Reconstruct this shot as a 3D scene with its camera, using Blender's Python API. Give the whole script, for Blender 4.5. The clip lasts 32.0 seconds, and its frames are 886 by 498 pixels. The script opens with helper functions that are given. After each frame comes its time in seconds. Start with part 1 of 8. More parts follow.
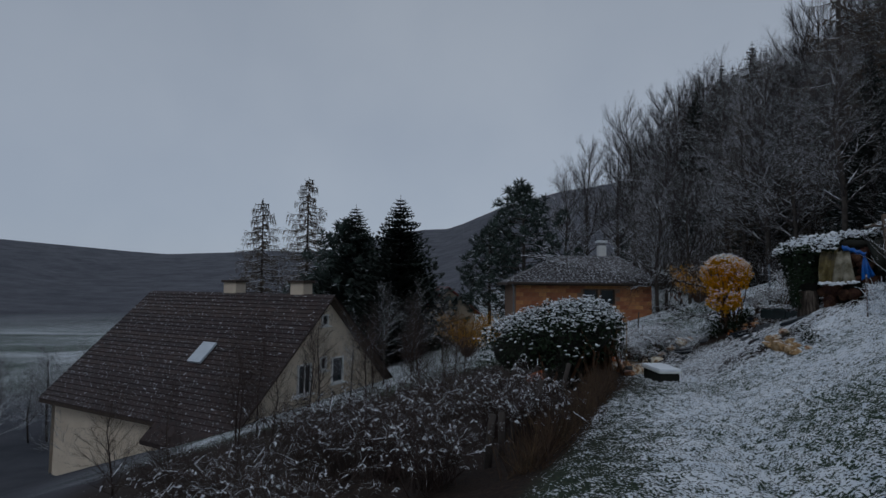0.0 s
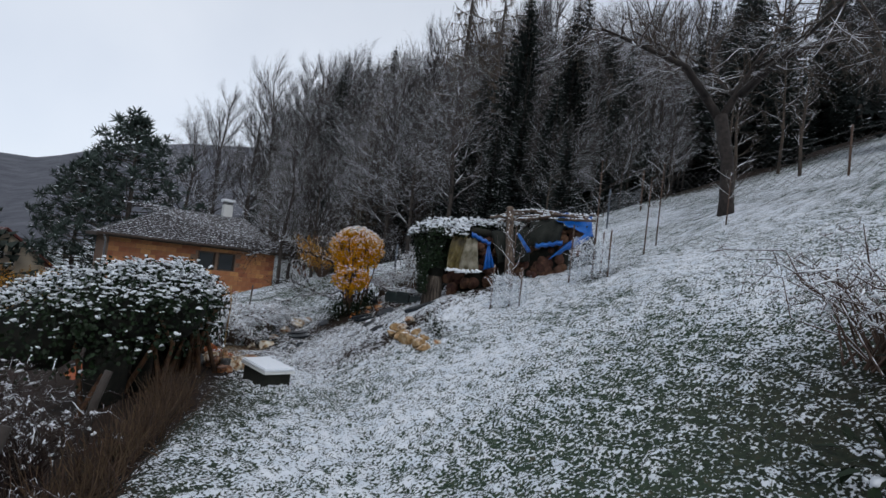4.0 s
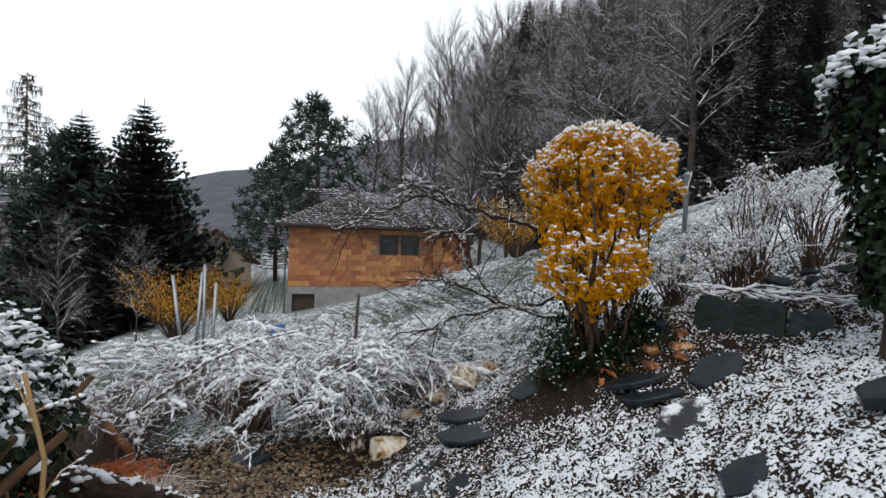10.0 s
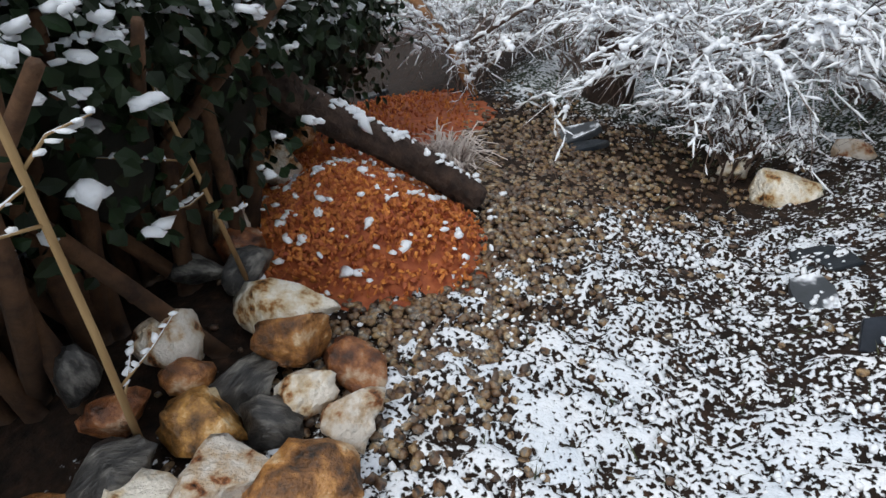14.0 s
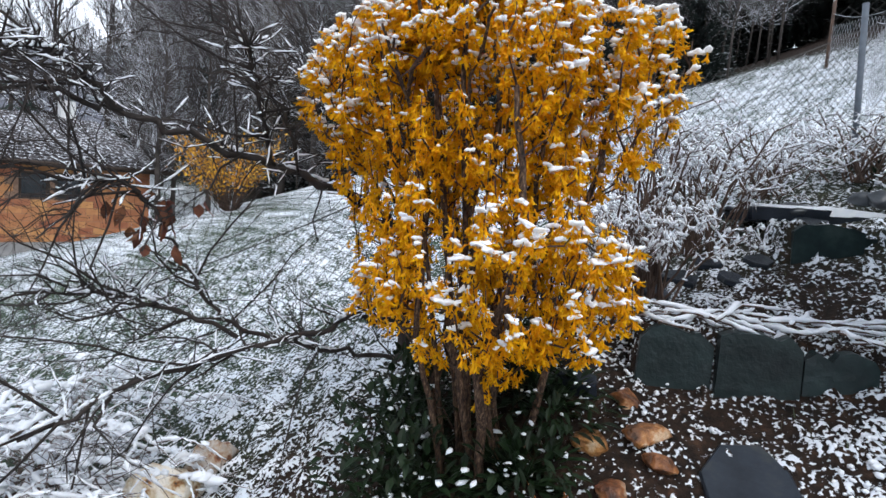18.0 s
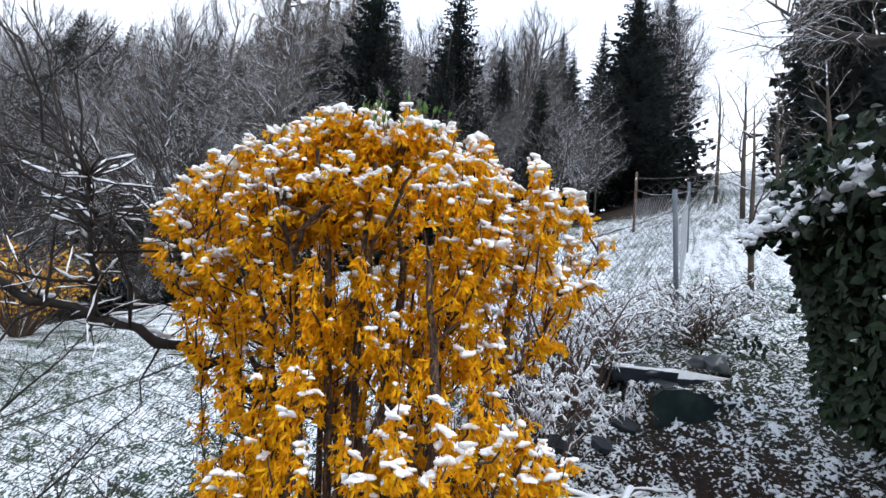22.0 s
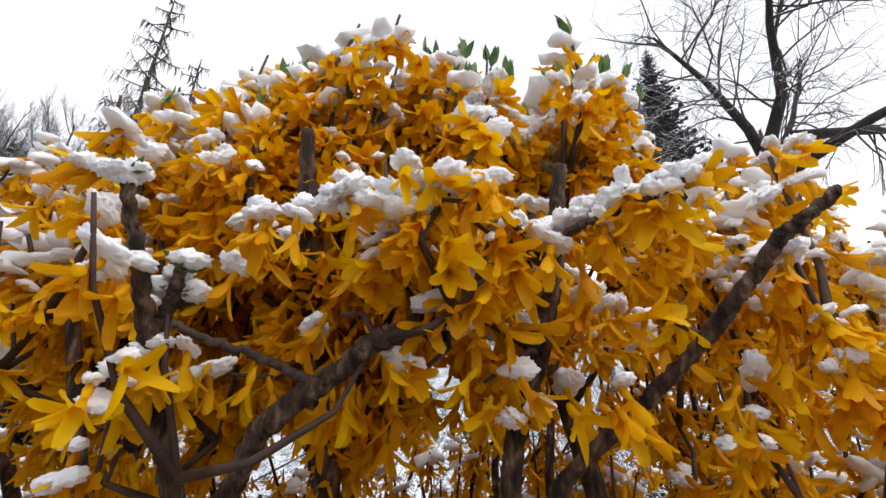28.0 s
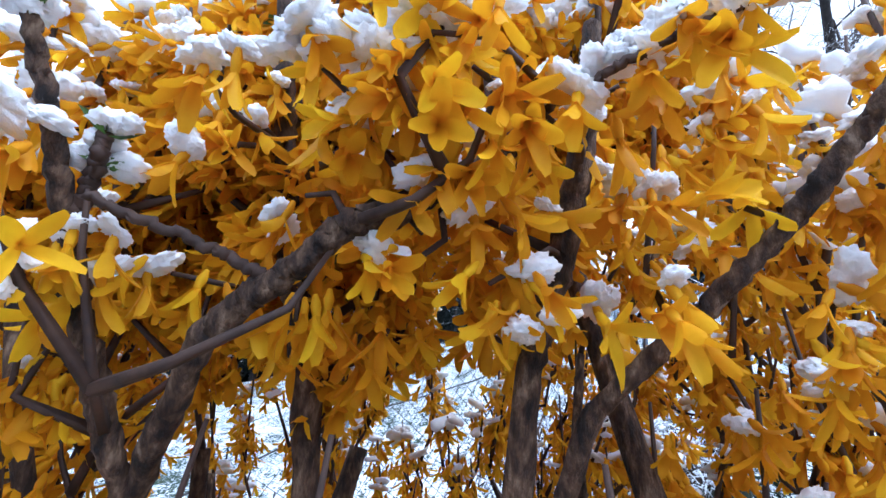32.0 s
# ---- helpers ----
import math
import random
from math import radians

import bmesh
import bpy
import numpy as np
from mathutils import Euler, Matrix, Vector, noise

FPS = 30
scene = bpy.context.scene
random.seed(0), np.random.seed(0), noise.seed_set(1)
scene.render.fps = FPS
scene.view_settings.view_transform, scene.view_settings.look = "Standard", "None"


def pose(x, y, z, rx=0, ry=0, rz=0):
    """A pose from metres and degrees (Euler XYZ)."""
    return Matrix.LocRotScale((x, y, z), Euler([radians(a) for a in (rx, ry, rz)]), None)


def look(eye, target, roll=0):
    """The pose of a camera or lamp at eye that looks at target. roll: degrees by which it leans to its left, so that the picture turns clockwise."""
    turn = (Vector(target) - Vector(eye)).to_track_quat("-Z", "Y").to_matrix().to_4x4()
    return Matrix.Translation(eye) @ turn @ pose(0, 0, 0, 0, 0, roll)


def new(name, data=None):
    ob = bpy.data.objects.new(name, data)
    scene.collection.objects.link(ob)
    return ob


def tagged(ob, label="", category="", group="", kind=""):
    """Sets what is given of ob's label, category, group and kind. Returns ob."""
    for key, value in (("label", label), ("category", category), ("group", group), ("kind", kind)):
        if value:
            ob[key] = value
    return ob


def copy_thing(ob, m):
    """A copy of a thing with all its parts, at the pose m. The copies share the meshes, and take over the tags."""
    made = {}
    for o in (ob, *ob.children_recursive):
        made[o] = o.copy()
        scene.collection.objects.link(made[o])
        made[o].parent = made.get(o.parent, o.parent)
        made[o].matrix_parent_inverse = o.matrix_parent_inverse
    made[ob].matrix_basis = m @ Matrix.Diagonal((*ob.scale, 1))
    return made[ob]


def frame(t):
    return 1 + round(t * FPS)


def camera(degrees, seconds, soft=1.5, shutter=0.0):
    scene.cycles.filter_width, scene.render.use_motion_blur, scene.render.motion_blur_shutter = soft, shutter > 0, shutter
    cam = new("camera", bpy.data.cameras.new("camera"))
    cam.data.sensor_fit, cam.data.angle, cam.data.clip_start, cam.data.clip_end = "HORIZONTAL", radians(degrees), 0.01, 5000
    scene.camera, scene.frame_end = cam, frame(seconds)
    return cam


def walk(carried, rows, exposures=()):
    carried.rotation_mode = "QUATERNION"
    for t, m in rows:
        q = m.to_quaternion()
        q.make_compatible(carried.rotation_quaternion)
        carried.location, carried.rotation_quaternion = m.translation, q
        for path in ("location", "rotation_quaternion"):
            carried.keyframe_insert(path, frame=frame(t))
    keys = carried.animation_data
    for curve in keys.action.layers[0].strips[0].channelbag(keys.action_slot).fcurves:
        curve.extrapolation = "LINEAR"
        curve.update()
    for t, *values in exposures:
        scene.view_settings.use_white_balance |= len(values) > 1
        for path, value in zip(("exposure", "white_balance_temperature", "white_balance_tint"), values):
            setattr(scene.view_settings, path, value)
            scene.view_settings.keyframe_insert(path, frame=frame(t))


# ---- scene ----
cam = camera(79.1, 32.0)
EXPOSURES = [(0, -1.25, 5800, 8), (1, -1.2, 5900, 8), (2.5, -0.85, 6000, 9), (4.5, 0.05, 6300, 10), (6, 0.18, 6500, 10), (9.5, 0.4, 6600, 10), (11, 0.35, 6900, 8), (12.3, 0.42, 6900, 8), (13.5, 0.6, 6700, 8), (15.5, 0.98, 6100, 10), (16.3, 0.98, 6100, 10), (18, 1.02, 6200, 10), (20, 1.1, 6150, 10), (22, 1.1, 6150, 10), (25, 1.1, 6050, 10), (26.5, 1.05, 5900, 10), (28.5, 0.88, 6900, 13), (29.3, 0.88, 6900, 13), (30, 1.15, 5300, 10), (31, 1.45, 5100, 10), (32, 1.6, 5100, 10)]
PATH = [
    (0, (0.511, 0.177, 2.712), (0.445, 2.172, 2.84), 0.5),
    (0.5, (0.542, 0.205, 2.752), (0.772, 2.186, 2.892), 0.6),
    (1, (0.606, 0.308, 2.726), (1.051, 2.252, 2.876), 1.2),
    (1.5, (0.7, 0.473, 2.701), (1.311, 2.372, 2.843), 1.2),
    (2, (0.714, 0.714, 2.586), (1.559, 2.52, 2.734), 4.2),
    (2.5, (0.764, 1.153, 2.488), (1.828, 2.839, 2.654), 4.4),
    (4.5, (1.805, 3.309, 2.751), (2.998, 4.913, 2.831), 6.6),
    (5, (2.099, 3.719, 2.787), (3.297, 5.318, 2.884), 6.2),
    (5.5, (2.429, 4.05, 2.841), (3.523, 5.721, 2.953), 2.9),
    (6, (2.739, 4.431, 2.876), (3.785, 6.119, 3.115), 3.0),
    (6.5, (3.012, 4.913, 2.814), (4.013, 6.619, 3.114), 4.4),
    (7, (3.175, 5.503, 2.641), (4.013, 7.297, 2.93), 4.1),
    (7.5, (3.395, 6.126, 2.587), (4.288, 7.91, 2.737), 3.6),
    (8, (3.604, 6.736, 2.594), (4.527, 8.51, 2.641), 3.5),
    (8.5, (3.77, 7.261, 2.679), (4.783, 8.986, 2.717), 4.5),
    (9, (3.984, 7.739, 2.713), (5.002, 9.459, 2.778), 4.2),
    (9.5, (4.138, 8.238, 2.698), (5.127, 9.973, 2.81), 3.9),
    (10, (4.236, 8.74, 2.597), (4.782, 10.663, 2.539), 1.9),
    (10.5, (4.268, 9.162, 2.495), (4.39, 11.138, 2.214), 1.3),
    (11, (4.281, 9.435, 2.407), (4.09, 11.367, 1.925), 4.3),
    (11.5, (4.356, 9.573, 2.34), (3.868, 11.375, 1.622), 2.1),
    (12, (4.415, 9.654, 2.32), (3.799, 11.345, 1.447), -1.3),
    (12.5, (4.459, 9.73, 2.283), (3.891, 11.324, 1.218), 2.0),
    (13, (4.46, 9.793, 2.264), (3.792, 11.181, 0.987), 2.7),
    (13.5, (4.478, 9.884, 2.284), (3.802, 11.24, 0.979), 1.9),
    (15.5, (4.53, 10.637, 2.327), (4.049, 12.315, 1.351), -0.4),
    (16, (4.622, 10.77, 2.384), (4.467, 12.53, 1.446), 0.3),
    (16.5, (4.764, 10.836, 2.457), (5.116, 12.67, 1.742), 4.2),
    (17, (4.824, 10.848, 2.497), (5.661, 12.585, 1.964), 3.0),
    (17.5, (4.896, 10.862, 2.576), (6.13, 12.388, 2.193), 4.2),
    (18, (4.905, 10.879, 2.644), (6.359, 12.238, 2.451), 4.4),
    (18.5, (4.879, 10.873, 2.697), (6.44, 12.123, 2.662), 4.1),
    (19, (4.849, 10.847, 2.741), (6.42, 12.076, 2.885), 4.0),
    (19.5, (4.877, 10.823, 2.744), (6.429, 12.073, 2.919), 3.8),
    (20, (4.896, 10.808, 2.762), (6.438, 12.068, 2.945), 2.5),
    (20.5, (4.898, 10.797, 2.774), (6.429, 12.062, 3.01), 2.7),
    (21, (4.91, 10.799, 2.776), (6.427, 12.071, 3.057), 3.4),
    (21.5, (4.945, 10.916, 2.773), (6.545, 12.078, 3.072), 5.0),
    (22, (4.992, 11.135, 2.766), (6.733, 12.062, 3.097), 6.5),
    (22.5, (5.088, 11.325, 2.791), (6.847, 12.216, 3.125), 6.6),
    (23, (5.223, 11.492, 2.825), (6.98, 12.333, 3.279), 6.3),
    (23.5, (5.326, 11.621, 2.853), (7.082, 12.447, 3.339), 4.9),
    (24, (5.424, 11.729, 2.865), (7.244, 12.378, 3.379), 5.4),
    (24.5, (5.446, 11.774, 2.877), (7.282, 12.383, 3.385), 5.6),
    (25, (5.429, 11.802, 2.883), (7.274, 12.372, 3.403), 5.3),
    (25.5, (5.419, 11.814, 2.889), (7.274, 12.338, 3.42), 5.0),
    (26, (5.404, 11.807, 2.894), (7.262, 12.299, 3.446), 4.2),
    (26.5, (5.382, 11.795, 2.892), (7.239, 12.253, 3.476), 3.5),
    (28.5, (5.778, 11.889, 2.988), (7.537, 12.321, 3.836), 2.2),
    (29, (5.806, 11.892, 2.989), (7.555, 12.353, 3.84), 2.4),
    (29.5, (5.805, 11.891, 2.989), (7.546, 12.358, 3.856), 2.7),
    (30, (5.81, 11.888, 2.985), (7.553, 12.356, 3.846), 3.1),
    (30.5, (5.813, 11.88, 2.988), (7.557, 12.387, 3.826), 3.4),
    (31, (5.774, 11.865, 2.976), (7.559, 12.418, 3.69), 4.0),
    (31.5, (5.724, 11.856, 2.955), (7.528, 12.399, 3.627), 4.0),
    (32, (5.764, 11.87, 2.951), (7.541, 12.404, 3.696), 3.9),
]
walk(cam, [(t, look(eye, target, roll)) for t, eye, target, roll in PATH], EXPOSURES)

# ---- sky and light ----
world = bpy.data.worlds.new("winter_sky")
scene.world = world
world.use_nodes = True
wn, wl = world.node_tree.nodes, world.node_tree.links
sky = wn.new("ShaderNodeTexSky")
sky.sky_type, sky.sun_disc = "NISHITA", False
sky.sun_elevation, sky.sun_rotation = radians(28), radians(200)
cloud_map = wn.new("ShaderNodeTexCoord")
cloud_noise = wn.new("ShaderNodeTexNoise")
cloud_noise.inputs["Scale"].default_value, cloud_noise.inputs["Detail"].default_value = 1.6, 5
cloud_ramp = wn.new("ShaderNodeValToRGB")
cloud_ramp.color_ramp.elements[0].position, cloud_ramp.color_ramp.elements[0].color = 0.3, (6.2, 6.7, 7.6, 1)
cloud_ramp.color_ramp.elements[1].position, cloud_ramp.color_ramp.elements[1].color = 0.7, (8.2, 8.5, 9.0, 1)
overcast = wn.new("ShaderNodeMix")
overcast.data_type = "RGBA"
overcast.inputs["Factor"].default_value = 0.9
wl.new(cloud_map.outputs["Generated"], cloud_noise.inputs["Vector"])
wl.new(cloud_noise.outputs["Fac"], cloud_ramp.inputs["Fac"])
wl.new(sky.outputs["Color"], overcast.inputs["A"])
wl.new(cloud_ramp.outputs["Color"], overcast.inputs["B"])
cloud_axes = wn.new("ShaderNodeSeparateXYZ")
thin = wn.new("ShaderNodeMapRange")
thin.inputs["From Min"].default_value, thin.inputs["From Max"].default_value = 0.0, 0.9
thin.inputs["To Min"].default_value, thin.inputs["To Max"].default_value = 1.25, 0.8
veil = wn.new("ShaderNodeVectorMath")
veil.operation = "SCALE"
wl.new(cloud_map.outputs["Generated"], cloud_axes.inputs["Vector"])
wl.new(cloud_axes.outputs["Z"], thin.inputs["Value"])
wl.new(overcast.outputs["Result"], veil.inputs[0])
wl.new(thin.outputs["Result"], veil.inputs["Scale"])
wl.new(veil.outputs["Vector"], wn["Background"].inputs["Color"])
wn["Background"].inputs["Strength"].default_value = 0.1
sun = new("sun", bpy.data.lights.new("sun", "SUN"))
sun.data.energy, sun.data.angle, sun.data.color = 0.7, radians(25), (1.0, 0.97, 0.93)
sun.matrix_world = look((0, 0, 30), (10, 20, 0))

# ---- building helpers ----
def vnoise(x, y, scale, seed=0):
    """Smooth value noise in 0..1 over the plan."""
    x, y = np.asarray(x, float) * scale + 37.7 + seed * 13.1, np.asarray(y, float) * scale + 91.3 - seed * 7.7
    i, j = np.floor(x), np.floor(y)
    u, v = x - i, y - j
    u, v = u * u * (3 - 2 * u), v * v * (3 - 2 * v)

    def h(a, b):
        q = np.sin(a * 127.1 + b * 311.7 + seed * 74.7) * 43758.5453
        return q - np.floor(q)

    return (h(i, j) * (1 - u) + h(i + 1, j) * u) * (1 - v) + (h(i, j + 1) * (1 - u) + h(i + 1, j + 1) * u) * v


def fnoise(x, y, scale, seed=0):
    return vnoise(x, y, scale, seed) * 0.55 + vnoise(x, y, scale * 2.1, seed + 5) * 0.28 + vnoise(x, y, scale * 4.3, seed + 9) * 0.17


def unit(v):
    v = np.asarray(v, float)
    return v / (np.linalg.norm(v) + 1e-9)


class Shape:
    """Vertices and faces gathered for one mesh."""

    def __init__(self):
        self.v, self.f, self.n, self.m = [], [], 0, []

    def add(self, verts, faces, slot=0):
        verts = np.asarray(verts, float).reshape(-1, 3)
        self.v.append(verts)
        n = self.n
        self.f.extend([tuple(k + n for k in q) for q in faces])
        self.m.extend([slot] * len(faces))
        self.n += len(verts)

    def tube(self, pts, rads, sides=5, slot=0, caps=True):
        pts = np.asarray(pts, float)
        k = len(pts)
        rads = np.linspace(rads[0], rads[-1], k) if len(rads) != k else np.asarray(rads, float)
        way = np.gradient(pts, axis=0)
        way /= np.linalg.norm(way, axis=1)[:, None] + 1e-9
        ref = np.array([0.31, 0.17, 0.93]) if abs(way[0][2]) < 0.8 else np.array([0.9, 0.3, 0.1])
        a = np.cross(way, ref)
        a /= np.linalg.norm(a, axis=1)[:, None] + 1e-9
        b = np.cross(way, a)
        ang = np.arange(sides) * 2 * np.pi / sides
        ring = pts[:, None] + rads[:, None, None] * (np.cos(ang)[None, :, None] * a[:, None] + np.sin(ang)[None, :, None] * b[:, None])
        faces = [(i * sides + j, i * sides + (j + 1) % sides, (i + 1) * sides + (j + 1) % sides, (i + 1) * sides + j)
                 for i in range(k - 1) for j in range(sides)]
        if caps:
            faces += [tuple(range(sides))[::-1], tuple((k - 1) * sides + j for j in range(sides))]
        self.add(ring.reshape(-1, 3), faces, slot)

    def box(self, x0, y0, z0, x1, y1, z1, slot=0, m=None):
        c = np.array([(x, y, z) for z in (z0, z1) for y in (y0, y1) for x in (x0, x1)], float)
        if m is not None:
            c = c @ np.array(m.to_3x3()).T + np.array(m.translation)
        self.add(c, [(0, 2, 3, 1), (4, 5, 7, 6), (0, 1, 5, 4), (2, 6, 7, 3), (0, 4, 6, 2), (1, 3, 7, 5)], slot)

    def blob(self, centre, size, seed=0, rough=0.25, level=1, slot=0, turn=None):
        """A lumpy closed stone or snow shape."""
        base, faces = BALLS[level]
        rng = np.random.default_rng(seed)
        v = base.copy()
        for _ in range(4):
            d = unit(rng.normal(size=3))
            v *= 1 + rough * (rng.random() - 0.35) * np.clip(v @ d, 0, 1)[:, None] ** 2
        v *= 1 + rough * 0.35 * (rng.random(len(v)) - 0.5)[:, None]
        v = v * np.asarray(size, float)
        if turn is not None:
            v = v @ np.array(Euler(turn).to_matrix()).T
        self.add(v + np.asarray(centre, float), faces, slot)

    def mesh(self, name, mats, smooth=True):
        me = bpy.data.meshes.new(name)
        v = np.concatenate(self.v) if self.v else np.zeros((0, 3))
        me.from_pydata(v.tolist(), [], self.f)
        for m in mats if isinstance(mats, (list, tuple)) else [mats]:
            me.materials.append(m)
        if any(self.m):
            me.polygons.foreach_set("material_index", self.m)
        if smooth:
            me.polygons.foreach_set("use_smooth", [True] * len(me.polygons))
        me.update()
        return me


def ball(level):
    bm = bmesh.new()
    bmesh.ops.create_icosphere(bm, subdivisions=level, radius=1)
    v, f = np.array([q.co[:] for q in bm.verts]), [tuple(q.index for q in p.verts) for p in bm.faces]
    bm.free()
    return v, f


BALLS = {1: ball(1), 2: ball(2), 3: ball(3), 4: ball(4)}


def thing(name, label, category, place=(0, 0, 0), turn=0.0, group="", kind=""):
    """An Empty at the base of a thing."""
    ob = new(name)
    ob.empty_display_size = 0.1
    ob.matrix_basis = pose(*place, 0, 0, turn)
    return tagged(ob, label, category, group, kind)


def part(name, shape, mats, parent=None, label="", smooth=True):
    """One mesh object, under a thing or a part if one is given."""
    ob = new(name, shape.mesh(name, mats, smooth) if isinstance(shape, Shape) else shape)
    if parent is not None:
        ob.parent = parent
    if label:
        ob["label"] = label
    return ob


def solo(name, shape, mats, label, category, group="", kind="", smooth=True):
    return tagged(part(name, shape, mats, None, "", smooth), label, category, group, kind)


# ---- materials ----
def nodes_of(name, rough=0.8):
    m = bpy.data.materials.new(name)
    m.use_nodes = True
    nt = m.node_tree
    b = nt.nodes["Principled BSDF"]
    b.inputs["Roughness"].default_value = rough
    return m, nt, b


def link(nt, a, b):
    nt.links.new(a, b)


def noise_node(nt, scale, detail=3.0, rough=0.55, stretch=None):
    tc = nt.nodes.new("ShaderNodeTexCoord")
    n = nt.nodes.new("ShaderNodeTexNoise")
    n.inputs["Scale"].default_value, n.inputs["Detail"].default_value, n.inputs["Roughness"].default_value = scale, detail, rough
    if stretch:
        mp = nt.nodes.new("ShaderNodeMapping")
        mp.inputs["Scale"].default_value = stretch
        link(nt, tc.outputs["Object"], mp.inputs["Vector"])
        link(nt, mp.outputs["Vector"], n.inputs["Vector"])
    else:
        link(nt, tc.outputs["Object"], n.inputs["Vector"])
    return n


def ramp(nt, src, stops):
    r = nt.nodes.new("ShaderNodeValToRGB")
    while len(r.color_ramp.elements) < len(stops):
        r.color_ramp.elements.new(0.5)
    for e, (p, c) in zip(r.color_ramp.elements, stops):
        e.position, e.color = p, (*c, 1) if len(c) == 3 else c
    link(nt, src, r.inputs["Fac"])
    return r


def mixed(nt, fac, a, b):
    n = nt.nodes.new("ShaderNodeMix")
    n.data_type = "RGBA"
    for s, key in ((fac, "Factor"), (a, "A"), (b, "B")):
        if hasattr(s, "is_linked"):
            link(nt, s, n.inputs[key])
        else:
            n.inputs[key].default_value = s if key == "Factor" else (*s, 1)
    return n.outputs["Result"]


def maths(nt, op, a, b=0.0, c=0.0):
    n = nt.nodes.new("ShaderNodeMath")
    n.operation = op
    for k, s in enumerate((a, b, c)):
        if hasattr(s, "is_linked"):
            link(nt, s, n.inputs[k])
        else:
            n.inputs[k].default_value = s
    return n.outputs[0]


def smooth_step(nt, v, lo, hi):
    n = nt.nodes.new("ShaderNodeMapRange")
    n.interpolation_type = "SMOOTHSTEP"
    n.inputs["From Min"].default_value, n.inputs["From Max"].default_value = lo, hi
    link(nt, v, n.inputs["Value"])
    return n.outputs["Result"]


def bump(nt, b, height, strength=0.3, dist=0.01):
    n = nt.nodes.new("ShaderNodeBump")
    n.inputs["Strength"].default_value, n.inputs["Distance"].default_value = strength, dist
    link(nt, height, n.inputs["Height"])
    link(nt, n.outputs["Normal"], b.inputs["Normal"])


SNOW = (0.84, 0.87, 0.92)


def facing_up(nt):
    g = nt.nodes.new("ShaderNodeNewGeometry")
    s = nt.nodes.new("ShaderNodeSeparateXYZ")
    link(nt, g.outputs["Normal"], s.inputs["Vector"])
    return s.outputs["Z"]


def surface(name, stops, scale=6.0, rough=0.8, snow=None, snow_scale=14.0, bump_scale=40.0, bump_strength=0.3, bump_dist=0.01,
            stretch=None, spread=0.0, metal=0.0, translucent=0.0, island=False, spec=None, deep=0.0):
    """A mottled surface; snow: how far (the normal's z) its upper sides are snowed over."""
    m, nt, b = nodes_of(name, rough)
    n = noise_node(nt, scale, 4, 0.6, stretch)
    col = ramp(nt, n.outputs["Fac"], stops).outputs["Color"]
    if spread or island:
        if island:
            src = nt.nodes.new("ShaderNodeNewGeometry").outputs["Random Per Island"]
        else:
            src = nt.nodes.new("ShaderNodeObjectInfo").outputs["Random"]
        hsv = nt.nodes.new("ShaderNodeHueSaturation")
        link(nt, maths(nt, "MULTIPLY_ADD", src, 2 * (spread or 0.3), 1 - (spread or 0.3)), hsv.inputs["Value"])
        link(nt, maths(nt, "MULTIPLY_ADD", src, 0.03, 0.485), hsv.inputs["Hue"])
        link(nt, col, hsv.inputs["Color"])
        col = hsv.outputs["Color"]
    if snow is not None:
        sn = noise_node(nt, snow_scale, 3)
        mask = smooth_step(nt, maths(nt, "ADD", facing_up(nt), maths(nt, "MULTIPLY_ADD", sn.outputs["Fac"], 1.2, -0.6)), snow - 0.08, snow + 0.08)
        col = mixed(nt, mask, col, SNOW)
    link(nt, col, b.inputs["Base Color"])
    b.inputs["Metallic"].default_value = metal
    if deep:
        b.inputs["Subsurface Weight"].default_value, b.inputs["Subsurface Scale"].default_value = 1.0, deep
        b.inputs["Subsurface Radius"].default_value = (1.0, 1.0, 1.0)
    if spec is not None:
        b.inputs["Specular IOR Level"].default_value = spec
    if bump_strength:
        bump(nt, b, noise_node(nt, bump_scale, 4, 0.65, stretch).outputs["Fac"], bump_strength, bump_dist)
    if translucent:
        t = nt.nodes.new("ShaderNodeBsdfTranslucent")
        link(nt, col, t.inputs["Color"])
        mx = nt.nodes.new("ShaderNodeMixShader")
        mx.inputs["Fac"].default_value = translucent
        link(nt, b.outputs["BSDF"], mx.inputs[1])
        link(nt, t.outputs["BSDF"], mx.inputs[2])
        link(nt, mx.outputs["Shader"], nt.nodes["Material Output"].inputs["Surface"])
    return m


M_SNOW = surface("snow", [(0.3, (0.83, 0.87, 0.92)), (0.7, (0.92, 0.935, 0.955))], 30, 0.75, None, bump_scale=160, bump_strength=0.5, bump_dist=0.004)
M_BARK = surface("bark", [(0.3, (0.03, 0.022, 0.017)), (0.7, (0.1, 0.075, 0.055))], 9, 0.9, 0.62, 8, 30, 0.8, 0.02, (1, 1, 0.3))
M_TWIG = surface("frosted_twig", [(0.3, (0.045, 0.033, 0.026)), (0.7, (0.11, 0.085, 0.065))], 7, 0.85, 0.5, 5, 30, 0.0)
M_TWIG_FAR = surface("grey_twig", [(0.3, (0.035, 0.03, 0.029)), (0.7, (0.12, 0.105, 0.1))], 0.6, 0.9, 0.47, 3, 30, 0.0, spread=0.35)
M_TRUNK_FAR = surface("far_trunk", [(0.3, (0.035, 0.028, 0.024)), (0.7, (0.09, 0.075, 0.065))], 3, 0.9, None, 3, 12, 0.5, 0.03)
M_LARCH = surface("larch_twig", [(0.3, (0.06, 0.045, 0.032)), (0.7, (0.14, 0.11, 0.08))], 0.8, 0.9, 0.75, 3, 12, 0.0)
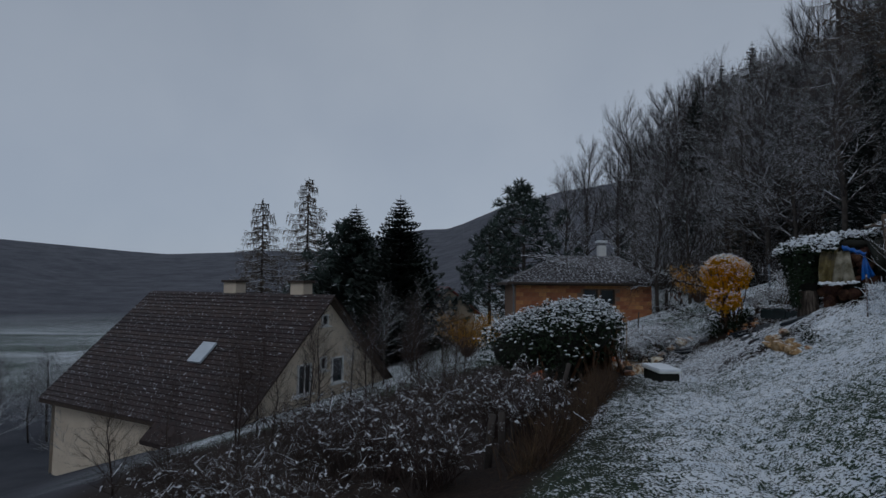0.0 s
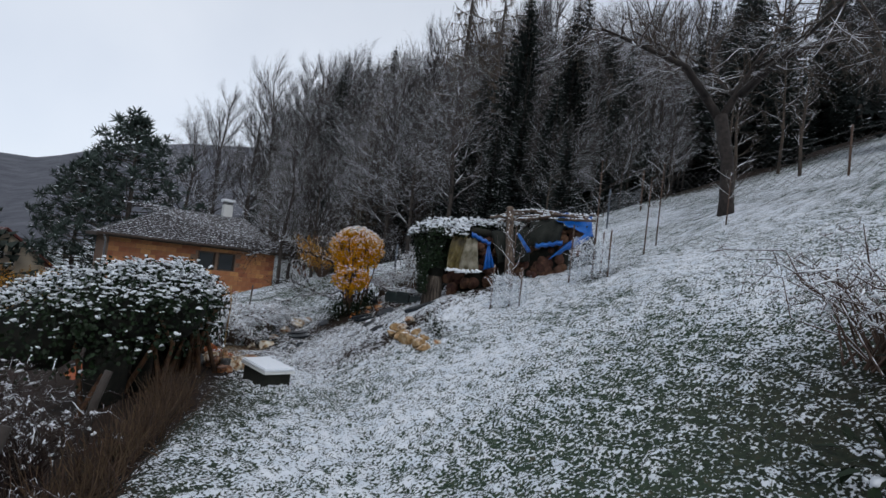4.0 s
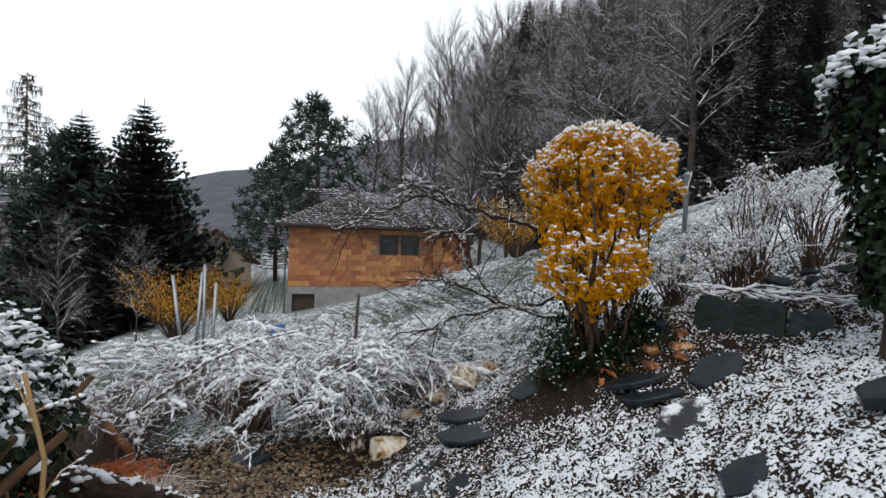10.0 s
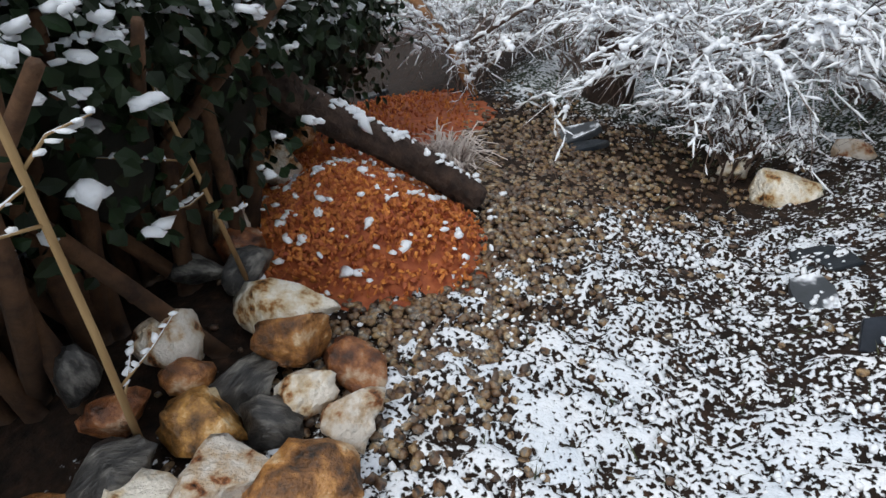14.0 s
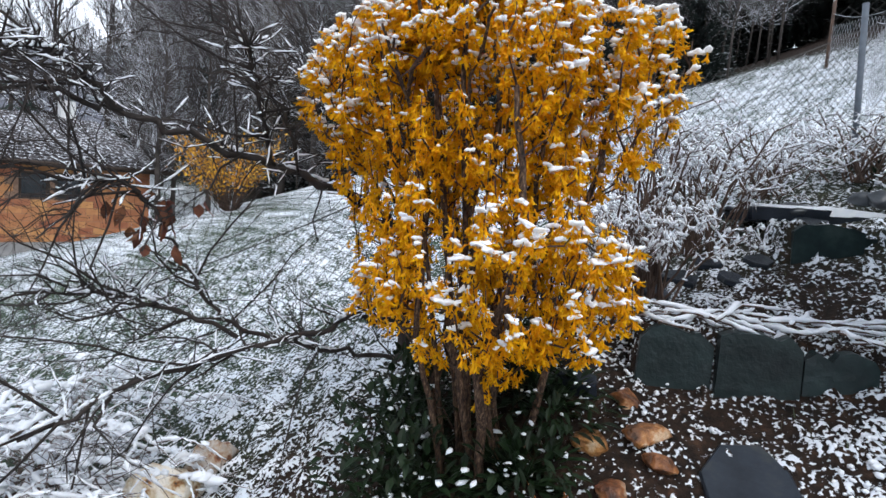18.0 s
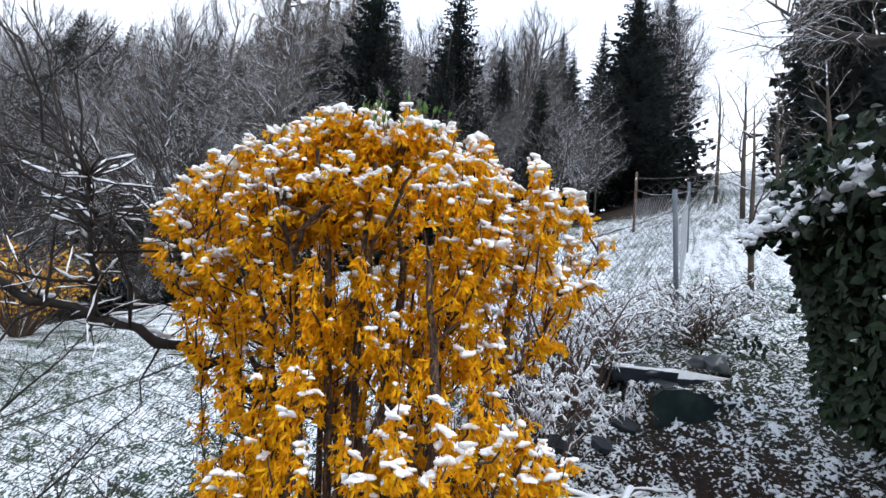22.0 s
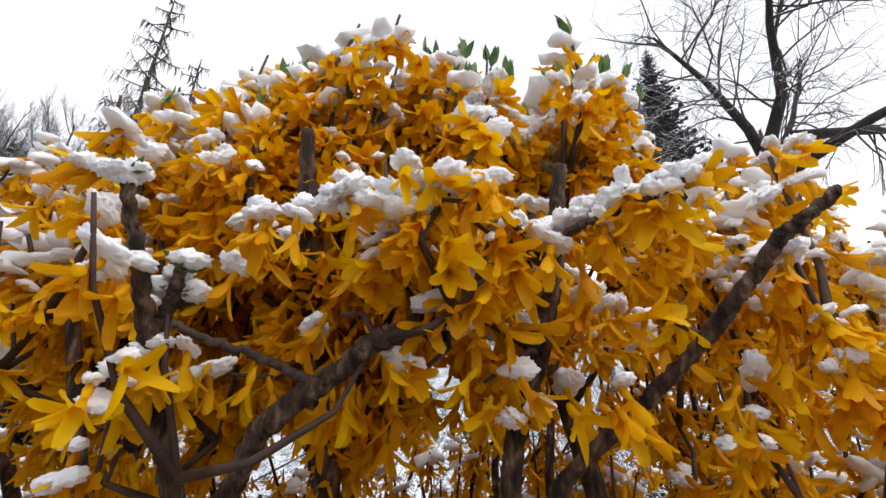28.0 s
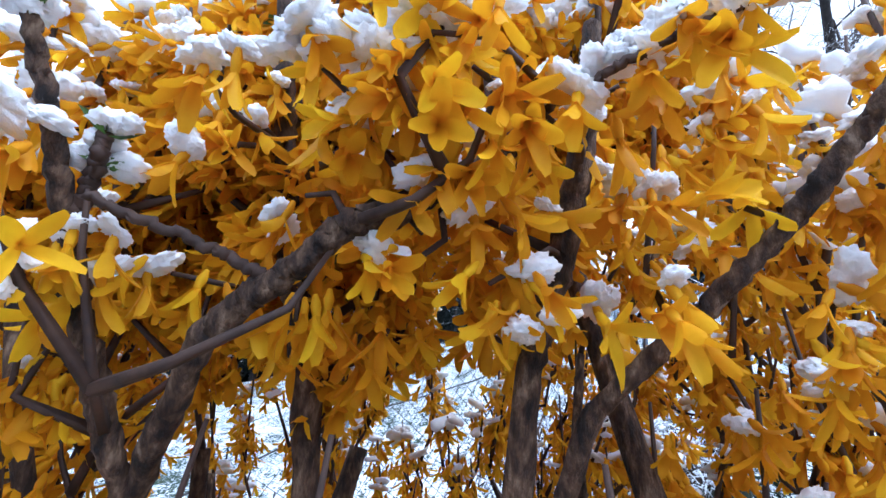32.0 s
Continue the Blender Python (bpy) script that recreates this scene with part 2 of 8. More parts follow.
M_SPRUCE = surface("spruce_needle", [(0.3, (0.008, 0.013, 0.011)), (0.7, (0.03, 0.042, 0.036))], 1.2, 0.75, 0.97, 2.5, 30, 0.0, spread=0.3)
M_PINE = surface("pine_needle", [(0.3, (0.02, 0.035, 0.028)), (0.7, (0.06, 0.085, 0.07))], 1.2, 0.75, 0.88, 2.5, 30, 0.0)

# ---- the ground ----
def path_x(y):
    return np.interp(y, [-40, -8, 0, 8, 11, 14, 20, 36, 120], [-6, -1.2, 0.7, 4.0, 4.5, 4.6, 4.4, 4, 4])


def path_z(y):
    return np.interp(y, [-40, -8, 0, 4, 8, 10, 11.5, 12.5, 14, 16, 22, 29, 35, 46, 80, 200], [1.3, 1.3, 1.3, 1.4, 1.25, 1.1, 1.05, 0.96, 0.86, 0.75, 0.35, -0.5, -1.5, -1.3, -1, -3])


# the stone steps: foot of each riser, the level behind it, how deep the tread is
STEPS = [((6.82, 11.53), 2.24, 0.66), ((8.02, 11.34), 2.64, 0.42)]
STEP_ALONG, STEP_UP = (0.5, -0.866), (0.866, 0.5)


def step_pt(k, along, up, z):
    (x, y), level, _ = STEPS[k]
    return np.array([x + STEP_ALONG[0] * along + STEP_UP[0] * up, y + STEP_ALONG[1] * along + STEP_UP[1] * up, level + z])


def terraced(x, y, z):
    for (x0, y0), level, deep in STEPS:
        al = (x - x0) * STEP_ALONG[0] + (y - y0) * STEP_ALONG[1]
        up = (x - x0) * STEP_UP[0] + (y - y0) * STEP_UP[1]
        inside = (al > -0.12) & (al < 0.62) & (up > 0.03) & (up < deep)
        z = np.where(inside, np.maximum(z, level), z)
    return z


def ground_z(x, y):
    x, y = np.asarray(x, float), np.asarray(y, float)
    s = x - path_x(y)
    up = np.where(s < 4, 0.44 * np.maximum(0, s - 0.3), 0.44 * 3.7 + 0.36 * (s - 4))
    up = np.where(s > 60, 0.44 * 3.7 + 0.36 * 56 + 0.15 * (s - 60), up)
    up = up * np.interp(y, [14, 22, 30, 37, 55, 90], [1, 0.78, 0.52, 0.42, 0.75, 0.9])
    bank = 0.18 * np.exp(-((x - 6.9) ** 2 + (y - 9.7) ** 2) / 0.8) + 0.22 * np.exp(-((x - 6.6) ** 2 + (y - 12.1) ** 2) / 0.5)
    down = np.maximum(0.3 * np.minimum(0, s + 1.2), -7)
    z = terraced(x, y, path_z(y) + np.where(s > 0, np.minimum(up, 60) + bank, down))
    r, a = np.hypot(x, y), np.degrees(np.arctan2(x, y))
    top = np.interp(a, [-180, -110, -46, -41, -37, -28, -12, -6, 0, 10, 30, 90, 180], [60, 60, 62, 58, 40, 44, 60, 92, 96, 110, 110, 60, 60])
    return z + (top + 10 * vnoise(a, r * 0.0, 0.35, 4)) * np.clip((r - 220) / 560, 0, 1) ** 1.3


def lines(*spans):
    return np.concatenate([np.arange(a, b, s) for a, b, s in spans])


gx = lines((-2600, -400, 220), (-400, -60, 34), (-60, -12, 4), (-12, -1, 0.7), (-1, 2.6, 0.09), (2.6, 7.2, 0.023), (7.2, 8.6, 0.045), (8.6, 11, 0.09), (11, 20, 0.4), (20, 60, 3), (60, 400, 34), (400, 2700, 220))
gy = lines((-2600, -400, 220), (-400, -30, 37), (-30, -2, 2), (-2, 1.2, 0.4), (1.2, 8.4, 0.08), (8.4, 13.4, 0.023), (13.4, 17, 0.1), (17, 36, 0.6), (36, 120, 5), (120, 400, 28), (400, 2700, 150))
GX, GY = np.meshgrid(gx, gy)


def bare(x, y):
    """How far the snow is missing: soil under the shrubs, beside the log, at the slabs."""
    def spot(cx, cy, rx, ry):
        return np.exp(-(((x - cx) / rx) ** 2 + ((y - cy) / ry) ** 2))

    b = 1.3 * spot(3.6, 12.3, 0.75, 0.75) + 0.9 * spot(4.6, 12.6, 0.5, 0.35) + 0.9 * spot(6.3, 11.9, 0.4, 0.4) + 0.9 * spot(3.3, 11.3, 0.5, 0.9)
    b += 0.25 * spot(5.0, 11.6, 0.3, 0.4) + 0.8 * spot(2.7, 9.2, 0.75, 1.6) + 0.6 * spot(6.0, 9.6, 0.6, 0.3) + 0.5 * spot(3.2, 10.2, 0.4, 0.5)
    b += 0.32 * spot(6.95, 11.2, 0.4, 0.4) + 0.6 * spot(5.85, 11.9, 0.35, 0.35) + 0.2 * spot(7.6, 11.2, 0.3, 0.3) + 0.25 * spot(6.5, 11.3, 0.4, 0.3)
    b += 0.9 * spot(7.5, 9.7, 0.45, 0.6) + 0.4 * spot(9.4, 11.5, 1.3, 0.7) + 0.7 * spot(1.2, 7.0, 1.0, 3.0) + 0.5 * spot(4.6, 3.2, 1.0, 1.2) + 0.5 * spot(8, 7.7, 0.4, 0.3)
    wood = np.clip((x - 17 - 2.5 * vnoise(x, y, 0.3, 6)) / 3, 0, 1) * np.clip((y - 11) / 3, 0, 1)
    hollow = 1.2 * np.clip((path_x(y) - 1.15 - x) / 0.5, 0, 1) * np.clip((y - 1) / 2, 0, 1) * np.clip((19 - y) / 3, 0, 1)
    return np.clip(b + 1.1 * wood + 0.75 * hollow, 0, 1.2)


clump = fnoise(GX, GY, 21, 2)
cover = 0.585 + 0.03 * np.clip((GX - path_x(GY) - 1) / 2, 0, 1) + 0.05 * np.clip(1 - np.abs(GX - path_x(GY) + 0.1) / 0.7, 0, 1) + 0.14 * (fnoise(GX, GY, 0.7, 7) - 0.5) * 2 - 0.5 * bare(GX, GY) + -0.02 * np.clip(1.3 - np.hypot((GX - 4.9) / 1.3, (GY - 10.7) / 1.5), 0, 1) - 0.06 * np.clip((GY - 13.0) / 2, 0, 1)
snowed = np.clip((clump - (1 - cover)) * 7, 0, 1)
fine = np.clip(1 - np.hypot(GX - 4.6, GY - 8) / 16, 0, 1)
GZ = ground_z(GX, GY) + fine * (0.03 * snowed + 0.05 * (fnoise(GX, GY, 2.2, 3) - 0.5) + 0.012 * (clump - 0.5))
me = bpy.data.meshes.new("ground")
nx, ny = len(gx), len(gy)
co = np.stack([GX, GY, GZ], -1).reshape(-1, 3)
me.vertices.add(len(co))
me.vertices.foreach_set("co", co.ravel())
ii = (np.arange(ny - 1)[:, None] * nx + np.arange(nx - 1)[None]).ravel()
quads = np.stack([ii, ii + 1, ii + nx + 1, ii + nx], -1)
me.loops.add(quads.size)
me.loops.foreach_set("vertex_index", quads.ravel())
me.polygons.add(len(quads))
me.polygons.foreach_set("loop_start", np.arange(len(quads)) * 4)
me.polygons.foreach_set("use_smooth", np.ones(len(quads), bool))
me.update(calc_edges=True)
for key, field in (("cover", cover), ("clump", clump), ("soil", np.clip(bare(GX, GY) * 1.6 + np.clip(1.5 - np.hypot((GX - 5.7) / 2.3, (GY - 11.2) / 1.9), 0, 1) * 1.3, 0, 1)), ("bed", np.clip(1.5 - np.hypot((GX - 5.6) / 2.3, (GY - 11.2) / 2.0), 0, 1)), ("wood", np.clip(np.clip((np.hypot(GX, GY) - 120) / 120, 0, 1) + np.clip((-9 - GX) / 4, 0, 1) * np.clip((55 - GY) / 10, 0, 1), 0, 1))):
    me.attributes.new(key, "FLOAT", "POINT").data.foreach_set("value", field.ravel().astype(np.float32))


def ground_material():
    m, nt, b = nodes_of("snowy_ground", 0.9)

    def attr(key):
        n = nt.nodes.new("ShaderNodeAttribute")
        n.attribute_name = key
        return n.outputs["Fac"]

    grain = mixed(nt, attr("bed"), noise_node(nt, 48, 3, 0.6).outputs["Fac"], noise_node(nt, 62, 2, 0.5).outputs["Fac"])
    tuft = noise_node(nt, 14, 2, 0.5).outputs["Fac"]
    v = maths(nt, "ADD", attr("cover"), maths(nt, "MULTIPLY_ADD", attr("clump"), 0.6, -0.8))
    v = maths(nt, "ADD", v, maths(nt, "MULTIPLY_ADD", grain, 1.8, -0.9))
    v = maths(nt, "ADD", v, maths(nt, "MULTIPLY_ADD", tuft, 0.3, -0.15))
    mask = smooth_step(nt, v, 0.0, 0.11)
    grass = ramp(nt, noise_node(nt, 30, 3).outputs["Fac"], [(0.3, (0.012, 0.024, 0.014)), (0.55, (0.045, 0.075, 0.045)), (0.75, (0.09, 0.075, 0.045))]).outputs["Color"]
    soil = ramp(nt, noise_node(nt, 24, 4).outputs["Fac"], [(0.3, (0.006, 0.004, 0.003)), (0.6, (0.028, 0.016, 0.01)), (0.8, (0.08, 0.04, 0.022))]).outputs["Color"]
    lower = mixed(nt, attr("soil"), grass, soil)
    white = ramp(nt, noise_node(nt, 6, 4).outputs["Fac"], [(0.35, (0.72, 0.77, 0.83)), (0.65, (0.86, 0.88, 0.91))]).outputs["Color"]
    near = mixed(nt, mask, lower, white)
    # wooded hills: grey-brown forest, with distance haze put in as a blue tint
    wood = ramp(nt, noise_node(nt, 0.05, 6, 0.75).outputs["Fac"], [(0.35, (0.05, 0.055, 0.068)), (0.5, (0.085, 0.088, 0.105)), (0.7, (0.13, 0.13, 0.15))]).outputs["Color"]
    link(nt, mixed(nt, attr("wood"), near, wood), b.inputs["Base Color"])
    b.inputs["Specular IOR Level"].default_value = 0.25
    bump(nt, b, maths(nt, "ADD", mask, maths(nt, "MULTIPLY", grain, 0.8)), 0.8, 0.018)
    return m


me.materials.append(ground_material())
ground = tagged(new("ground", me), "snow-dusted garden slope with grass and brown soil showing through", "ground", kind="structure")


def on_ground(x, y, lift=0.0):
    return float(ground_z(x, y)) + lift

# ---- the brick house ----
M_BRICK = surface("hollow_brick", [(0.3, (0.36, 0.145, 0.06)), (0.7, (0.52, 0.24, 0.11))], 2.2, 0.9, None, bump_scale=30, bump_strength=0.3, spread=0.28)
M_MORTAR = surface("mortar", [(0.3, (0.2, 0.12, 0.08)), (0.7, (0.3, 0.2, 0.14))], 8, 0.95)
M_CONCRETE = surface("concrete", [(0.3, (0.22, 0.22, 0.22)), (0.7, (0.36, 0.35, 0.34))], 3, 0.95)
M_TILE = surface("roof_tile", [(0.35, (0.02, 0.017, 0.018)), (0.7, (0.05, 0.042, 0.042))], 4, 0.75, 1.03, 9, 30, 0.2, spread=0.3)
M_TILE2 = surface("steep_roof_tile", [(0.35, (0.016, 0.009, 0.008)), (0.7, (0.042, 0.021, 0.018))], 4, 0.7, 1.03, 10, 30, 0.2, spread=0.3)
M_DARKWOOD = surface("dark_wood", [(0.3, (0.03, 0.02, 0.014)), (0.7, (0.08, 0.055, 0.04))], 6, 0.8, None, stretch=(1, 1, 6))
M_PLASTER = surface("cream_plaster", [(0.3, (0.6, 0.5, 0.38)), (0.7, (0.7, 0.6, 0.47))], 1.1, 0.95)
M_WHITE = surface("white_paint", [(0.3, (0.7, 0.7, 0.68)), (0.7, (0.8, 0.8, 0.78))], 5, 0.6)
M_DARKPANE, _nt, _b = nodes_of("window_glass", 0.08)
_b.inputs["Base Color"].default_value = (0.02, 0.025, 0.03, 1)
_b.inputs["Specular IOR Level"].default_value = 0.8
M_ZINC = surface("zinc", [(0.3, (0.3, 0.31, 0.33)), (0.7, (0.45, 0.46, 0.48))], 5, 0.45, None, metal=0.8)


def window(parent, x0, z0, x1, z1, y, m_frame, sill=True, bars=1):
    """A window in the plane y of its house, facing -y."""
    s = Shape()
    t = 0.07
    s.box(x0, y - 0.04, z0, x1, y + 0.06, z0 + t)
    s.box(x0, y - 0.04, z1 - t, x1, y + 0.06, z1)
    s.box(x0, y - 0.04, z0 + t, x0 + t, y + 0.06, z1 - t)
    s.box(x1 - t, y - 0.04, z0 + t, x1, y + 0.06, z1 - t)
    w = part("window", s, m_frame, parent, smooth=False)
    for k in range(bars):
        xm = x0 + (x1 - x0) * (k + 1) / (bars + 1)
        b = Shape()
        b.box(xm - 0.03, y - 0.03, z0 + t, xm + 0.03, y + 0.05, z1 - t)
        part("mullion", b, m_frame, w, smooth=False)
    for k in range(bars + 1):
        a = x0 + t + (x1 - x0 - 2 * t) * k / (bars + 1)
        b2 = x0 + t + (x1 - x0 - 2 * t) * (k + 1) / (bars + 1)
        p = Shape()
        p.box(a + 0.03, y + 0.02, z0 + t, b2 - 0.03, y + 0.03, z1 - t)
        part("pane", p, M_DARKPANE, w, smooth=False)
    if sill:
        p = Shape()
        p.box(x0 - 0.1, y - 0.16, z0 - 0.07, x1 + 0.1, y + 0.02, z0)
        part("sill", p, M_WHITE, w, smooth=False)
    return w


def wall_with_holes(s, x0, z0, x1, z1, y0, y1, holes):
    """A wall slab along x, thick from y0 to y1, with rectangular openings."""
    xs = sorted({x0, x1, *[h[0] for h in holes], *[h[2] for h in holes]})
    for a, b in zip(xs, xs[1:]):
        mid = (a + b) / 2
        cuts = sorted((h[1], h[3]) for h in holes if h[0] < mid < h[2])
        z = z0
        for lo, hi in cuts:
            if lo > z:
                s.box(a, y0, z, b, y1, lo)
            z = hi
        if z1 > z:
            s.box(a, y0, z, b, y1, z1)


BH = thing("brick_house", "unplastered orange hollow-brick house with snow-dusted dark tiled hip roof", "house", (4.14, 35.6, -0.21))
LX, DY, WH = 8.8, 8.6, 2.95
HOLES = [(4.4, 1.62, 5.35, 2.62), (5.5, 1.62, 6.45, 2.62)]
s = Shape()
wall_with_holes(s, 0, 0, LX, WH, 0.02, 0.3, HOLES)
s.box(0, 0.3, 0, 0.28, DY, WH)
s.box(LX - 0.28, 0.3, 0, LX, DY, WH)
s.box(0.28, DY - 0.28, 0, LX - 0.28, DY, WH)
bh_wall = part("wall", s, M_MORTAR, BH, smooth=False)
s = Shape()
wall_with_holes(s, -0.02, -1.9, LX, 0.0, 0.0, 0.35, [(0.2, -1.5, 1.28, -0.36)])
s.box(-0.02, 0.35, -1.9, 0.35, DY, 0)
part("plinth", s, M_CONCRETE, BH, "bare grey concrete plinth", smooth=False)
s = Shape()
s.box(0.2, 0.2, -1.5, 1.28, 0.26, -0.36)
part("cellar_door", s, M_DARKWOOD, BH, smooth=False)
for x0, z0, x1, z1 in HOLES:
    window(BH, x0, z0, x1, z1, 0.14, M_DARKWOOD, sill=False, bars=0)
OV = 0.6
e0, e1, f0, f1, ze = -OV, LX + OV, -OV, DY + OV, WH + 0.06
rl, rr, ry, zr = 3.55, 7.9, DY / 2, WH + 2.1
s = Shape()
s.add([(e0, f0, ze), (e1, f0, ze), (e1, f1, ze), (e0, f1, ze), (rl, ry, zr), (rr, ry, zr)], [(0, 1, 5, 4), (1, 2, 5), (2, 3, 4, 5), (3, 0, 4), (0, 3, 2, 1)])
roof = part("roof", s, M_TILE, BH, smooth=False)
s = Shape()
s.box(e0 - 0.02, f0 - 0.04, ze - 0.16, e1 + 0.02, f0, ze + 0.02)
s.box(e0 - 0.04, f0, ze - 0.16, e0, f1, ze + 0.02)
part("eave_board", s, M_DARKWOOD, BH, smooth=False)
s = Shape()
s.tube([(e0, f0 - 0.1, ze - 0.02), (e1, f0 - 0.1, ze - 0.04)], [0.06, 0.06], 8)
part("gutter", s, M_DARKWOOD, BH)
s = Shape()
s.tube([(-0.15, -0.12, -1.9), (-0.15, -0.12, ze - 0.35), (-0.3, f0 - 0.08, ze - 0.06)], [0.055, 0.055, 0.05], 8)
part("downpipe", s, M_ZINC, BH, "grey zinc downpipe")
s = Shape()
s.box(6.5, ry - 0.1, zr - 0.5, 7.05, ry + 0.5, zr + 0.75)
chimney = part("chimney", s, M_WHITE, BH, "white chimney under a snow-covered cap", smooth=False)
s = Shape()
for ax in (6.55, 6.93):
    for ay in (ry - 0.05, ry + 0.38):
        s = Shape()
        s.box(ax, ay, zr + 0.75, ax + 0.07, ay + 0.07, zr + 0.95)
        part("cap_leg", s, M_CONCRETE, chimney, smooth=False)
s = Shape()
s.box(6.4, ry - 0.2, zr + 0.95, 7.15, ry + 0.6, zr + 1.05)
s.box(6.42, ry - 0.18, zr + 1.054, 7.13, ry + 0.58, zr + 1.12)
part("chimney_cap", s, M_SNOW, chimney, smooth=False)

# ---- the plastered house below ----
CH = thing("gabled_house", "cream plastered house with steep dark snow-streaked roof and two chimneys", "house", (-5.52, 25.71, 2.05), -26.3)
# its own x runs back along the ridge from the gable, y across it
HW, HS, HL = 5.75, 0.92, 13.8
zb = -HW * HS


def house_pt(along, across, z):
    return (-along, -across, z)


s = Shape()
prof = [(-HW + 0.5, -9), (HW - 0.5, -9), (HW - 0.5, zb + 0.45), (0, -0.15), (-HW + 0.5, zb + 0.45)]
for back in (0.45, HL - 0.5):
    s = Shape()
    s.add([house_pt(back, y, z) for y, z in prof], [(0, 1, 2, 3, 4)])
    s.add([house_pt(back + 0.3, y, z) for y, z in prof], [(4, 3, 2, 1, 0)])
    part("gable_wall", s, M_PLASTER, CH, smooth=False)
for y0, y1 in ((-(HW - 0.5), -(HW - 0.75)), (HW - 0.75, HW - 0.5)):
    s = Shape()
    s.box(-(HL - 0.5), y0, -9, -0.75, y1, zb + 0.45)
    part("side_wall", s, M_PLASTER, CH, smooth=False)
for sg in (1, -1):
    s = Shape()
    s.add([house_pt(0, 0, 0.05), house_pt(HL, 0, 0.05), house_pt(HL, sg * HW, zb + 0.05), house_pt(0, sg * HW, zb + 0.05),
           house_pt(0, 0, -0.13), house_pt(HL, 0, -0.13), house_pt(HL, sg * HW, zb - 0.13), house_pt(0, sg * HW, zb - 0.13)],
          [(0, 1, 2, 3), (7, 6, 5, 4), (0, 3, 7, 4), (1, 5, 6, 2), (3, 2, 6, 7)])
    decking = part("roof", s, M_DARKWOOD, CH, smooth=False)
    rows = 30
    for k in range(rows):
        u0, u1 = k / rows * HW, (k + 1.12) / rows * HW
        q = Shape()
        L = HL + 0.1
        q.add([house_pt(-0.1, sg * u0, -u0 * HS + 0.075), house_pt(L, sg * u0, -u0 * HS + 0.075), house_pt(L, sg * u1, -u1 * HS + 0.125), house_pt(-0.1, sg * u1, -u1 * HS + 0.125),
               house_pt(-0.1, sg * u1, -u1 * HS + 0.07), house_pt(L, sg * u1, -u1 * HS + 0.07)], [(0, 1, 2, 3), (3, 2, 5, 4)])
        part("tile_course", q, M_TILE2, decking, smooth=False)
s = Shape()
LW, LD = 0.65, 0.6
s.add([house_pt(-0.1, HW, zb + 0.1), house_pt(4.6, HW, zb + 0.1), house_pt(4.6, HW + LW, zb + 0.1 - LD), house_pt(-0.1, HW + LW, zb + 0.1 - LD),
       house_pt(-0.1, HW, zb - 0.08), house_pt(4.6, HW, zb - 0.08), house_pt(4.6, HW + LW, zb - 0.08 - LD), house_pt(-0.1, HW + LW, zb - 0.08 - LD)],
      [(0, 1, 2, 3), (7, 6, 5, 4), (3, 2, 6, 7), (0, 3, 7, 4), (1, 5, 6, 2)])
part("lean_to_roof", s, M_TILE2, CH, smooth=False)
s = Shape()
s.box(-4.3, -(HW + 0.3), -9, -0.4, -(HW - 0.45), zb - 0.2)
part("lean_to_wall", s, M_PLASTER, CH, smooth=False)
for along, w in ((6.65, 0.95), (1.9, 0.85)):
    s = Shape()
    s.box(-along - w, -0.05, -0.6, -along, 0.6, 0.62)
    c = part("chimney", s, M_PLASTER, CH, smooth=False)
    s = Shape()
    s.box(-along - w - 0.1, -0.15, 0.62, -along + 0.1, 0.7, 0.74)
    part("chimney_cap", s, M_DARKWOOD, c, smooth=False)
s = Shape()
u = 3.1
m = Matrix.Translation(house_pt(5.2, u, -u * HS + 0.16)) @ Matrix.Rotation(math.atan(HS), 4, "X")
s.box(-0.45, -0.6, 0, 0.45, 0.6, 0.1, 0, m)
# pane coloured pale: the sky's reflection is put into the base colour
M_SKYLIGHT = surface("skylight_reflection", [(0.3, (0.5, 0.55, 0.6)), (0.7, (0.6, 0.65, 0.7))], 2, 0.15)
part("skylight", s, M_SKYLIGHT, CH, "roof window with a pale sky reflection put into its colour", smooth=False)
# gable windows: own frame turned so that the gable faces the window's -y
for across0, z0, across1, z1, bars in ((1.0, -4.4, 1.9, -3.05, 1), (-1.3, -4.22, -0.42, -2.97, 0), (-0.02, -3.5, 0.4, -2.86, 0), (-0.1, -1.4, 0.37, -0.86, 0)):
    g = window(CH, across0, z0, across1, z1, 0, M_WHITE, True, bars)
    g.matrix_basis = Matrix.Translation((-0.4, 0, 0)) @ Matrix(((0, -1, 0, 0), (-1, 0, 0, 0), (0, 0, 1, 0), (0, 0, 0, 1))) @ Matrix.Identity(4)

# ---- a small house behind the firs ----
FH = thing("far_house", "small pale gabled house with dark red roof behind the firs", "house", (-0.6, 47.0, -1.6), 20)
s = Shape()
s.box(-2.4, 0, -2, 2.4, 6, 2.0)
s.add([(-2.4, 0, 2), (2.4, 0, 2), (0, 0, 3.9)], [(0, 1, 2)])
part("wall", s, M_PLASTER, FH, smooth=False)
M_REDROOF = surface("red_roof", [(0.3, (0.12, 0.03, 0.025)), (0.7, (0.22, 0.06, 0.045))], 3, 0.8, 0.9)
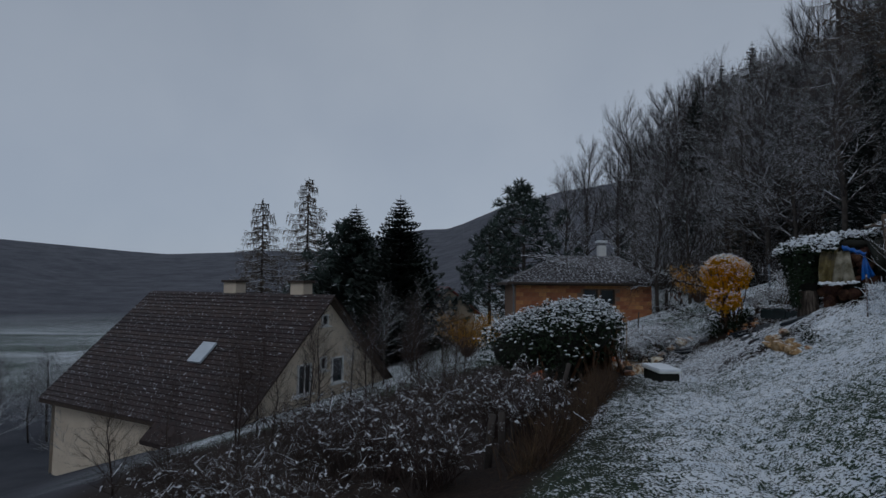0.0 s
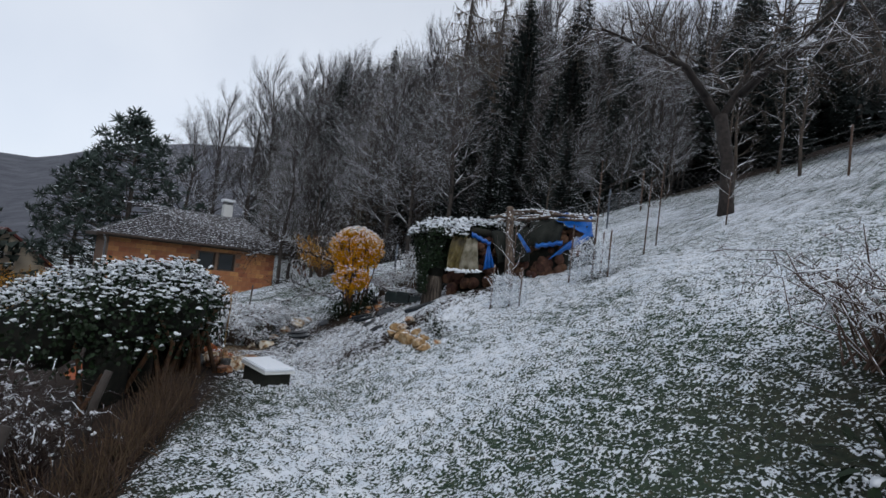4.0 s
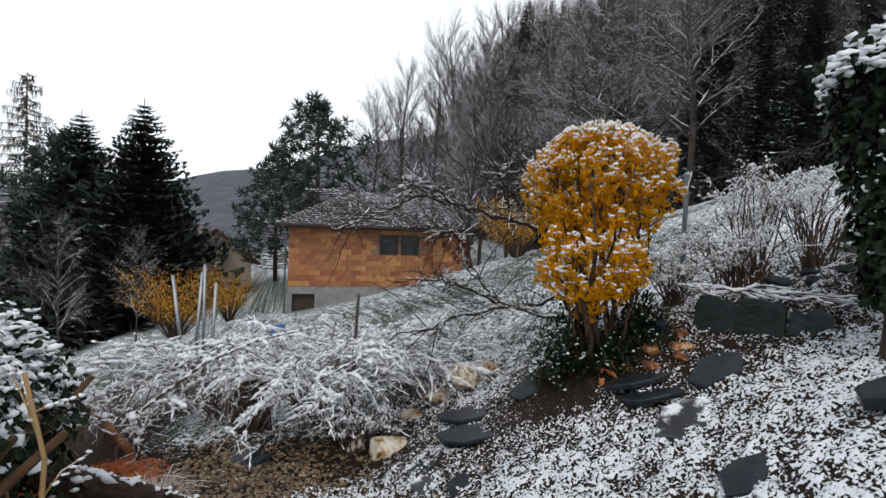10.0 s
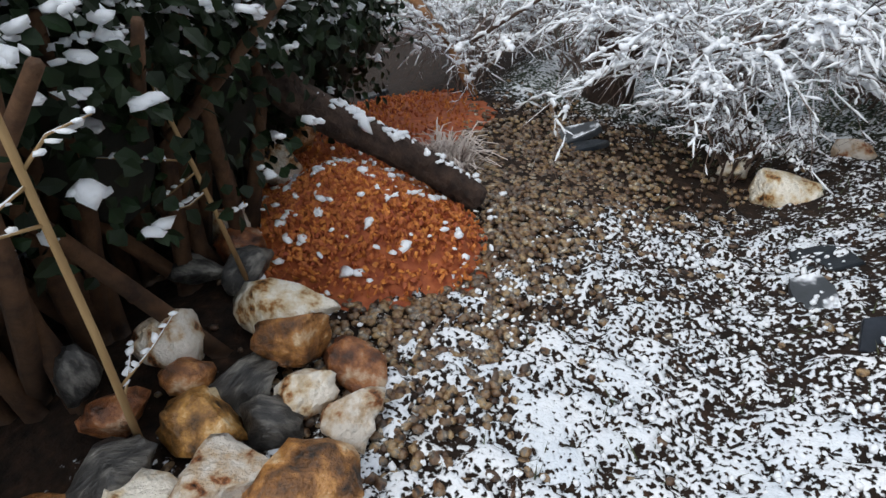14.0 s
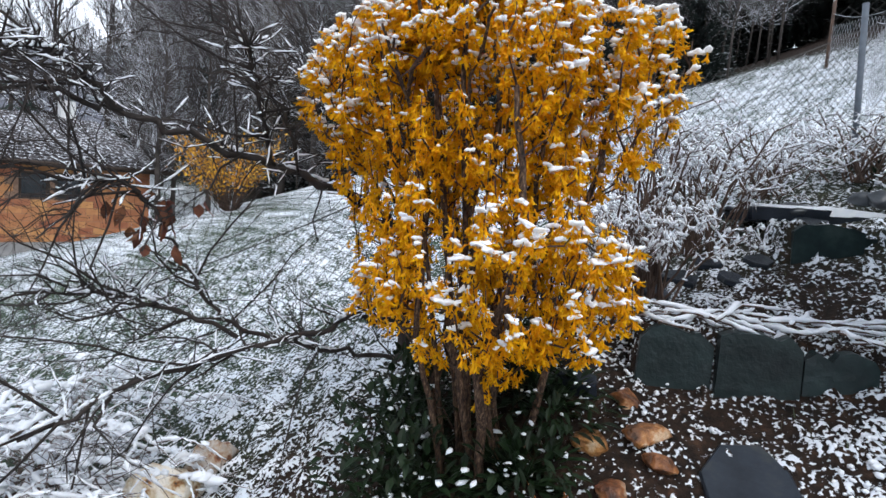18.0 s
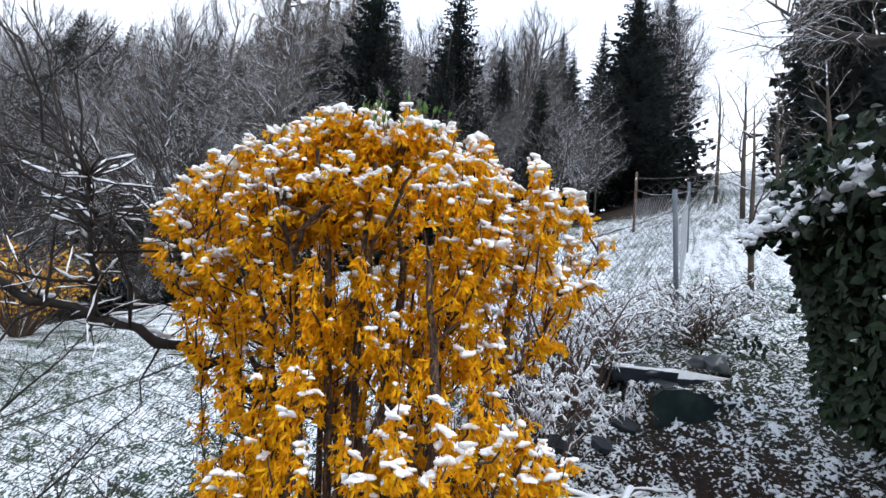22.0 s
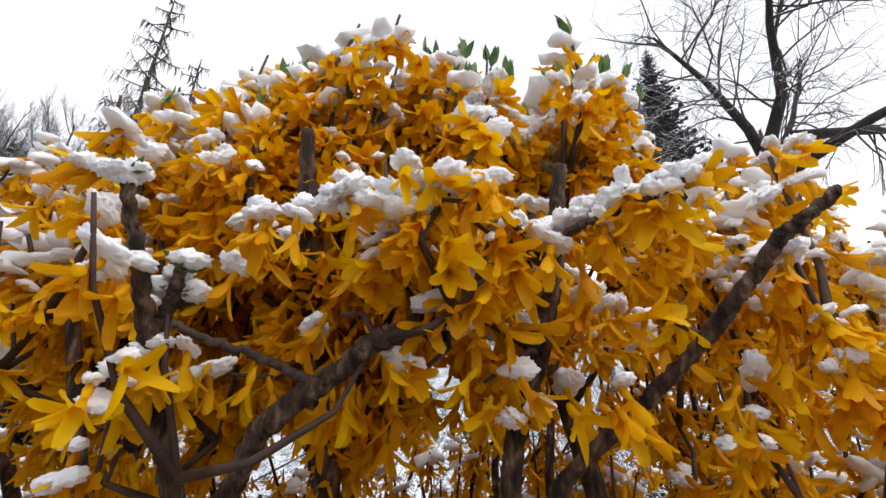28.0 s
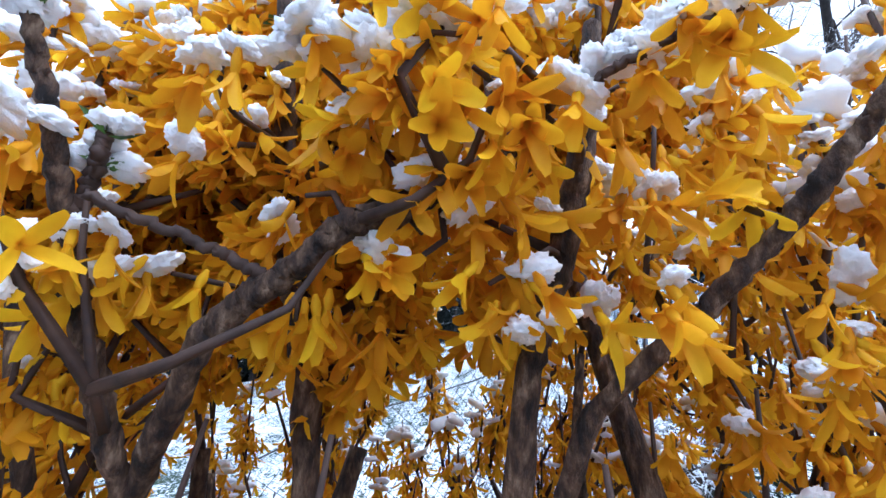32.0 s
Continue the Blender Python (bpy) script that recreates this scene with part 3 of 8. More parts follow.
for sg in (-1, 1):
    s = Shape()
    s.add([(0, -0.4, 4.05), (0, 6.4, 4.05), (sg * 2.9, 6.4, 1.75), (sg * 2.9, -0.4, 1.75), (0, -0.4, 3.9), (0, 6.4, 3.9), (sg * 2.9, 6.4, 1.6), (sg * 2.9, -0.4, 1.6)],
          [(0, 1, 2, 3), (7, 6, 5, 4), (0, 3, 7, 4), (3, 2, 6, 7), (1, 5, 6, 2)])
    part("roof", s, M_REDROOF, FH, smooth=False)

# ---- the corner of a red roof below the path ----
s = Shape()
s.add([(-2.6, 1.4, 0.42), (-1.35, 2.6, 0.42), (-2.3, 3.6, 1.05), (-3.6, 2.5, 1.05), (-2.6, 1.4, 0.3), (-1.35, 2.6, 0.3), (-2.3, 3.6, 0.93), (-3.6, 2.5, 0.93)],
      [(0, 1, 2, 3), (7, 6, 5, 4), (0, 4, 5, 1), (1, 5, 6, 2), (2, 6, 7, 3), (3, 7, 4, 0)])
solo("shed_roof", s, M_REDROOF, "corner of a low red shed roof below the path", "roof", smooth=False)

# ---- trees ----
def turned(d, ang, rng):
    """d swung by ang radians to a random side."""
    d = unit(d)
    side = unit(np.cross(d, unit(rng.normal(size=3))))
    return unit(d * math.cos(ang) + side * math.sin(ang))


def grow(s, p, d, length, r, depth, rng, kids, lift=0.1, wob=0.12, spread=(0.5, 1.0), shrink=(0.4, 0.65), first=0.25, slot=0):
    n = 5 if depth == len(kids) else 4 if depth else 3
    pts = [np.asarray(p, float)]
    d = unit(d)
    for _ in range(n - 1):
        d = unit(d + rng.normal(size=3) * wob + np.array([0, 0, lift * 0.3]))
        pts.append(pts[-1] + d * length / (n - 1))
    s.tube(pts, [r, r * 0.35], 7 if r > 0.06 else 4 if r > 0.012 else 3, slot, caps=r > 0.06)
    if not depth:
        return
    pts = np.array(pts)
    for k in range(kids[len(kids) - depth]):
        u = first + (1 - first) * (k + rng.random()) / kids[len(kids) - depth]
        i = min(int(u * (n - 1)), n - 2)
        q = pts[i] + (pts[i + 1] - pts[i]) * (u * (n - 1) - i)
        way = turned(pts[i + 1] - pts[i], rng.uniform(*spread), rng)
        grow(s, q, unit(way + np.array([0, 0, lift])), length * rng.uniform(*shrink) * (1.15 - 0.5 * u), r * (1 - 0.65 * u) * 0.55, depth - 1, rng, kids, lift, wob * 1.3, spread, shrink, 0.15, slot)


def bare_tree(name, label, h, seed, kids=(16, 6, 4), m_trunk=None, m_twig=None, spread=(0.5, 1.0), lift=0.18, r=None, place=(0, 0, -50)):
    rng = np.random.default_rng(seed)
    t = thing(name, label, "tree", place)
    trunk, crown = Shape(), Shape()
    r = r or h * 0.014
    pts = np.array([(0, 0, -0.4), (0.01 * h * rng.normal(), 0.01 * h * rng.normal(), h * 0.35), (0.02 * h * rng.normal(), 0.02 * h * rng.normal(), h * 0.7), (0.03 * h * rng.normal(), 0, h)])
    trunk.tube(pts, [r, r * 0.8, r * 0.45, r * 0.1], 8)
    for k in range(kids[0]):
        u = 0.25 + 0.73 * (k + rng.random()) / kids[0]
        q = np.array([np.interp(u * h, pts[:, 2], pts[:, a]) for a in range(2)] + [u * h])
        a = k * 2.4 + rng.random()
        d = unit((math.cos(a), math.sin(a), 0.5 + 0.7 * u))
        grow(crown, q, d, h * (0.42 - 0.26 * u) * rng.uniform(0.7, 1.1), r * 0.42 * (1.1 - 0.8 * u), len(kids) - 1, rng, kids[1:], lift, 0.14, spread)
    part("trunk", trunk, m_trunk or M_TRUNK_FAR, t)
    part("crown", crown, m_twig or M_TWIG_FAR, t)
    return t


def spruce(name, label, h, wide, seed, mat=None):
    rng = np.random.default_rng(seed)
    t = thing(name, label, "tree", (0, 0, -50))
    s = Shape()
    s.tube([(0, 0, -0.4), (0, 0, h)], [h * 0.014, 0.02], 7)
    part("trunk", s, M_TRUNK_FAR, t)
    s = Shape()
    z = h * 0.06
    while z < h * 0.985:
        reach = wide * (1 - z / h) ** 0.85 + 0.1
        n = int((9 + 4 * rng.random()) * (2.0 if wide > 5 else 1.0))
        for k in range(n):
            a = 2 * math.pi * (k + rng.random() * 0.7) / n
            l = reach * rng.uniform(0.65, 1.12)
            out, side = np.array([math.cos(a), math.sin(a), 0]), np.array([-math.sin(a), math.cos(a), 0])
            drop = rng.uniform(0.15, 0.45)
            spine = [np.array([0, 0, z]) + out * l * u + np.array([0, 0, -drop * l * u + 0.28 * l * u * u]) for u in (0.05, 0.25, 0.45, 0.65, 0.83, 1.0)]
            for i in range(5):
                p, q = spine[i], spine[i + 1]
                w = l * (0.19 - 0.025 * i) * rng.uniform(0.6, 1.4)
                dn = np.array([0, 0, -w * rng.uniform(0.5, 1.1)])
                for sg in (1, -1):
                    tip = (p + q) / 2 + out * w * 0.5 + side * sg * w + dn * 0.6
                    s.add([p, q, tip], [(0, 1, 2)])
                    s.add([p * 0.6 + q * 0.4, q, (p + q) / 2 + side * sg * w * 0.45 + dn * 1.3], [(0, 1, 2)])
            s.add([spine[4], spine[5] + out * 0.1 * l, spine[4] + side * 0.06 * l], [(0, 1, 2)])
        z += max(0.16, h * 0.021 * rng.uniform(0.7, 1.2))
    part("crown", s, mat or M_SPRUCE, t, smooth=False)
    return t


def pine(name, label, h, wide, seed):
    rng = np.random.default_rng(seed)
    t = thing(name, label, "tree", (0, 0, -50))
    trunk, crown = Shape(), Shape()
    trunk.tube([(0, 0, -0.4), (0.1, 0, h * 0.5), (0, 0.1, h)], [h * 0.018, h * 0.012, 0.04], 7)
    for k in range(95):
        u = 0.1 + 0.9 * (k + rng.random()) / 95
        a = k * 2.4 + rng.random()
        l = wide * (1 - u ** 2.2) ** 0.7 * rng.uniform(0.45, 1.1) + 0.25
        p, q = np.array([0, 0, u * h * 0.95]), np.array([math.cos(a) * l, math.sin(a) * l, u * h * 0.95 + 0.25 * l])
        trunk.tube([p, (p + q) / 2 + (0, 0, -0.08 * l), q], [0.05, 0.015], 3, caps=False)
        for c in range(3):
            o = q + rng.normal(size=3) * np.array([0.33, 0.33, 0.2]) * (0.5 + 0.16 * wide) - (q - p) * 0.25 * c * rng.random()
            size = rng.uniform(0.45, 0.75)
            for _ in range(22):
                d = unit(rng.normal(size=3) + np.array([0, 0, 0.55]))
                b = unit(np.cross(d, rng.normal(size=3))) * size * 0.1
                crown.add([o - b + d * 0.1 * size, o + b + d * 0.1 * size, o + d * size], [(0, 1, 2)])
    part("trunk", trunk, M_TRUNK_FAR, t)
    part("crown", crown, M_PINE, t, smooth=False)
    return t


def larch(name, label, h, wide, seed):
    rng = np.random.default_rng(seed)
    t = thing(name, label, "tree", (0, 0, -50))
    trunk, crown = Shape(), Shape()
    trunk.tube([(0, 0, -0.4), (0.1, 0, h * 0.5), (0, 0, h)], [h * 0.013, h * 0.009, 0.02], 7)
    stout = 1.3 if wide < 4 else 1.8
    limbs = 76 if wide < 4 else 110
    for k in range(limbs):
        u = 0.22 + 0.77 * (k + rng.random()) / limbs
        a = k * 2.4 + rng.random()
        l = wide * (1 - u) ** 0.7 * rng.uniform(0.6, 1.1) + 0.25
        out = np.array([math.cos(a), math.sin(a), 0])
        p = np.array([0, 0, u * h])
        pts = [p, p + out * l * 0.4 + (0, 0, -0.06 * l), p + out * l * 0.75 + (0, 0, -0.06 * l), p + out * l + (0, 0, 0.06 * l)]
        crown.tube(pts, np.array([0.035, 0.022, 0.016, 0.008]) * stout, 3, caps=False)
        side = np.array([-out[1], out[0], 0])
        for c in range(int(8 + (9 if wide < 4 else 13) * l)):
            w = 0.12 + 0.88 * rng.random()
            q = p + out * l * w + (0, 0, -0.07 * l * min(1, w * 2))
            e = q + side * rng.normal() * 0.16 * l * (1.1 - w * 0.6) + out * 0.1 * l * rng.random() + (0, 0, -rng.uniform(0.1, 0.5 if wide < 4 else 0.6))
            crown.tube([q, (q + e) / 2 + (0, 0, 0.04), e], np.array([0.012, 0.009, 0.005]) * stout, 3, caps=False)
    part("trunk", trunk, M_TRUNK_FAR, t)
    part("crown", crown, M_LARCH, t)
    return t


def put(proto, x, y, size=1.0, turn=0.0, tall=1.0, lift=0.0, z=None):
    c = copy_thing(proto, pose(x, y, (on_ground(x, y) if z is None else z) + lift, 0, 0, turn))
    c.scale = (size, size, size * tall)
    return c


BARE = [bare_tree("bare_tree", "bare grey broadleaf tree with frosted twigs on the wooded slope", 13, 11, (34, 12, 11)),
        bare_tree("bare_tree", "slender bare broadleaf tree with upright frosted branches", 14, 12, (34, 11, 10), spread=(0.3, 0.6), lift=0.4),
        bare_tree("bare_tree", "bare brown broadleaf tree with spreading twigs", 12, 13, (32, 12, 11), spread=(0.6, 1.1), lift=0.05)]
SHRUBS = [bare_tree("bare_shrub", "tangled leafless shrub at the wood's edge", 4, 21, (30, 9, 7), spread=(0.5, 1.1), lift=0.25, r=0.035),
          bare_tree("bare_shrub", "leafless frosted thicket shrub", 3.5, 22, (30, 9, 7), spread=(0.4, 0.9), lift=0.3, r=0.03)]
M_DARKSPRUCE = surface("dark_spruce_needle", [(0.3, (0.009, 0.015, 0.011)), (0.7, (0.03, 0.044, 0.034))], 1.2, 0.75, 1.08, 2.5, 30, 0.0, spread=0.3)
SPRUCES = [spruce("spruce_tree", "dark green spruce dusted with snow", 15, 2.6, 31), spruce("spruce_tree", "tall dark spruce with drooping boughs", 16, 3.4, 32), spruce("spruce_tree", "broad bushy dark spruce dusted with snow", 15, 7.0, 33, M_DARKSPRUCE)]
PINES = [pine("pine_tree", "bushy dark green pine dusted with snow", 12, 4.4, 41)]
LARCHES = [larch("larch_tree", "tall bare larch with thin drooping golden-brown twigs", 17, 3.3, 51), larch("larch_tree", "broad bare larch with a cloud of fine golden-brown twigs", 17, 5.2, 52)]
M_BRUSH = surface("dark_brush", [(0.3, (0.022, 0.014, 0.011)), (0.7, (0.07, 0.044, 0.034))], 6, 0.9, 0.98, 11, 30, 0.0, spread=0.2)
BRUSH = [bare_tree("hollow_shrub", "dense brown leafless shrub in the hollow, dotted with snow", 4, 23, (34, 10, 8), M_BRUSH, M_BRUSH, (0.5, 1.1), 0.25, 0.03)]

# trees that stand apart
put(LARCHES[1], -20.2, 55.3, 1.15, 10)
put(LARCHES[1], -17.2, 61.6, 1.3, 130)
put(SPRUCES[2], -4.7, 46.1, 1.05, 40, z=-5.4)
put(SPRUCES[2], -9.2, 49.5, 1.0, 90, z=-5.0)
put(PINES[0], -10.5, 50.0, 1.1, 200, z=-4.5)
put(PINES[0], 5.8, 46.1, 1.06, 0, z=-1.2)
put(PINES[0], 3.2, 49.5, 0.8, 140, z=-1.4)
for k, (x, y, sz) in enumerate(((10.5, 52, 0.95), (13.5, 55, 1.05), (16, 53, 1.1), (18.5, 56, 1.25), (19.5, 49, 1.1), (21.5, 53, 1.25), (17.5, 47.5, 0.55), (15.8, 46, 0.5))):
    put(BARE[1 if k % 2 else 0], x, y, sz, 50 * k)
put(SPRUCES[1], 22, 49.2, 1.15, 0)
put(LARCHES[0], 20.6, 28.6, 1.2, 77)
put(LARCHES[0], 24.0, 29.5, 1.15, 177)
put(LARCHES[0], 27.5, 31.0, 1.2, 277)
put(SPRUCES[1], 21.9, 24.7, 0.95, 60)
put(SPRUCES[0], 20.2, 19.6, 0.75, 160)
put(SPRUCES[1], 26.8, 14.6, 0.85, 20, 0.76)
put(SPRUCES[1], 26.5, 7.3, 0.95, 80, 0.82)
put(SPRUCES[0], 31, 16.9, 0.7, 0)
put(BARE[0], 12.9, 34.4, 0.72, 25)
put(BARE[2], 13.8, 35.5, 0.68, 115)
put(BARE[1], 14.6, 33.6, 0.6, 75)
for k, (x, y, sz) in enumerate(((40, 14.2, 0.9), (44, 15.0, 1.0), (42, 16.6, 0.95), (48, 15.6, 1.1), (46, 17.5, 0.9), (38, 15.5, 0.75), (52, 16.4, 1.15), (36, 17.0, 0.7))):
    put(SPRUCES[k % 2] if k % 3 else BARE[k % 2], x, y, sz, 40 * k)
put(SPRUCES[0], 33.5, 7.5, 0.9, 10)

# the wooded slope
rng = np.random.default_rng(5)
made = []
tries = 0
while len(made) < 300 and tries < 5000:
    tries += 1
    x, y = rng.uniform(17.5, 46), rng.uniform(13, 72)
    if x < 19.5 and y > 33 or x < 22 and y > 43 or any(math.hypot(x - a, y - b) < 1.5 for a, b in made):
        continue
    if math.degrees(math.atan2(x - 5.4, y - 11.8)) > 76:
        continue
    az, far = math.degrees(math.atan2(x - 2.8, y - 4.4)), math.hypot(x - 2.8, y - 4.4)
    line = np.interp(az, [5, 9, 11.3, 15, 18.4, 22.6, 24.6, 28.7, 33, 35.4, 44, 60, 80], [10, 13, 16, 16.5, 19, 21.5, 24, 24.5, 29, 32, 34, 34, 32])
    base = on_ground(x, y)
    h = math.tan(math.radians(line * rng.uniform(0.76, 1.09))) * far - (base - 2.8)
    cap = np.interp(math.degrees(math.atan2(x - 5.3, y - 11.6)), [9, 11.3, 15.7, 19.6, 24, 30.6, 35, 39, 43, 50, 56, 62, 76], [15, 15, 18, 20.5, 23.5, 26, 26, 29, 31, 33, 32, 33, 33])
    h = min(h, math.tan(math.radians(cap * rng.uniform(0.74, 1.02))) * math.hypot(x - 5.2, y - 11.5) - (base - 2.85))
    if not 4 < h < 29:
        continue
    made.append((x, y))
    kind = rng.random()
    if kind < 0.52:
        put(SPRUCES[int(rng.integers(2))], x, y, h / 15.5, rng.uniform(0, 360))
    elif kind < 0.64:
        put(LARCHES[0], x, y, h / 17.5, rng.uniform(0, 360))
    else:
        put(BARE[int(rng.integers(3))], x, y, h / 13.8, rng.uniform(0, 360))
for k in range(120):
    y = rng.uniform(13, 44)
    x = 17.6 + abs(rng.normal()) * 4.2 + max(0, y - 33) * 0.15
    if math.degrees(math.atan2(x - 5.4, y - 11.8)) > 80:
        continue
    put(SHRUBS[k % 2], x, y, rng.uniform(0.7, 1.35), rng.uniform(0, 360))
# thickets in the hollow beside the houses
for k in range(44):
    x, y = rng.uniform(-34, -3), rng.uniform(20, 60)
    if -17 < x < -3 and 20 < y < 38:
        continue
    put(SHRUBS[k % 2] if k % 3 else BARE[2], x, y, rng.uniform(0.9, 1.5) if k % 3 else rng.uniform(0.4, 0.6), 37 * k)
for x, y, sz in ((-2.5, 21.5, 0.95), (-1.4, 24.5, 1.1), (-3.2, 18.5, 0.8), (-0.4, 27.5, 0.9), (15.0, 33.5, 1.0), (16.4, 36.0, 1.25), (14.4, 34.6, 0.8)):
    put(SHRUBS[int(x) % 2], x, y, sz, 60 * x)
for x, y, sz in ((-1.1, 9.6, 0.52), (-0.3, 11.0, 0.5), (-1.8, 14.5, 0.7), (0.3, 8.9, 0.4), (-2.7, 11.8, 0.62), (-3.1, 9.0, 0.55), (-2.0, 7.4, 0.45), (-4.6, 12.5, 0.75), (-0.6, 13.0, 0.5), (-3.6, 16.0, 0.8), (-5.6, 16.5, 0.9), (0.6, 12.2, 0.42), (-1.0, 17.0, 0.7), (-4.0, 7.2, 0.5), (-2.4, 5.6, 0.4), (0.4, 15.0, 0.5)):
    put(BRUSH[0], x, y, sz, 73 * x + 31 * y)
for proto in BRUSH + BARE + SHRUBS + SPRUCES + PINES + LARCHES:
    for o in reversed((proto, *proto.children_recursive)):
        bpy.data.objects.remove(o)

# ---- the old apple tree on the slope ----
M_APPLE = surface("apple_bark", [(0.3, (0.012, 0.009, 0.008)), (0.7, (0.05, 0.038, 0.032))], 10, 0.9, 1.1, 14, 40, 0.8, 0.01)
AT = thing("apple_tree", "old leafless apple tree with thick forked trunk and snowy twigs", "tree", (13.05, 8.5, on_ground(13.05, 8.5)))
rng = np.random.default_rng(77)
s = Shape()
s.tube([(0.05, 0, -0.3), (0.02, 0, 0.3), (0, 0.05, 1.2), (-0.08, 0.25, 2.2)], [0.2, 0.15, 0.13, 0.14], 12)
part("trunk", s, M_APPLE, AT)
BOUGH_LINES = [((-0.08, 0.25, 2.1), (-0.5, 0.7, 3.0), (-0.75, 1.2, 3.7), (-1.2, 1.9, 4.2)), ((-0.05, 0.25, 2.1), (0.35, 0.1, 2.9), (0.5, -0.35, 3.8), (0.9, -0.8, 4.9)),
         ((-0.3, 0.5, 2.6), (-1.2, 0.5, 3.0), (-2.2, 0.9, 3.2), (-3.2, 1.2, 3.3)), ((0.3, 0.1, 2.8), (1.2, 0.7, 3.2), (1.8, 1.4, 3.9), (2.2, 2.0, 4.8)), ((0.2, 0.0, 2.7), (-0.2, -1.0, 3.2), (-1.0, -2.0, 3.4), (-1.9, -2.8, 3.3)),
         ((0.4, -0.2, 3.4), (1.0, -1.3, 3.8), (1.3, -2.4, 3.9), (1.4, -3.4, 3.7))]
for limb in BOUGH_LINES:
    s = Shape()
    s.tube(limb, [0.1, 0.07, 0.045, 0.018], 8)
    for k in range(20):
        u = 0.25 + 0.75 * (k + rng.random()) / 20
        i = min(int(u * 3), 2)
        a, b = np.array(limb[i]), np.array(limb[i + 1])
        q = a + (b - a) * (u * 3 - i)
        grow(s, q, turned(b - a, rng.uniform(0.5, 1.2), rng), rng.uniform(0.8, 1.9), 0.018, 2, rng, (9, 5), -0.12, 0.22, (0.4, 1.0), (0.4, 0.65), 0.25, 1)
    tagged(part("limb", s, [M_APPLE, M_TWIG], AT), kind="stuff")

# ---- garden materials ----
M_IVY = surface("ivy_leaf", [(0.3, (0.004, 0.009, 0.003)), (0.7, (0.015, 0.03, 0.01))], 5, 0.5, None, bump_strength=0.0, spread=0.3, island=True, spec=0.2)
M_HEDGESTEM = surface("brown_stem", [(0.3, (0.03, 0.014, 0.007)), (0.7, (0.15, 0.075, 0.035))], 12, 0.9, None, bump_scale=60, bump_strength=0.5)
M_TAN = surface("tan_stick", [(0.3, (0.28, 0.17, 0.07)), (0.7, (0.42, 0.28, 0.13))], 20, 0.8, 0.75, 30, 90, 0.3, 0.002, (1, 1, 0.2))
M_SLATE = surface("slate", [(0.3, (0.008, 0.011, 0.015)), (0.6, (0.022, 0.028, 0.038)), (0.8, (0.05, 0.05, 0.046))], 9, 0.36, None, bump_scale=25, bump_strength=0.5, bump_dist=0.008, spread=0.25, spec=0.25)
M_SLATESNOW = surface("slate_with_snow", [(0.3, (0.014, 0.018, 0.022)), (0.7, (0.045, 0.052, 0.06))], 9, 0.4, 1.02, 9, 25, 0.35, 0.006, spec=0.6)
M_ROCK = surface("quartz_rock", [(0.34, (0.02, 0.013, 0.01)), (0.39, (0.3, 0.11, 0.025)), (0.45, (0.58, 0.44, 0.28)), (0.56, (0.78, 0.72, 0.63))], 13, 0.4, None, bump_scale=38, bump_strength=1.0, bump_dist=0.022, spread=0.3)
M_ROCKBROWN = surface("brown_rock", [(0.34, (0.02, 0.012, 0.008)), (0.47, (0.2, 0.08, 0.025)), (0.56, (0.42, 0.19, 0.06)), (0.66, (0.66, 0.5, 0.33))], 13, 0.4, None, bump_scale=30, bump_strength=1.0, bump_dist=0.018, spread=0.3)
M_ROCKGREY = surface("grey_rock", [(0.35, (0.012, 0.012, 0.013)), (0.5, (0.05, 0.048, 0.045)), (0.66, (0.2, 0.19, 0.17))], 14, 0.4, None, bump_scale=30, bump_strength=1.0, stretch=(1, 3, 1), spread=0.3)
M_OCHRE = surface("ochre_rock", [(0.3, (0.14, 0.075, 0.028)), (0.5, (0.4, 0.25, 0.11)), (0.7, (0.57, 0.45, 0.29))], 14, 0.75, 0.93, 16, 24, 0.8, 0.012)
M_PEBBLE = surface("pebble", [(0.34, (0.015, 0.012, 0.01)), (0.43, (0.13, 0.065, 0.028)), (0.52, (0.24, 0.16, 0.09)), (0.6, (0.1, 0.095, 0.09)), (0.68, (0.5, 0.42, 0.32))], 34, 0.42, None, bump_strength=0.0, spread=0.6, island=True)
M_CHIP = surface("orange_chip", [(0.3, (0.32, 0.075, 0.018)), (0.7, (0.62, 0.2, 0.05))], 30, 0.7, None, bump_strength=0.0, spread=0.35, island=True)
M_DRYLEAF = surface("dry_leaf", [(0.3, (0.06, 0.02, 0.01)), (0.7, (0.2, 0.065, 0.025))], 20, 0.7, None, bump_strength=0.2, island=True, spread=0.3)
M_STRAW = surface("dry_grass", [(0.3, (0.035, 0.02, 0.012)), (0.7, (0.12, 0.07, 0.036))], 9, 0.85, None, bump_strength=0.0, island=True, spread=0.35)
M_BROWNTWIG = surface("brown_twig", [(0.3, (0.05, 0.03, 0.022)), (0.7, (0.13, 0.08, 0.055))], 9, 0.85, 0.74, 9, 30, 0.0)
M_PINKTWIG = surface("frosted_shoot", [(0.3, (0.09, 0.06, 0.048)), (0.7, (0.22, 0.16, 0.13))], 9, 0.85, 0.75, 14, 30, 0.0)
M_GRASS = surface("grass_blade", [(0.3, (0.03, 0.05, 0.02)), (0.7, (0.1, 0.11, 0.045))], 3, 0.7, None, bump_strength=0.0, island=True, spread=0.35)


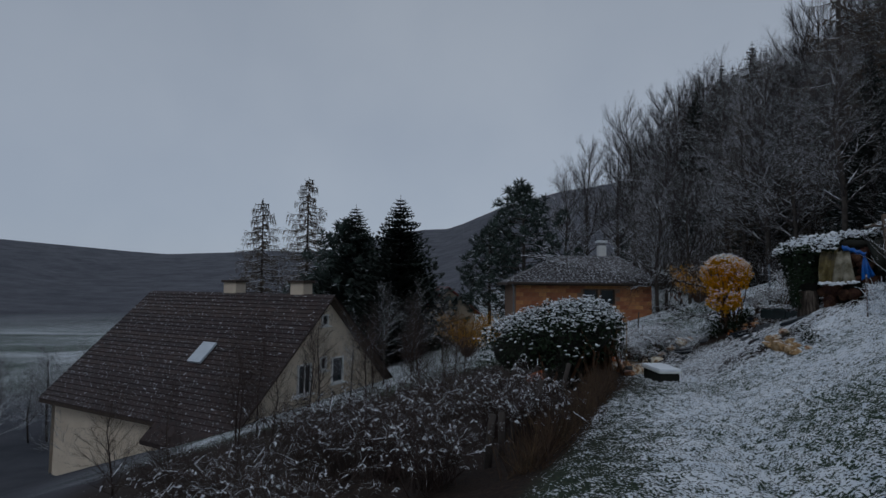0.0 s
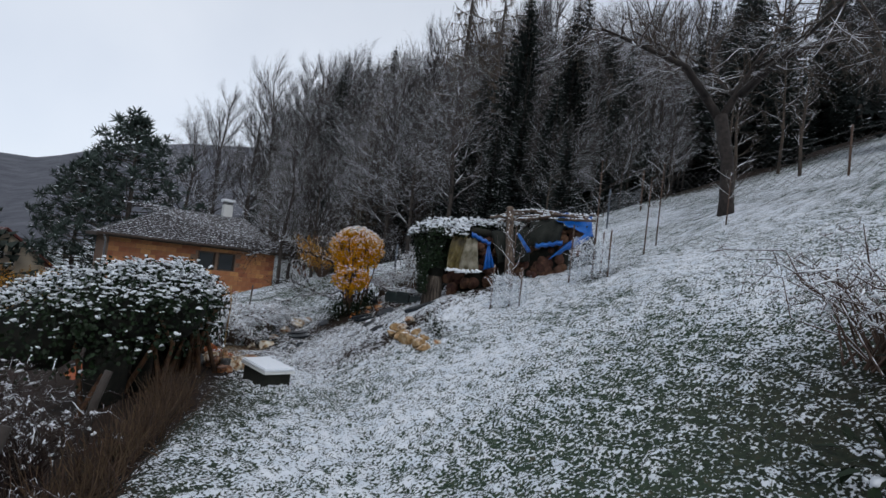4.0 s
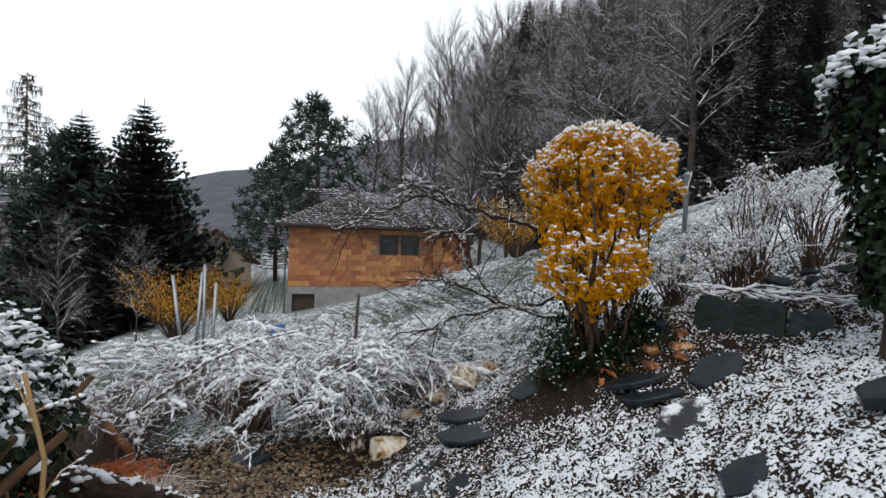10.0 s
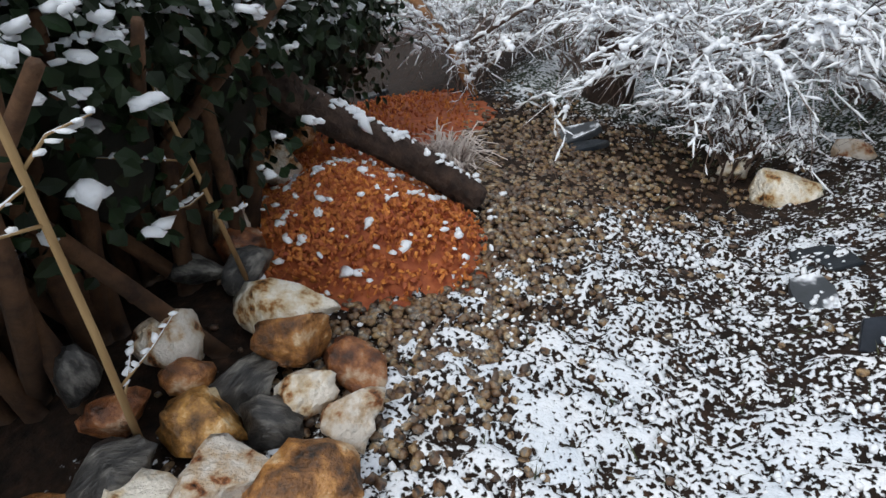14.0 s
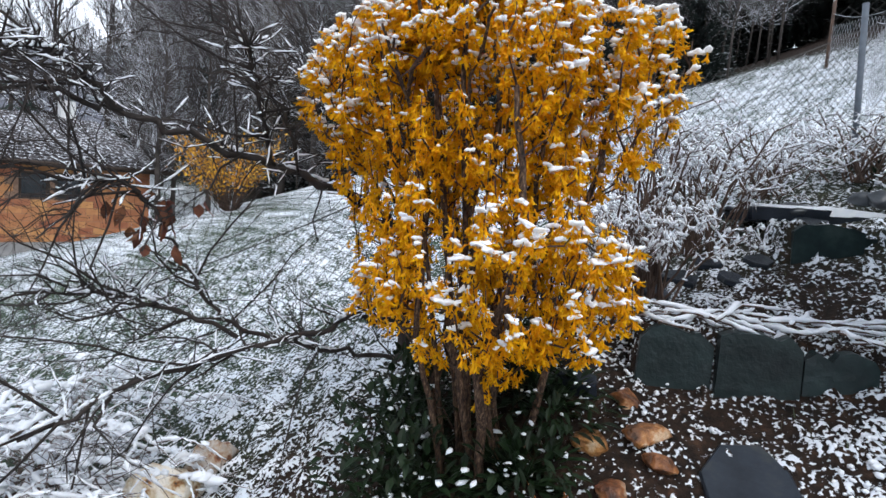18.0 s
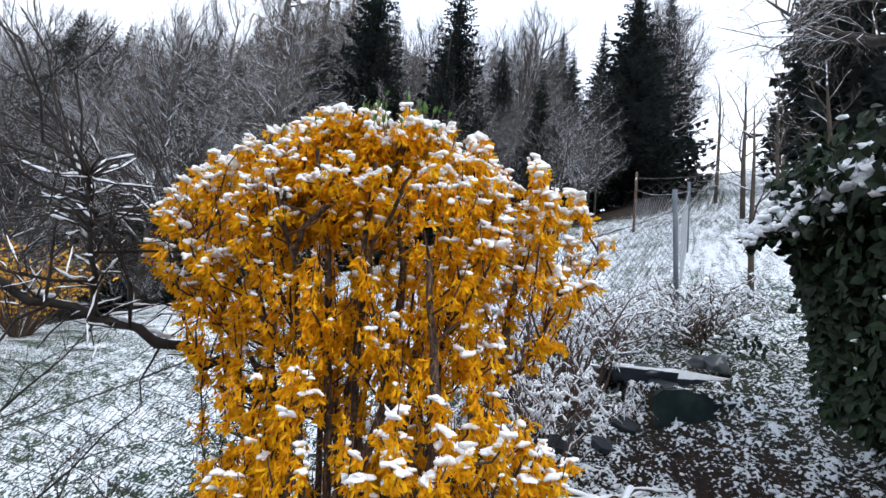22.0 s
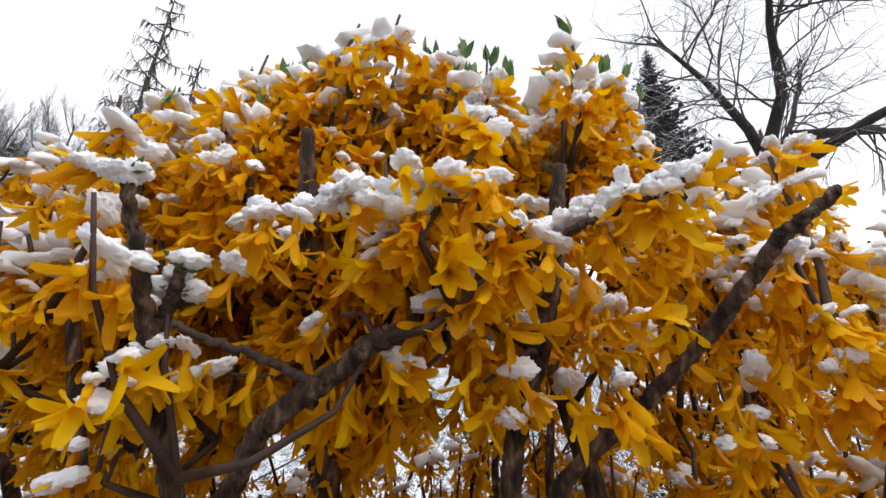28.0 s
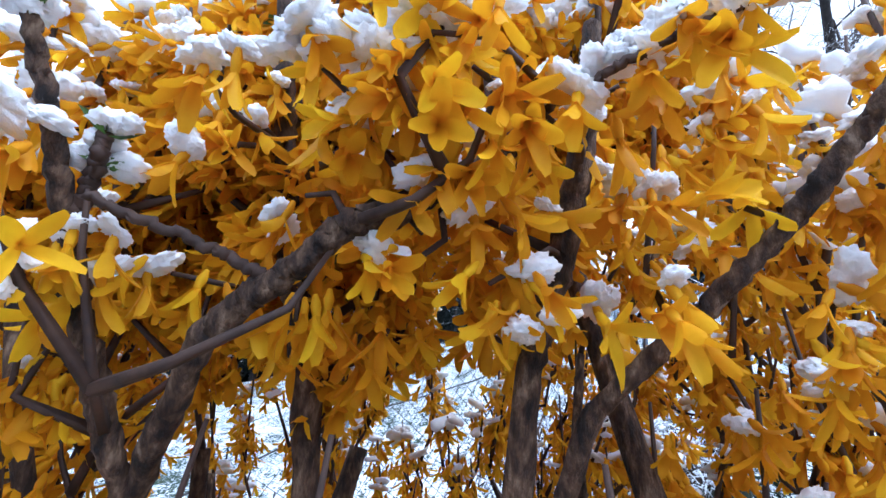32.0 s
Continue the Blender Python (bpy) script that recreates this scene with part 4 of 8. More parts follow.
def leaf_at(s, p, d, up, length, width, slot=0):
    """A pointed leaf of four faces, folded along its middle."""
    d, up = unit(d), unit(up)
    side = unit(np.cross(d, up))
    n = np.cross(side, d)
    p = np.asarray(p, float)
    a, b, c = p + d * length * 0.35, p + d * length * 0.7 - n * length * 0.06, p + d * length - n * length * 0.15
    s.add([p, a + side * width * 0.5 + n * width * 0.12, b + side * width * 0.36 + n * width * 0.08, c, b - side * width * 0.36 + n * width * 0.08, a - side * width * 0.5 + n * width * 0.12, (a + b) / 2],
          [(0, 1, 6), (1, 2, 6), (2, 3, 6), (3, 4, 6), (4, 5, 6), (5, 0, 6)], slot)


def snow_run(s, a, b, r, rng, n=5):
    """A ridge of snow lying along a twig from a to b."""
    a, b = np.asarray(a, float), np.asarray(b, float)
    u = np.linspace(0, 1, n)
    pts = a + (b - a) * u[:, None] + (0, 0, r * 0.7) + rng.normal(size=(n, 3)) * r * 0.3
    rad = r * rng.uniform(0.5, 1.35, n)
    rad[0] = rad[-1] = r * 0.25
    s.tube(pts, rad, 5)


def snow_pat(s, p, size, rng, flat=0.45):
    p = np.asarray(p, float)
    s.blob(p, (size * rng.uniform(0.8, 1.4), size * rng.uniform(0.7, 1.1), size * flat), int(rng.integers(1 << 30)), 1.0, 1, turn=(rng.normal() * 0.25, rng.normal() * 0.25, rng.uniform(0, 6)))
    if size > 0.014:
        q = size * rng.uniform(0.4, 0.75)
        s.blob(p + rng.normal(size=3) * size * (0.8, 0.8, 0.15), (q * 1.2, q, q * flat * 1.2), int(rng.integers(1 << 30)), 1.0, 1, turn=(rng.normal() * 0.3, rng.normal() * 0.3, rng.uniform(0, 6)))


# ---- the evergreen hedge clump between path and hollow ----
HG = thing("ivy_hedge", "dense ivy-grown hedge clump capped with fresh snow", "hedge", (0, 0, 0))
rng = np.random.default_rng(8)
leaves, caps = Shape(), Shape()
# a rounded ridge: centre line, half width and crest height
RIDGE = [(1.55, 9.9, 0.75, 2.1), (2.2, 9.7, 0.8, 2.4), (2.75, 9.75, 0.62, 2.46), (3.02, 10.3, 0.4, 2.44), (3.12, 10.75, 0.3, 2.27), (3.05, 11.2, 0.3, 2.2), (2.9, 11.7, 0.28, 2.1), (2.72, 12.2, 0.3, 2.0), (2.45, 12.8, 0.34, 1.9)]
for k in range(21000):
    u = rng.random() ** 1.15 * (len(RIDGE) - 1)
    i = min(int(u), len(RIDGE) - 2)
    cx, cy, hw, top = [a + (b - a) * (u - i) for a, b in zip(RIDGE[i], RIDGE[i + 1])]
    a, e = rng.uniform(0, 2 * math.pi), rng.uniform(-0.45, 1.0)
    dome = math.cos(max(e, 0) * math.pi / 2) ** 0.7
    n = np.array([math.cos(a) * dome, math.sin(a) * dome, max(e, 0) * 1.2 + 0.05])
    zc = top - 0.45
    p = np.array([cx + math.cos(a) * dome * hw, cy + math.sin(a) * dome * hw, zc + (e * 0.42 if e > 0 else e * 1.15)])
    p += rng.normal(size=3) * 0.045
    if p[2] < on_ground(p[0], p[1]) + (0.1 if p[0] < 2.2 or math.cos(a) < 0.2 else rng.uniform(0.2, 0.7)):
        continue
    if e < -0.05 and p[0] > 2.75 and math.cos(a) > 0.2 and rng.random() < 0.4:
        continue
    d = unit(n * 0.4 + rng.normal(size=3) * 0.5 + np.array([0, 0, -0.5]))
    leaf_at(leaves, p, d, n, rng.uniform(0.035, 0.06), rng.uniform(0.03, 0.048))
    if e > 0.15 and rng.random() < 0.36 + 0.3 * e:
        snow_pat(caps, p + np.array([0, 0, 0.01]), rng.uniform(0.012, 0.027), rng, 0.42)
        snow_pat(caps, p + rng.normal(size=3) * (0.02, 0.02, 0.004) + (0, 0, 0.008), rng.uniform(0.008, 0.016), rng, 0.5)
    elif e <= 0.15 and rng.random() < 0.06:
        snow_pat(caps, p + np.array([0, 0, 0.01]), rng.uniform(0.014, 0.032), rng)
part("foliage", leaves, M_IVY, HG, smooth=False)
part("snow_cap", caps, M_SNOW, HG, "clumps of fresh snow")
# added lumps that stand in for the shade inside the hedge
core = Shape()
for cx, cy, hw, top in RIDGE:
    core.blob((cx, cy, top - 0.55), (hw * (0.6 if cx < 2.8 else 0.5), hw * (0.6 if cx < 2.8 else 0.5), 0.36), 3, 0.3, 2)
# near black: shade put into the colour; also the box body and a print mark
M_DARKCORE = surface("shade_and_dark_trim", [(0.3, (0.006, 0.008, 0.005)), (0.7, (0.02, 0.018, 0.012))], 14, 0.95)
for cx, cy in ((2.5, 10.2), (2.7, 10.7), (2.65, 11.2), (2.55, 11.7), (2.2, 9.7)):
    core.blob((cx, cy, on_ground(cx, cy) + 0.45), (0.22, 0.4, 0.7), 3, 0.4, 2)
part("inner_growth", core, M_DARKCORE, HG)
for k in range(50):
    x, y = 3.1 + rng.normal() * 0.1, float(np.clip(10.55 + rng.normal() * 0.5, 9.95, 11.7))
    if rng.random() < 0.08:
        x, y = rng.uniform(1.8, 2.9), rng.uniform(9.2, 9.7)
    g = on_ground(x, y)
    s = Shape()
    s.tube([(x + 0.12 * rng.normal(), y + 0.1 * rng.normal(), g - 0.05), (x, y, g + 0.5), (x + 0.16 * rng.normal(), y + 0.16 * rng.normal(), g + 0.92)], [0.03, 0.024, 0.012], 6)
    part("stem", s, M_HEDGESTEM, HG)

# ---- insulated box by the path ----
BX = thing("cold_box", "dark low box with a snow-covered lid beside the path", "box", (3.78, 9.13, on_ground(3.78, 9.13) + 0.0), 4)
s = Shape()
s.box(-0.15, -0.32, -0.03, 0.15, 0.32, 0.17)
part("body", s, M_DARKCORE, BX, smooth=False)
s = Shape()
s.box(-0.18, -0.36, 0.172, 0.18, 0.36, 0.2)
part("lid", s, M_WHITE, BX, smooth=False)
s = Shape()
bm = bmesh.new()
bmesh.ops.create_cube(bm, size=1)
bmesh.ops.scale(bm, vec=(0.36, 0.72, 0.035), verts=bm.verts)
bmesh.ops.bevel(bm, geom=bm.edges[:], offset=0.014, segments=2, affect="EDGES")
bmesh.ops.translate(bm, vec=(0, 0, 0.219), verts=bm.verts)
mesh = bpy.data.meshes.new("snow_cap")
bm.to_mesh(mesh)
bm.free()
mesh.materials.append(M_SNOW)
part("snow_cap", mesh, None, BX)


# ---- rocks ----
def rock(name, x, y, sx, sy, sz, mat, seed, turn=0.0, lift=0.0, label="", group="", tilt=0.0, rough=0.5):
    s = Shape()
    s.blob((0, 0, 0), (1, 1, 1), seed, rough, 3)
    v = s.v[0]
    rs = np.random.default_rng(seed + 9)
    for _ in range(9):
        d, cut = unit(rs.normal(size=3)), rs.uniform(0.52, 0.8)
        over = np.maximum(0, v @ d - cut)
        v -= over[:, None] * d
    v *= 1 + 0.02 * rs.normal(size=(len(v), 1)) + 0.06 * (np.sin(v[:, :1] * 9 + seed) * np.sin(v[:, 1:2] * 11) + 0.5 * np.sin(v[:, 2:] * 17 + v[:, :1] * 13))
    s.v[0] = v * (sx * 1.02, sy * 1.02, sz * 1.1)
    ob = part(name, s, mat)
    ob.matrix_basis = pose(x, y, on_ground(x, y) + sz * 0.45 + lift, tilt, tilt * 0.6, turn)
    return tagged(ob, label, "rock", group)


RG = "rocks piled at the hedge foot"
WHITEQ, BROWNR, GREYR = "rounded cream quartz rock with rusty stains", "rusty brown weathered rock", "dark grey layered rock"
for k, (x, y, a, b, c, kind, turn, lift) in enumerate((
        (3.42, 10.6, 0.12, 0.1, 0.1, 0, 20, 0.03), (3.6, 10.82, 0.17, 0.08, 0.08, 0, 25, 0.05), (3.71, 10.74, 0.12, 0.07, 0.07, 1, 40, 0.08), (3.87, 10.79, 0.09, 0.07, 0.07, 1, 0, 0),
        (3.82, 10.64, 0.085, 0.07, 0.07, 0, 60, 0.03), (3.95, 10.62, 0.11, 0.08, 0.07, 0, 10, 0), (3.8, 10.52, 0.09, 0.08, 0.07, 2, 30, 0.0), (3.67, 10.6, 0.1, 0.08, 0.07, 2, 80, 0.02),
        (3.68, 10.44, 0.11, 0.09, 0.08, 1, 50, 0.02), (3.54, 10.52, 0.07, 0.06, 0.06, 1, 10, 0.05), (3.84, 10.36, 0.13, 0.1, 0.095, 0, 35, 0.05), (4.0, 10.42, 0.14, 0.11, 0.1, 1, 0, 0.0),
        (3.78, 10.17, 0.17, 0.12, 0.11, 0, 30, 0.02), (3.84, 10.03, 0.12, 0.08, 0.06, 0, 0, 0.03), (3.63, 10.24, 0.11, 0.085, 0.07, 2, 60, 0.05), (3.47, 10.36, 0.09, 0.08, 0.07, 1, 20, 0.03),
        (3.53, 9.98, 0.15, 0.08, 0.06, 1, 10, 0.0), (3.2, 10.84, 0.12, 0.07, 0.06, 2, 10, 0.05), (3.36, 10.92, 0.1, 0.08, 0.07, 2, 70, 0.03), (3.12, 11.1, 0.11, 0.08, 0.08, 0, 30, 0.06),
        (3.26, 11.0, 0.09, 0.08, 0.07, 1, 0, 0.04), (2.92, 11.55, 0.12, 0.09, 0.12, 0, 0, 0.06), (2.74, 11.9, 0.11, 0.08, 0.13, 1, 30, 0.1), (3.32, 10.38, 0.06, 0.05, 0.1, 2, 20, 0.03),
        (3.57, 10.14, 0.1, 0.08, 0.06, 1, 40, 0.0), (3.95, 10.22, 0.12, 0.04, 0.05, 2, 60, 0.0))):
    rock("rock", x, y, a, b, c, (M_ROCK, M_ROCKBROWN, M_ROCKGREY)[kind], 100 + k, turn, lift, (WHITEQ, BROWNR, GREYR)[kind], RG, 8 * math.sin(k * 2.1))
for k, (x, y, a, b, c, turn, lift) in enumerate(((5.95, 9.75, 0.15, 0.09, 0.06, 20, 0), (5.78, 9.62, 0.12, 0.08, 0.05, 50, 0), (5.8, 9.36, 0.16, 0.12, 0.07, 60, 0), (5.66, 9.16, 0.15, 0.1, 0.07, 10, 0), (5.85, 9.1, 0.1, 0.08, 0.05, 80, 0), (5.58, 8.85, 0.14, 0.11, 0.09, 30, 0), (5.68, 8.68, 0.09, 0.08, 0.06, 0, 0), (5.5, 8.5, 0.13, 0.1, 0.08, 70, 0.01), (5.45, 8.3, 0.1, 0.08, 0.06, 0, 0))):
    rock("rock", x, y, a * 1.08, b * 1.08, c * 1.15, M_OCHRE, 160 + k, turn, lift, "crumbly ochre rock half snowed over", "ochre rocks on the bank")
for k, (x, y, a, b, c, lift) in enumerate(((6.08, 9.68, 0.12, 0.08, 0.06, 0.03), (5.78, 9.36, 0.13, 0.07, 0.05, 0.12), (5.62, 8.3, 0.07, 0.06, 0.04, 0))):
    rock("rock", x, y, a, b, c, M_ROCK, 170 + k, 30, lift, "smooth pale stone lying on the bank", "ochre rocks on the bank", rough=0.2)
for k, (x, y, a, b, c) in enumerate(((5.45, 13.0, 0.16, 0.1, 0.1), (5.7, 13.05, 0.2, 0.12, 0.13), (5.9, 13.1, 0.12, 0.1, 0.09), (5.2, 12.95, 0.1, 0.08, 0.07), (4.95, 12.55, 0.14, 0.1, 0.1), (4.75, 12.75, 0.1, 0.08, 0.07), (6.45, 11.62, 0.07, 0.05, 0.04), (6.56, 11.5, 0.08, 0.05, 0.04), (6.35, 11.5, 0.06, 0.045, 0.035), (6.66, 11.62, 0.06, 0.05, 0.04), (6.5, 11.42, 0.06, 0.04, 0.03))):
    rock("rock", x, y, a, b, c, M_ROCK if k < 6 else M_ROCKBROWN, 180 + k, 47 * k, 0, "tan edging stone beside the flat slabs", "edging stones")


# ---- slate slabs ----
def slab(x, y, rx, ry, thick, seed, turn=0.0, tilt=(0, 0), lift=0.0, mat=None, label="flat dark blue-grey slate slab set in the ground", n=7):
    rng = np.random.default_rng(seed)
    s = Shape()
    ang = np.sort(np.arange(n) * 2 * np.pi / n + rng.uniform(-0.36, 0.36, n))
    r = rng.uniform(0.72, 1.12, n)
    ring = np.stack([np.cos(ang) * rx * r, np.sin(ang) * ry * r], 1)
    thick *= 0.6
    v = [(*p, 0) for p in ring] + [(*(p * 1.0), thick * 0.8) for p in ring] + [(*(p * 0.95), thick) for p in ring] + [(0, 0, thick)]
    f = []
    for k in range(n):
        j = (k + 1) % n
        f += [(k, j, n + j, n + k), (n + k, n + j, 2 * n + j, 2 * n + k), (2 * n + k, 2 * n + j, 3 * n)]
    s.add(v, f)
    ob = part("stone_slab", s, mat or M_SLATE, smooth=False)
    ob.matrix_basis = pose(x, y, on_ground(x, y) + lift - (0.01 if x > 6 else 0.0), *tilt, turn)
    return tagged(ob, label, "stone slab", "slate slabs")


slab(5.5, 12.33, 0.27, 0.17, 0.04, 1, -15, (0, -10), 0.02, M_SLATE, n=9)
slab(5.4, 12.03, 0.25, 0.17, 0.04, 2, -20, (0, -10), 0.02, n=9)
for k, (x, y, a, b, t, turn, lift) in enumerate(((5.05, 11.93, 0.11, 0.1, 0.05, 0, 0.01), (5.02, 11.7, 0.09, 0.1, 0.05, 30, 0.01), (5.16, 11.5, 0.1, 0.08, 0.05, 60, 0.01), (5.85, 12.15, 0.16, 0.12, 0.04, 20, 0.02),
                                                 (3.95, 12.72, 0.2, 0.09, 0.06, 20, 0.02), (3.99, 12.6, 0.18, 0.07, 0.05, 15, 0.0), (2.2, 13.4, 0.16, 0.1, 0.06, 0, 0.0), (6.17, 10.95, 0.26, 0.14, 0.06, 20, 0.02),
                                                 (5.98, 10.4, 0.14, 0.09, 0.05, 10, 0.01), (6.65, 10.15, 0.34, 0.13, 0.1, -25, 0.02), (6.56, 11.2, 0.26, 0.13, 0.05, 12, 0.02), (6.63, 11.78, 0.05, 0.09, 0.12, 15, 0.02))):
    slab(x, y, a, b, t, 20 + k, turn, (0, -22), lift - 0.018, M_SLATESNOW if k in (1, 4, 7) else M_SLATE)
M_GREENSLATE = surface("green_slate", [(0.3, (0.006, 0.012, 0.012)), (0.55, (0.018, 0.032, 0.032)), (0.8, (0.05, 0.07, 0.065))], 7, 0.3, None, bump_scale=18, bump_strength=0.6, bump_dist=0.01, spread=0.3, spec=0.35)
M_ORANGELEAF = surface("orange_leaf", [(0.3, (0.3, 0.08, 0.015)), (0.7, (0.55, 0.2, 0.05))], 30, 0.6, None, bump_strength=0.2)
rng = np.random.default_rng(202)


def upright(k, a0, a1, h, up=0.0, lean=0.03, mat=None):
    """A rough upright slab that faces a step."""
    s = Shape()
    n = 7
    lo, hi = [], []
    for i in range(n):
        al = a0 + (a1 - a0) * i / (n - 1)
        lo.append((al, -0.28))
        hi.append((al + rng.normal() * 0.006, h + rng.normal() * 0.012 - (0.03 if i in (0, n - 1) else 0)))
    v = []
    for depth in (0.0, 0.05):
        v += [step_pt(k, al, up - 0.02 + depth - lean * 0, z) for al, z in lo] + [step_pt(k, al, up - 0.02 + depth + lean * 0.6, z) for al, z in hi]
    f = []
    for i in range(n - 1):
        f += [(i, i + 1, n + i + 1, n + i), (2 * n + i + 1, 2 * n + i, 3 * n + i, 3 * n + i + 1), (n + i, n + i + 1, 3 * n + i + 1, 3 * n + i)]
    f += [(0, n, 3 * n, 2 * n), (n - 1, 3 * n - 1, 4 * n - 1, 2 * n - 1)]
    s.add(v, f)
    ob = part("stone_slab", s, mat or M_GREENSLATE, smooth=False)
    return tagged(ob, "dark green-grey slate slab set upright as a step riser", "stone slab", "slate slabs")


for a0, a1, h, up in ((-0.12, 0.13, 0.0, 0.01), (0.14, 0.4, 0.02, -0.015), (0.41, 0.63, -0.02, 0.0)):
    upright(0, a0, a1, h, up)
for a0, a1, h, up in ((-0.1, 0.2, 0.0, 0.0), (0.21, 0.44, -0.03, 0.02)):
    upright(1, a0, a1, h, up)
# two long slabs at the forsythia's foot and the orange leaves beside them
slab(6.21, 11.45, 0.24, 0.11, 0.05, 141, -35, (0, -16), 0.02, M_SLATE, n=8)
slab(6.19, 11.26, 0.2, 0.1, 0.05, 142, -30, (0, -16), 0.02, M_SLATE, n=8)
for k in range(9):
    s = Shape()
    p = np.array([6.18, 11.63, 0]) + rng.normal(size=3) * (0.05, 0.05, 0)
    p[2] = on_ground(p[0], p[1]) + 0.02
    leaf_at(s, p, (rng.normal() * 0.6, rng.normal() * 0.6, 0.7), rng.normal(size=3), rng.uniform(0.06, 0.1), 0.035)
    solo("fallen_leaf", s, M_ORANGELEAF, "curled orange leaf at the foot of the forsythia", "leaf", group="orange leaves", smooth=False)
# flat stones of the treads
for k, al, up, a, b, turn in ((0, 0.05, 0.82, 0.13, 0.08, 30), (0, 0.2, 0.95, 0.14, 0.1, 10), (0, 0.4, 0.86, 0.12, 0.09, 60), (0, 0.36, 1.08, 0.13, 0.1, 0), (0, 0.06, 1.1, 0.14, 0.09, 80), (0, 0.55, 1.0, 0.1, 0.09, 20), (1, 0.05, 0.24, 0.13, 0.09, 15)):
    p = step_pt(k, al, up, 0)
    slab(p[0], p[1], a, b, 0.05, 90 + int(al * 100) + int(up * 10), turn, (0, -12), 0.005, M_SLATE)
# the snowed ledge above the steps and the black stones on it
for al0, al1, up, hgt in ((-0.2, 0.18, 0.44, 0.07), (0.16, 0.52, 0.47, 0.05), (-0.32, -0.1, 0.5, 0.05)):
    s = Shape()
    c = step_pt(1, (al0 + al1) / 2, up, 0.01)
    m = Matrix.Translation(c) @ Matrix.Rotation(math.radians(-60), 4, "Z")
    for z0, z1, w, mat in ((0.0, hgt, 0.1, 0), (hgt + 0.001, hgt + 0.028, 0.095, 1)):
        s.box(-(al1 - al0) / 2, -w, z0, (al1 - al0) / 2, w, z1, mat, m)
    s.v = [q + rng.normal(size=q.shape) * 0.008 for q in s.v]
    ledge = part("stone_slab", s, [M_SLATE, M_SNOW], smooth=False)
    tagged(ledge, "long ledge stone of the steps under smooth snow", "stone slab", "slate slabs")
for al, up, a, b, c in ((0.05, 0.4, 0.12, 0.07, 0.05), (0.46, 0.42, 0.1, 0.07, 0.05), (0.4, 0.5, 0.09, 0.06, 0.04)):
    p = step_pt(1, al, up, 0)
    ob = rock("rock", p[0], p[1], a, b, c, M_SLATESNOW, 700 + int(al * 100), -55, 0.05, "black flat stone topped with snow above the steps", "edging stones", rough=0.3)
# snowy dead stems lying along the lower step's edge
for k in range(26):
    a = rng.uniform(-0.35, 0.55)
    p, q = step_pt(0, a, rng.uniform(-0.04, 0.3), rng.uniform(0.01, 0.07)), step_pt(0, a + rng.uniform(0.12, 0.4), rng.uniform(-0.04, 0.3), rng.uniform(0.01, 0.09))
    t = thing("dead_stem", "snow-covered dead stem lying on the stone step", "stem", group="dead stems on the steps")
    s, c = Shape(), Shape()
    m = (p + q) / 2 + rng.normal(size=3) * 0.02
    s.tube([p, m, q], [0.006, 0.005, 0.003], 5)
    part("stalk", s, M_BROWNTWIG, t)
    snow_run(c, p, m, rng.uniform(0.006, 0.012), rng, 7)
    snow_run(c, m, q, rng.uniform(0.005, 0.01), rng, 7)
    tagged(part("snow_load", c, M_SNOW, t), kind="stuff")

# ---- the orange chip heap, the log and the pebbles ----
rng = np.random.default_rng(12)
s = Shape()


def heap_z(x, y):
    a = 0.25 * math.exp(-(((x - 3.48) / 0.4) ** 2 + ((y - 11.35) / 0.3) ** 2) * 1.3)
    b = 0.14 * math.exp(-(((x - 2.7) / 0.6) ** 2 + ((y - 12.3) / 0.8) ** 2))
    return a + b


for k in range(9000):
    if k % 4:
        x, y = 3.42 + rng.normal() * 0.26, 11.4 + rng.normal() * 0.24
    else:
        x, y = 2.75 + rng.normal() * 0.4, 12.4 + rng.normal() * 0.6
    h = heap_z(x, y)
    if h < 0.028:
        continue
    s.blob((x, y, on_ground(x, y) + h + 0.004), rng.uniform(0.5, 1, 3) * (0.014, 0.01, 0.006), 1, 0.3, 1, turn=tuple(rng.uniform(0, 3, 3))) if k % 6 == 0 else s.add(
        np.array([(-1, -0.6, 0), (1, -0.6, 0.2), (1, 0.6, 0), (-1, 0.6, 0.3), (0, 0, 0.9)]) * rng.uniform(0.6, 1.2) * 0.012 @ np.array(Euler(rng.uniform(0, 3, 3)).to_matrix()).T + (x, y, on_ground(x, y) + h), [(0, 1, 4), (1, 2, 4), (2, 3, 4), (3, 0, 4), (3, 2, 1, 0)])
gxs, gys = np.meshgrid(np.linspace(2.0, 4.2, 60), np.linspace(10.7, 13.6, 70))
base = [(x, y, on_ground(x, y) + heap_z(x, y) * 1.12 - 0.03) for x, y in zip(gxs.ravel(), gys.ravel())]
s.add(base, [(j * 60 + i, j * 60 + i + 1, (j + 1) * 60 + i + 1, (j + 1) * 60 + i) for j in range(69) for i in range(59)
             if min(heap_z(*base[j * 60 + i][:2]), heap_z(*base[(j + 1) * 60 + i + 1][:2])) > 0.006])
dust = Shape()
for k in range(150):
    x, y = 3.42 + rng.normal() * 0.25, 11.42 + rng.normal() * 0.24
    snow_pat(dust, (x, y, on_ground(x, y) + heap_z(x, y) + 0.008), rng.uniform(0.008, 0.02), rng)
heap = solo("chip_heap", s, M_CHIP, "heap of orange-red stone chips dusted with snow", "gravel heap", kind="stuff", smooth=False)
tagged(part("snow_dust", dust, M_SNOW, heap), kind="stuff")
s = Shape()
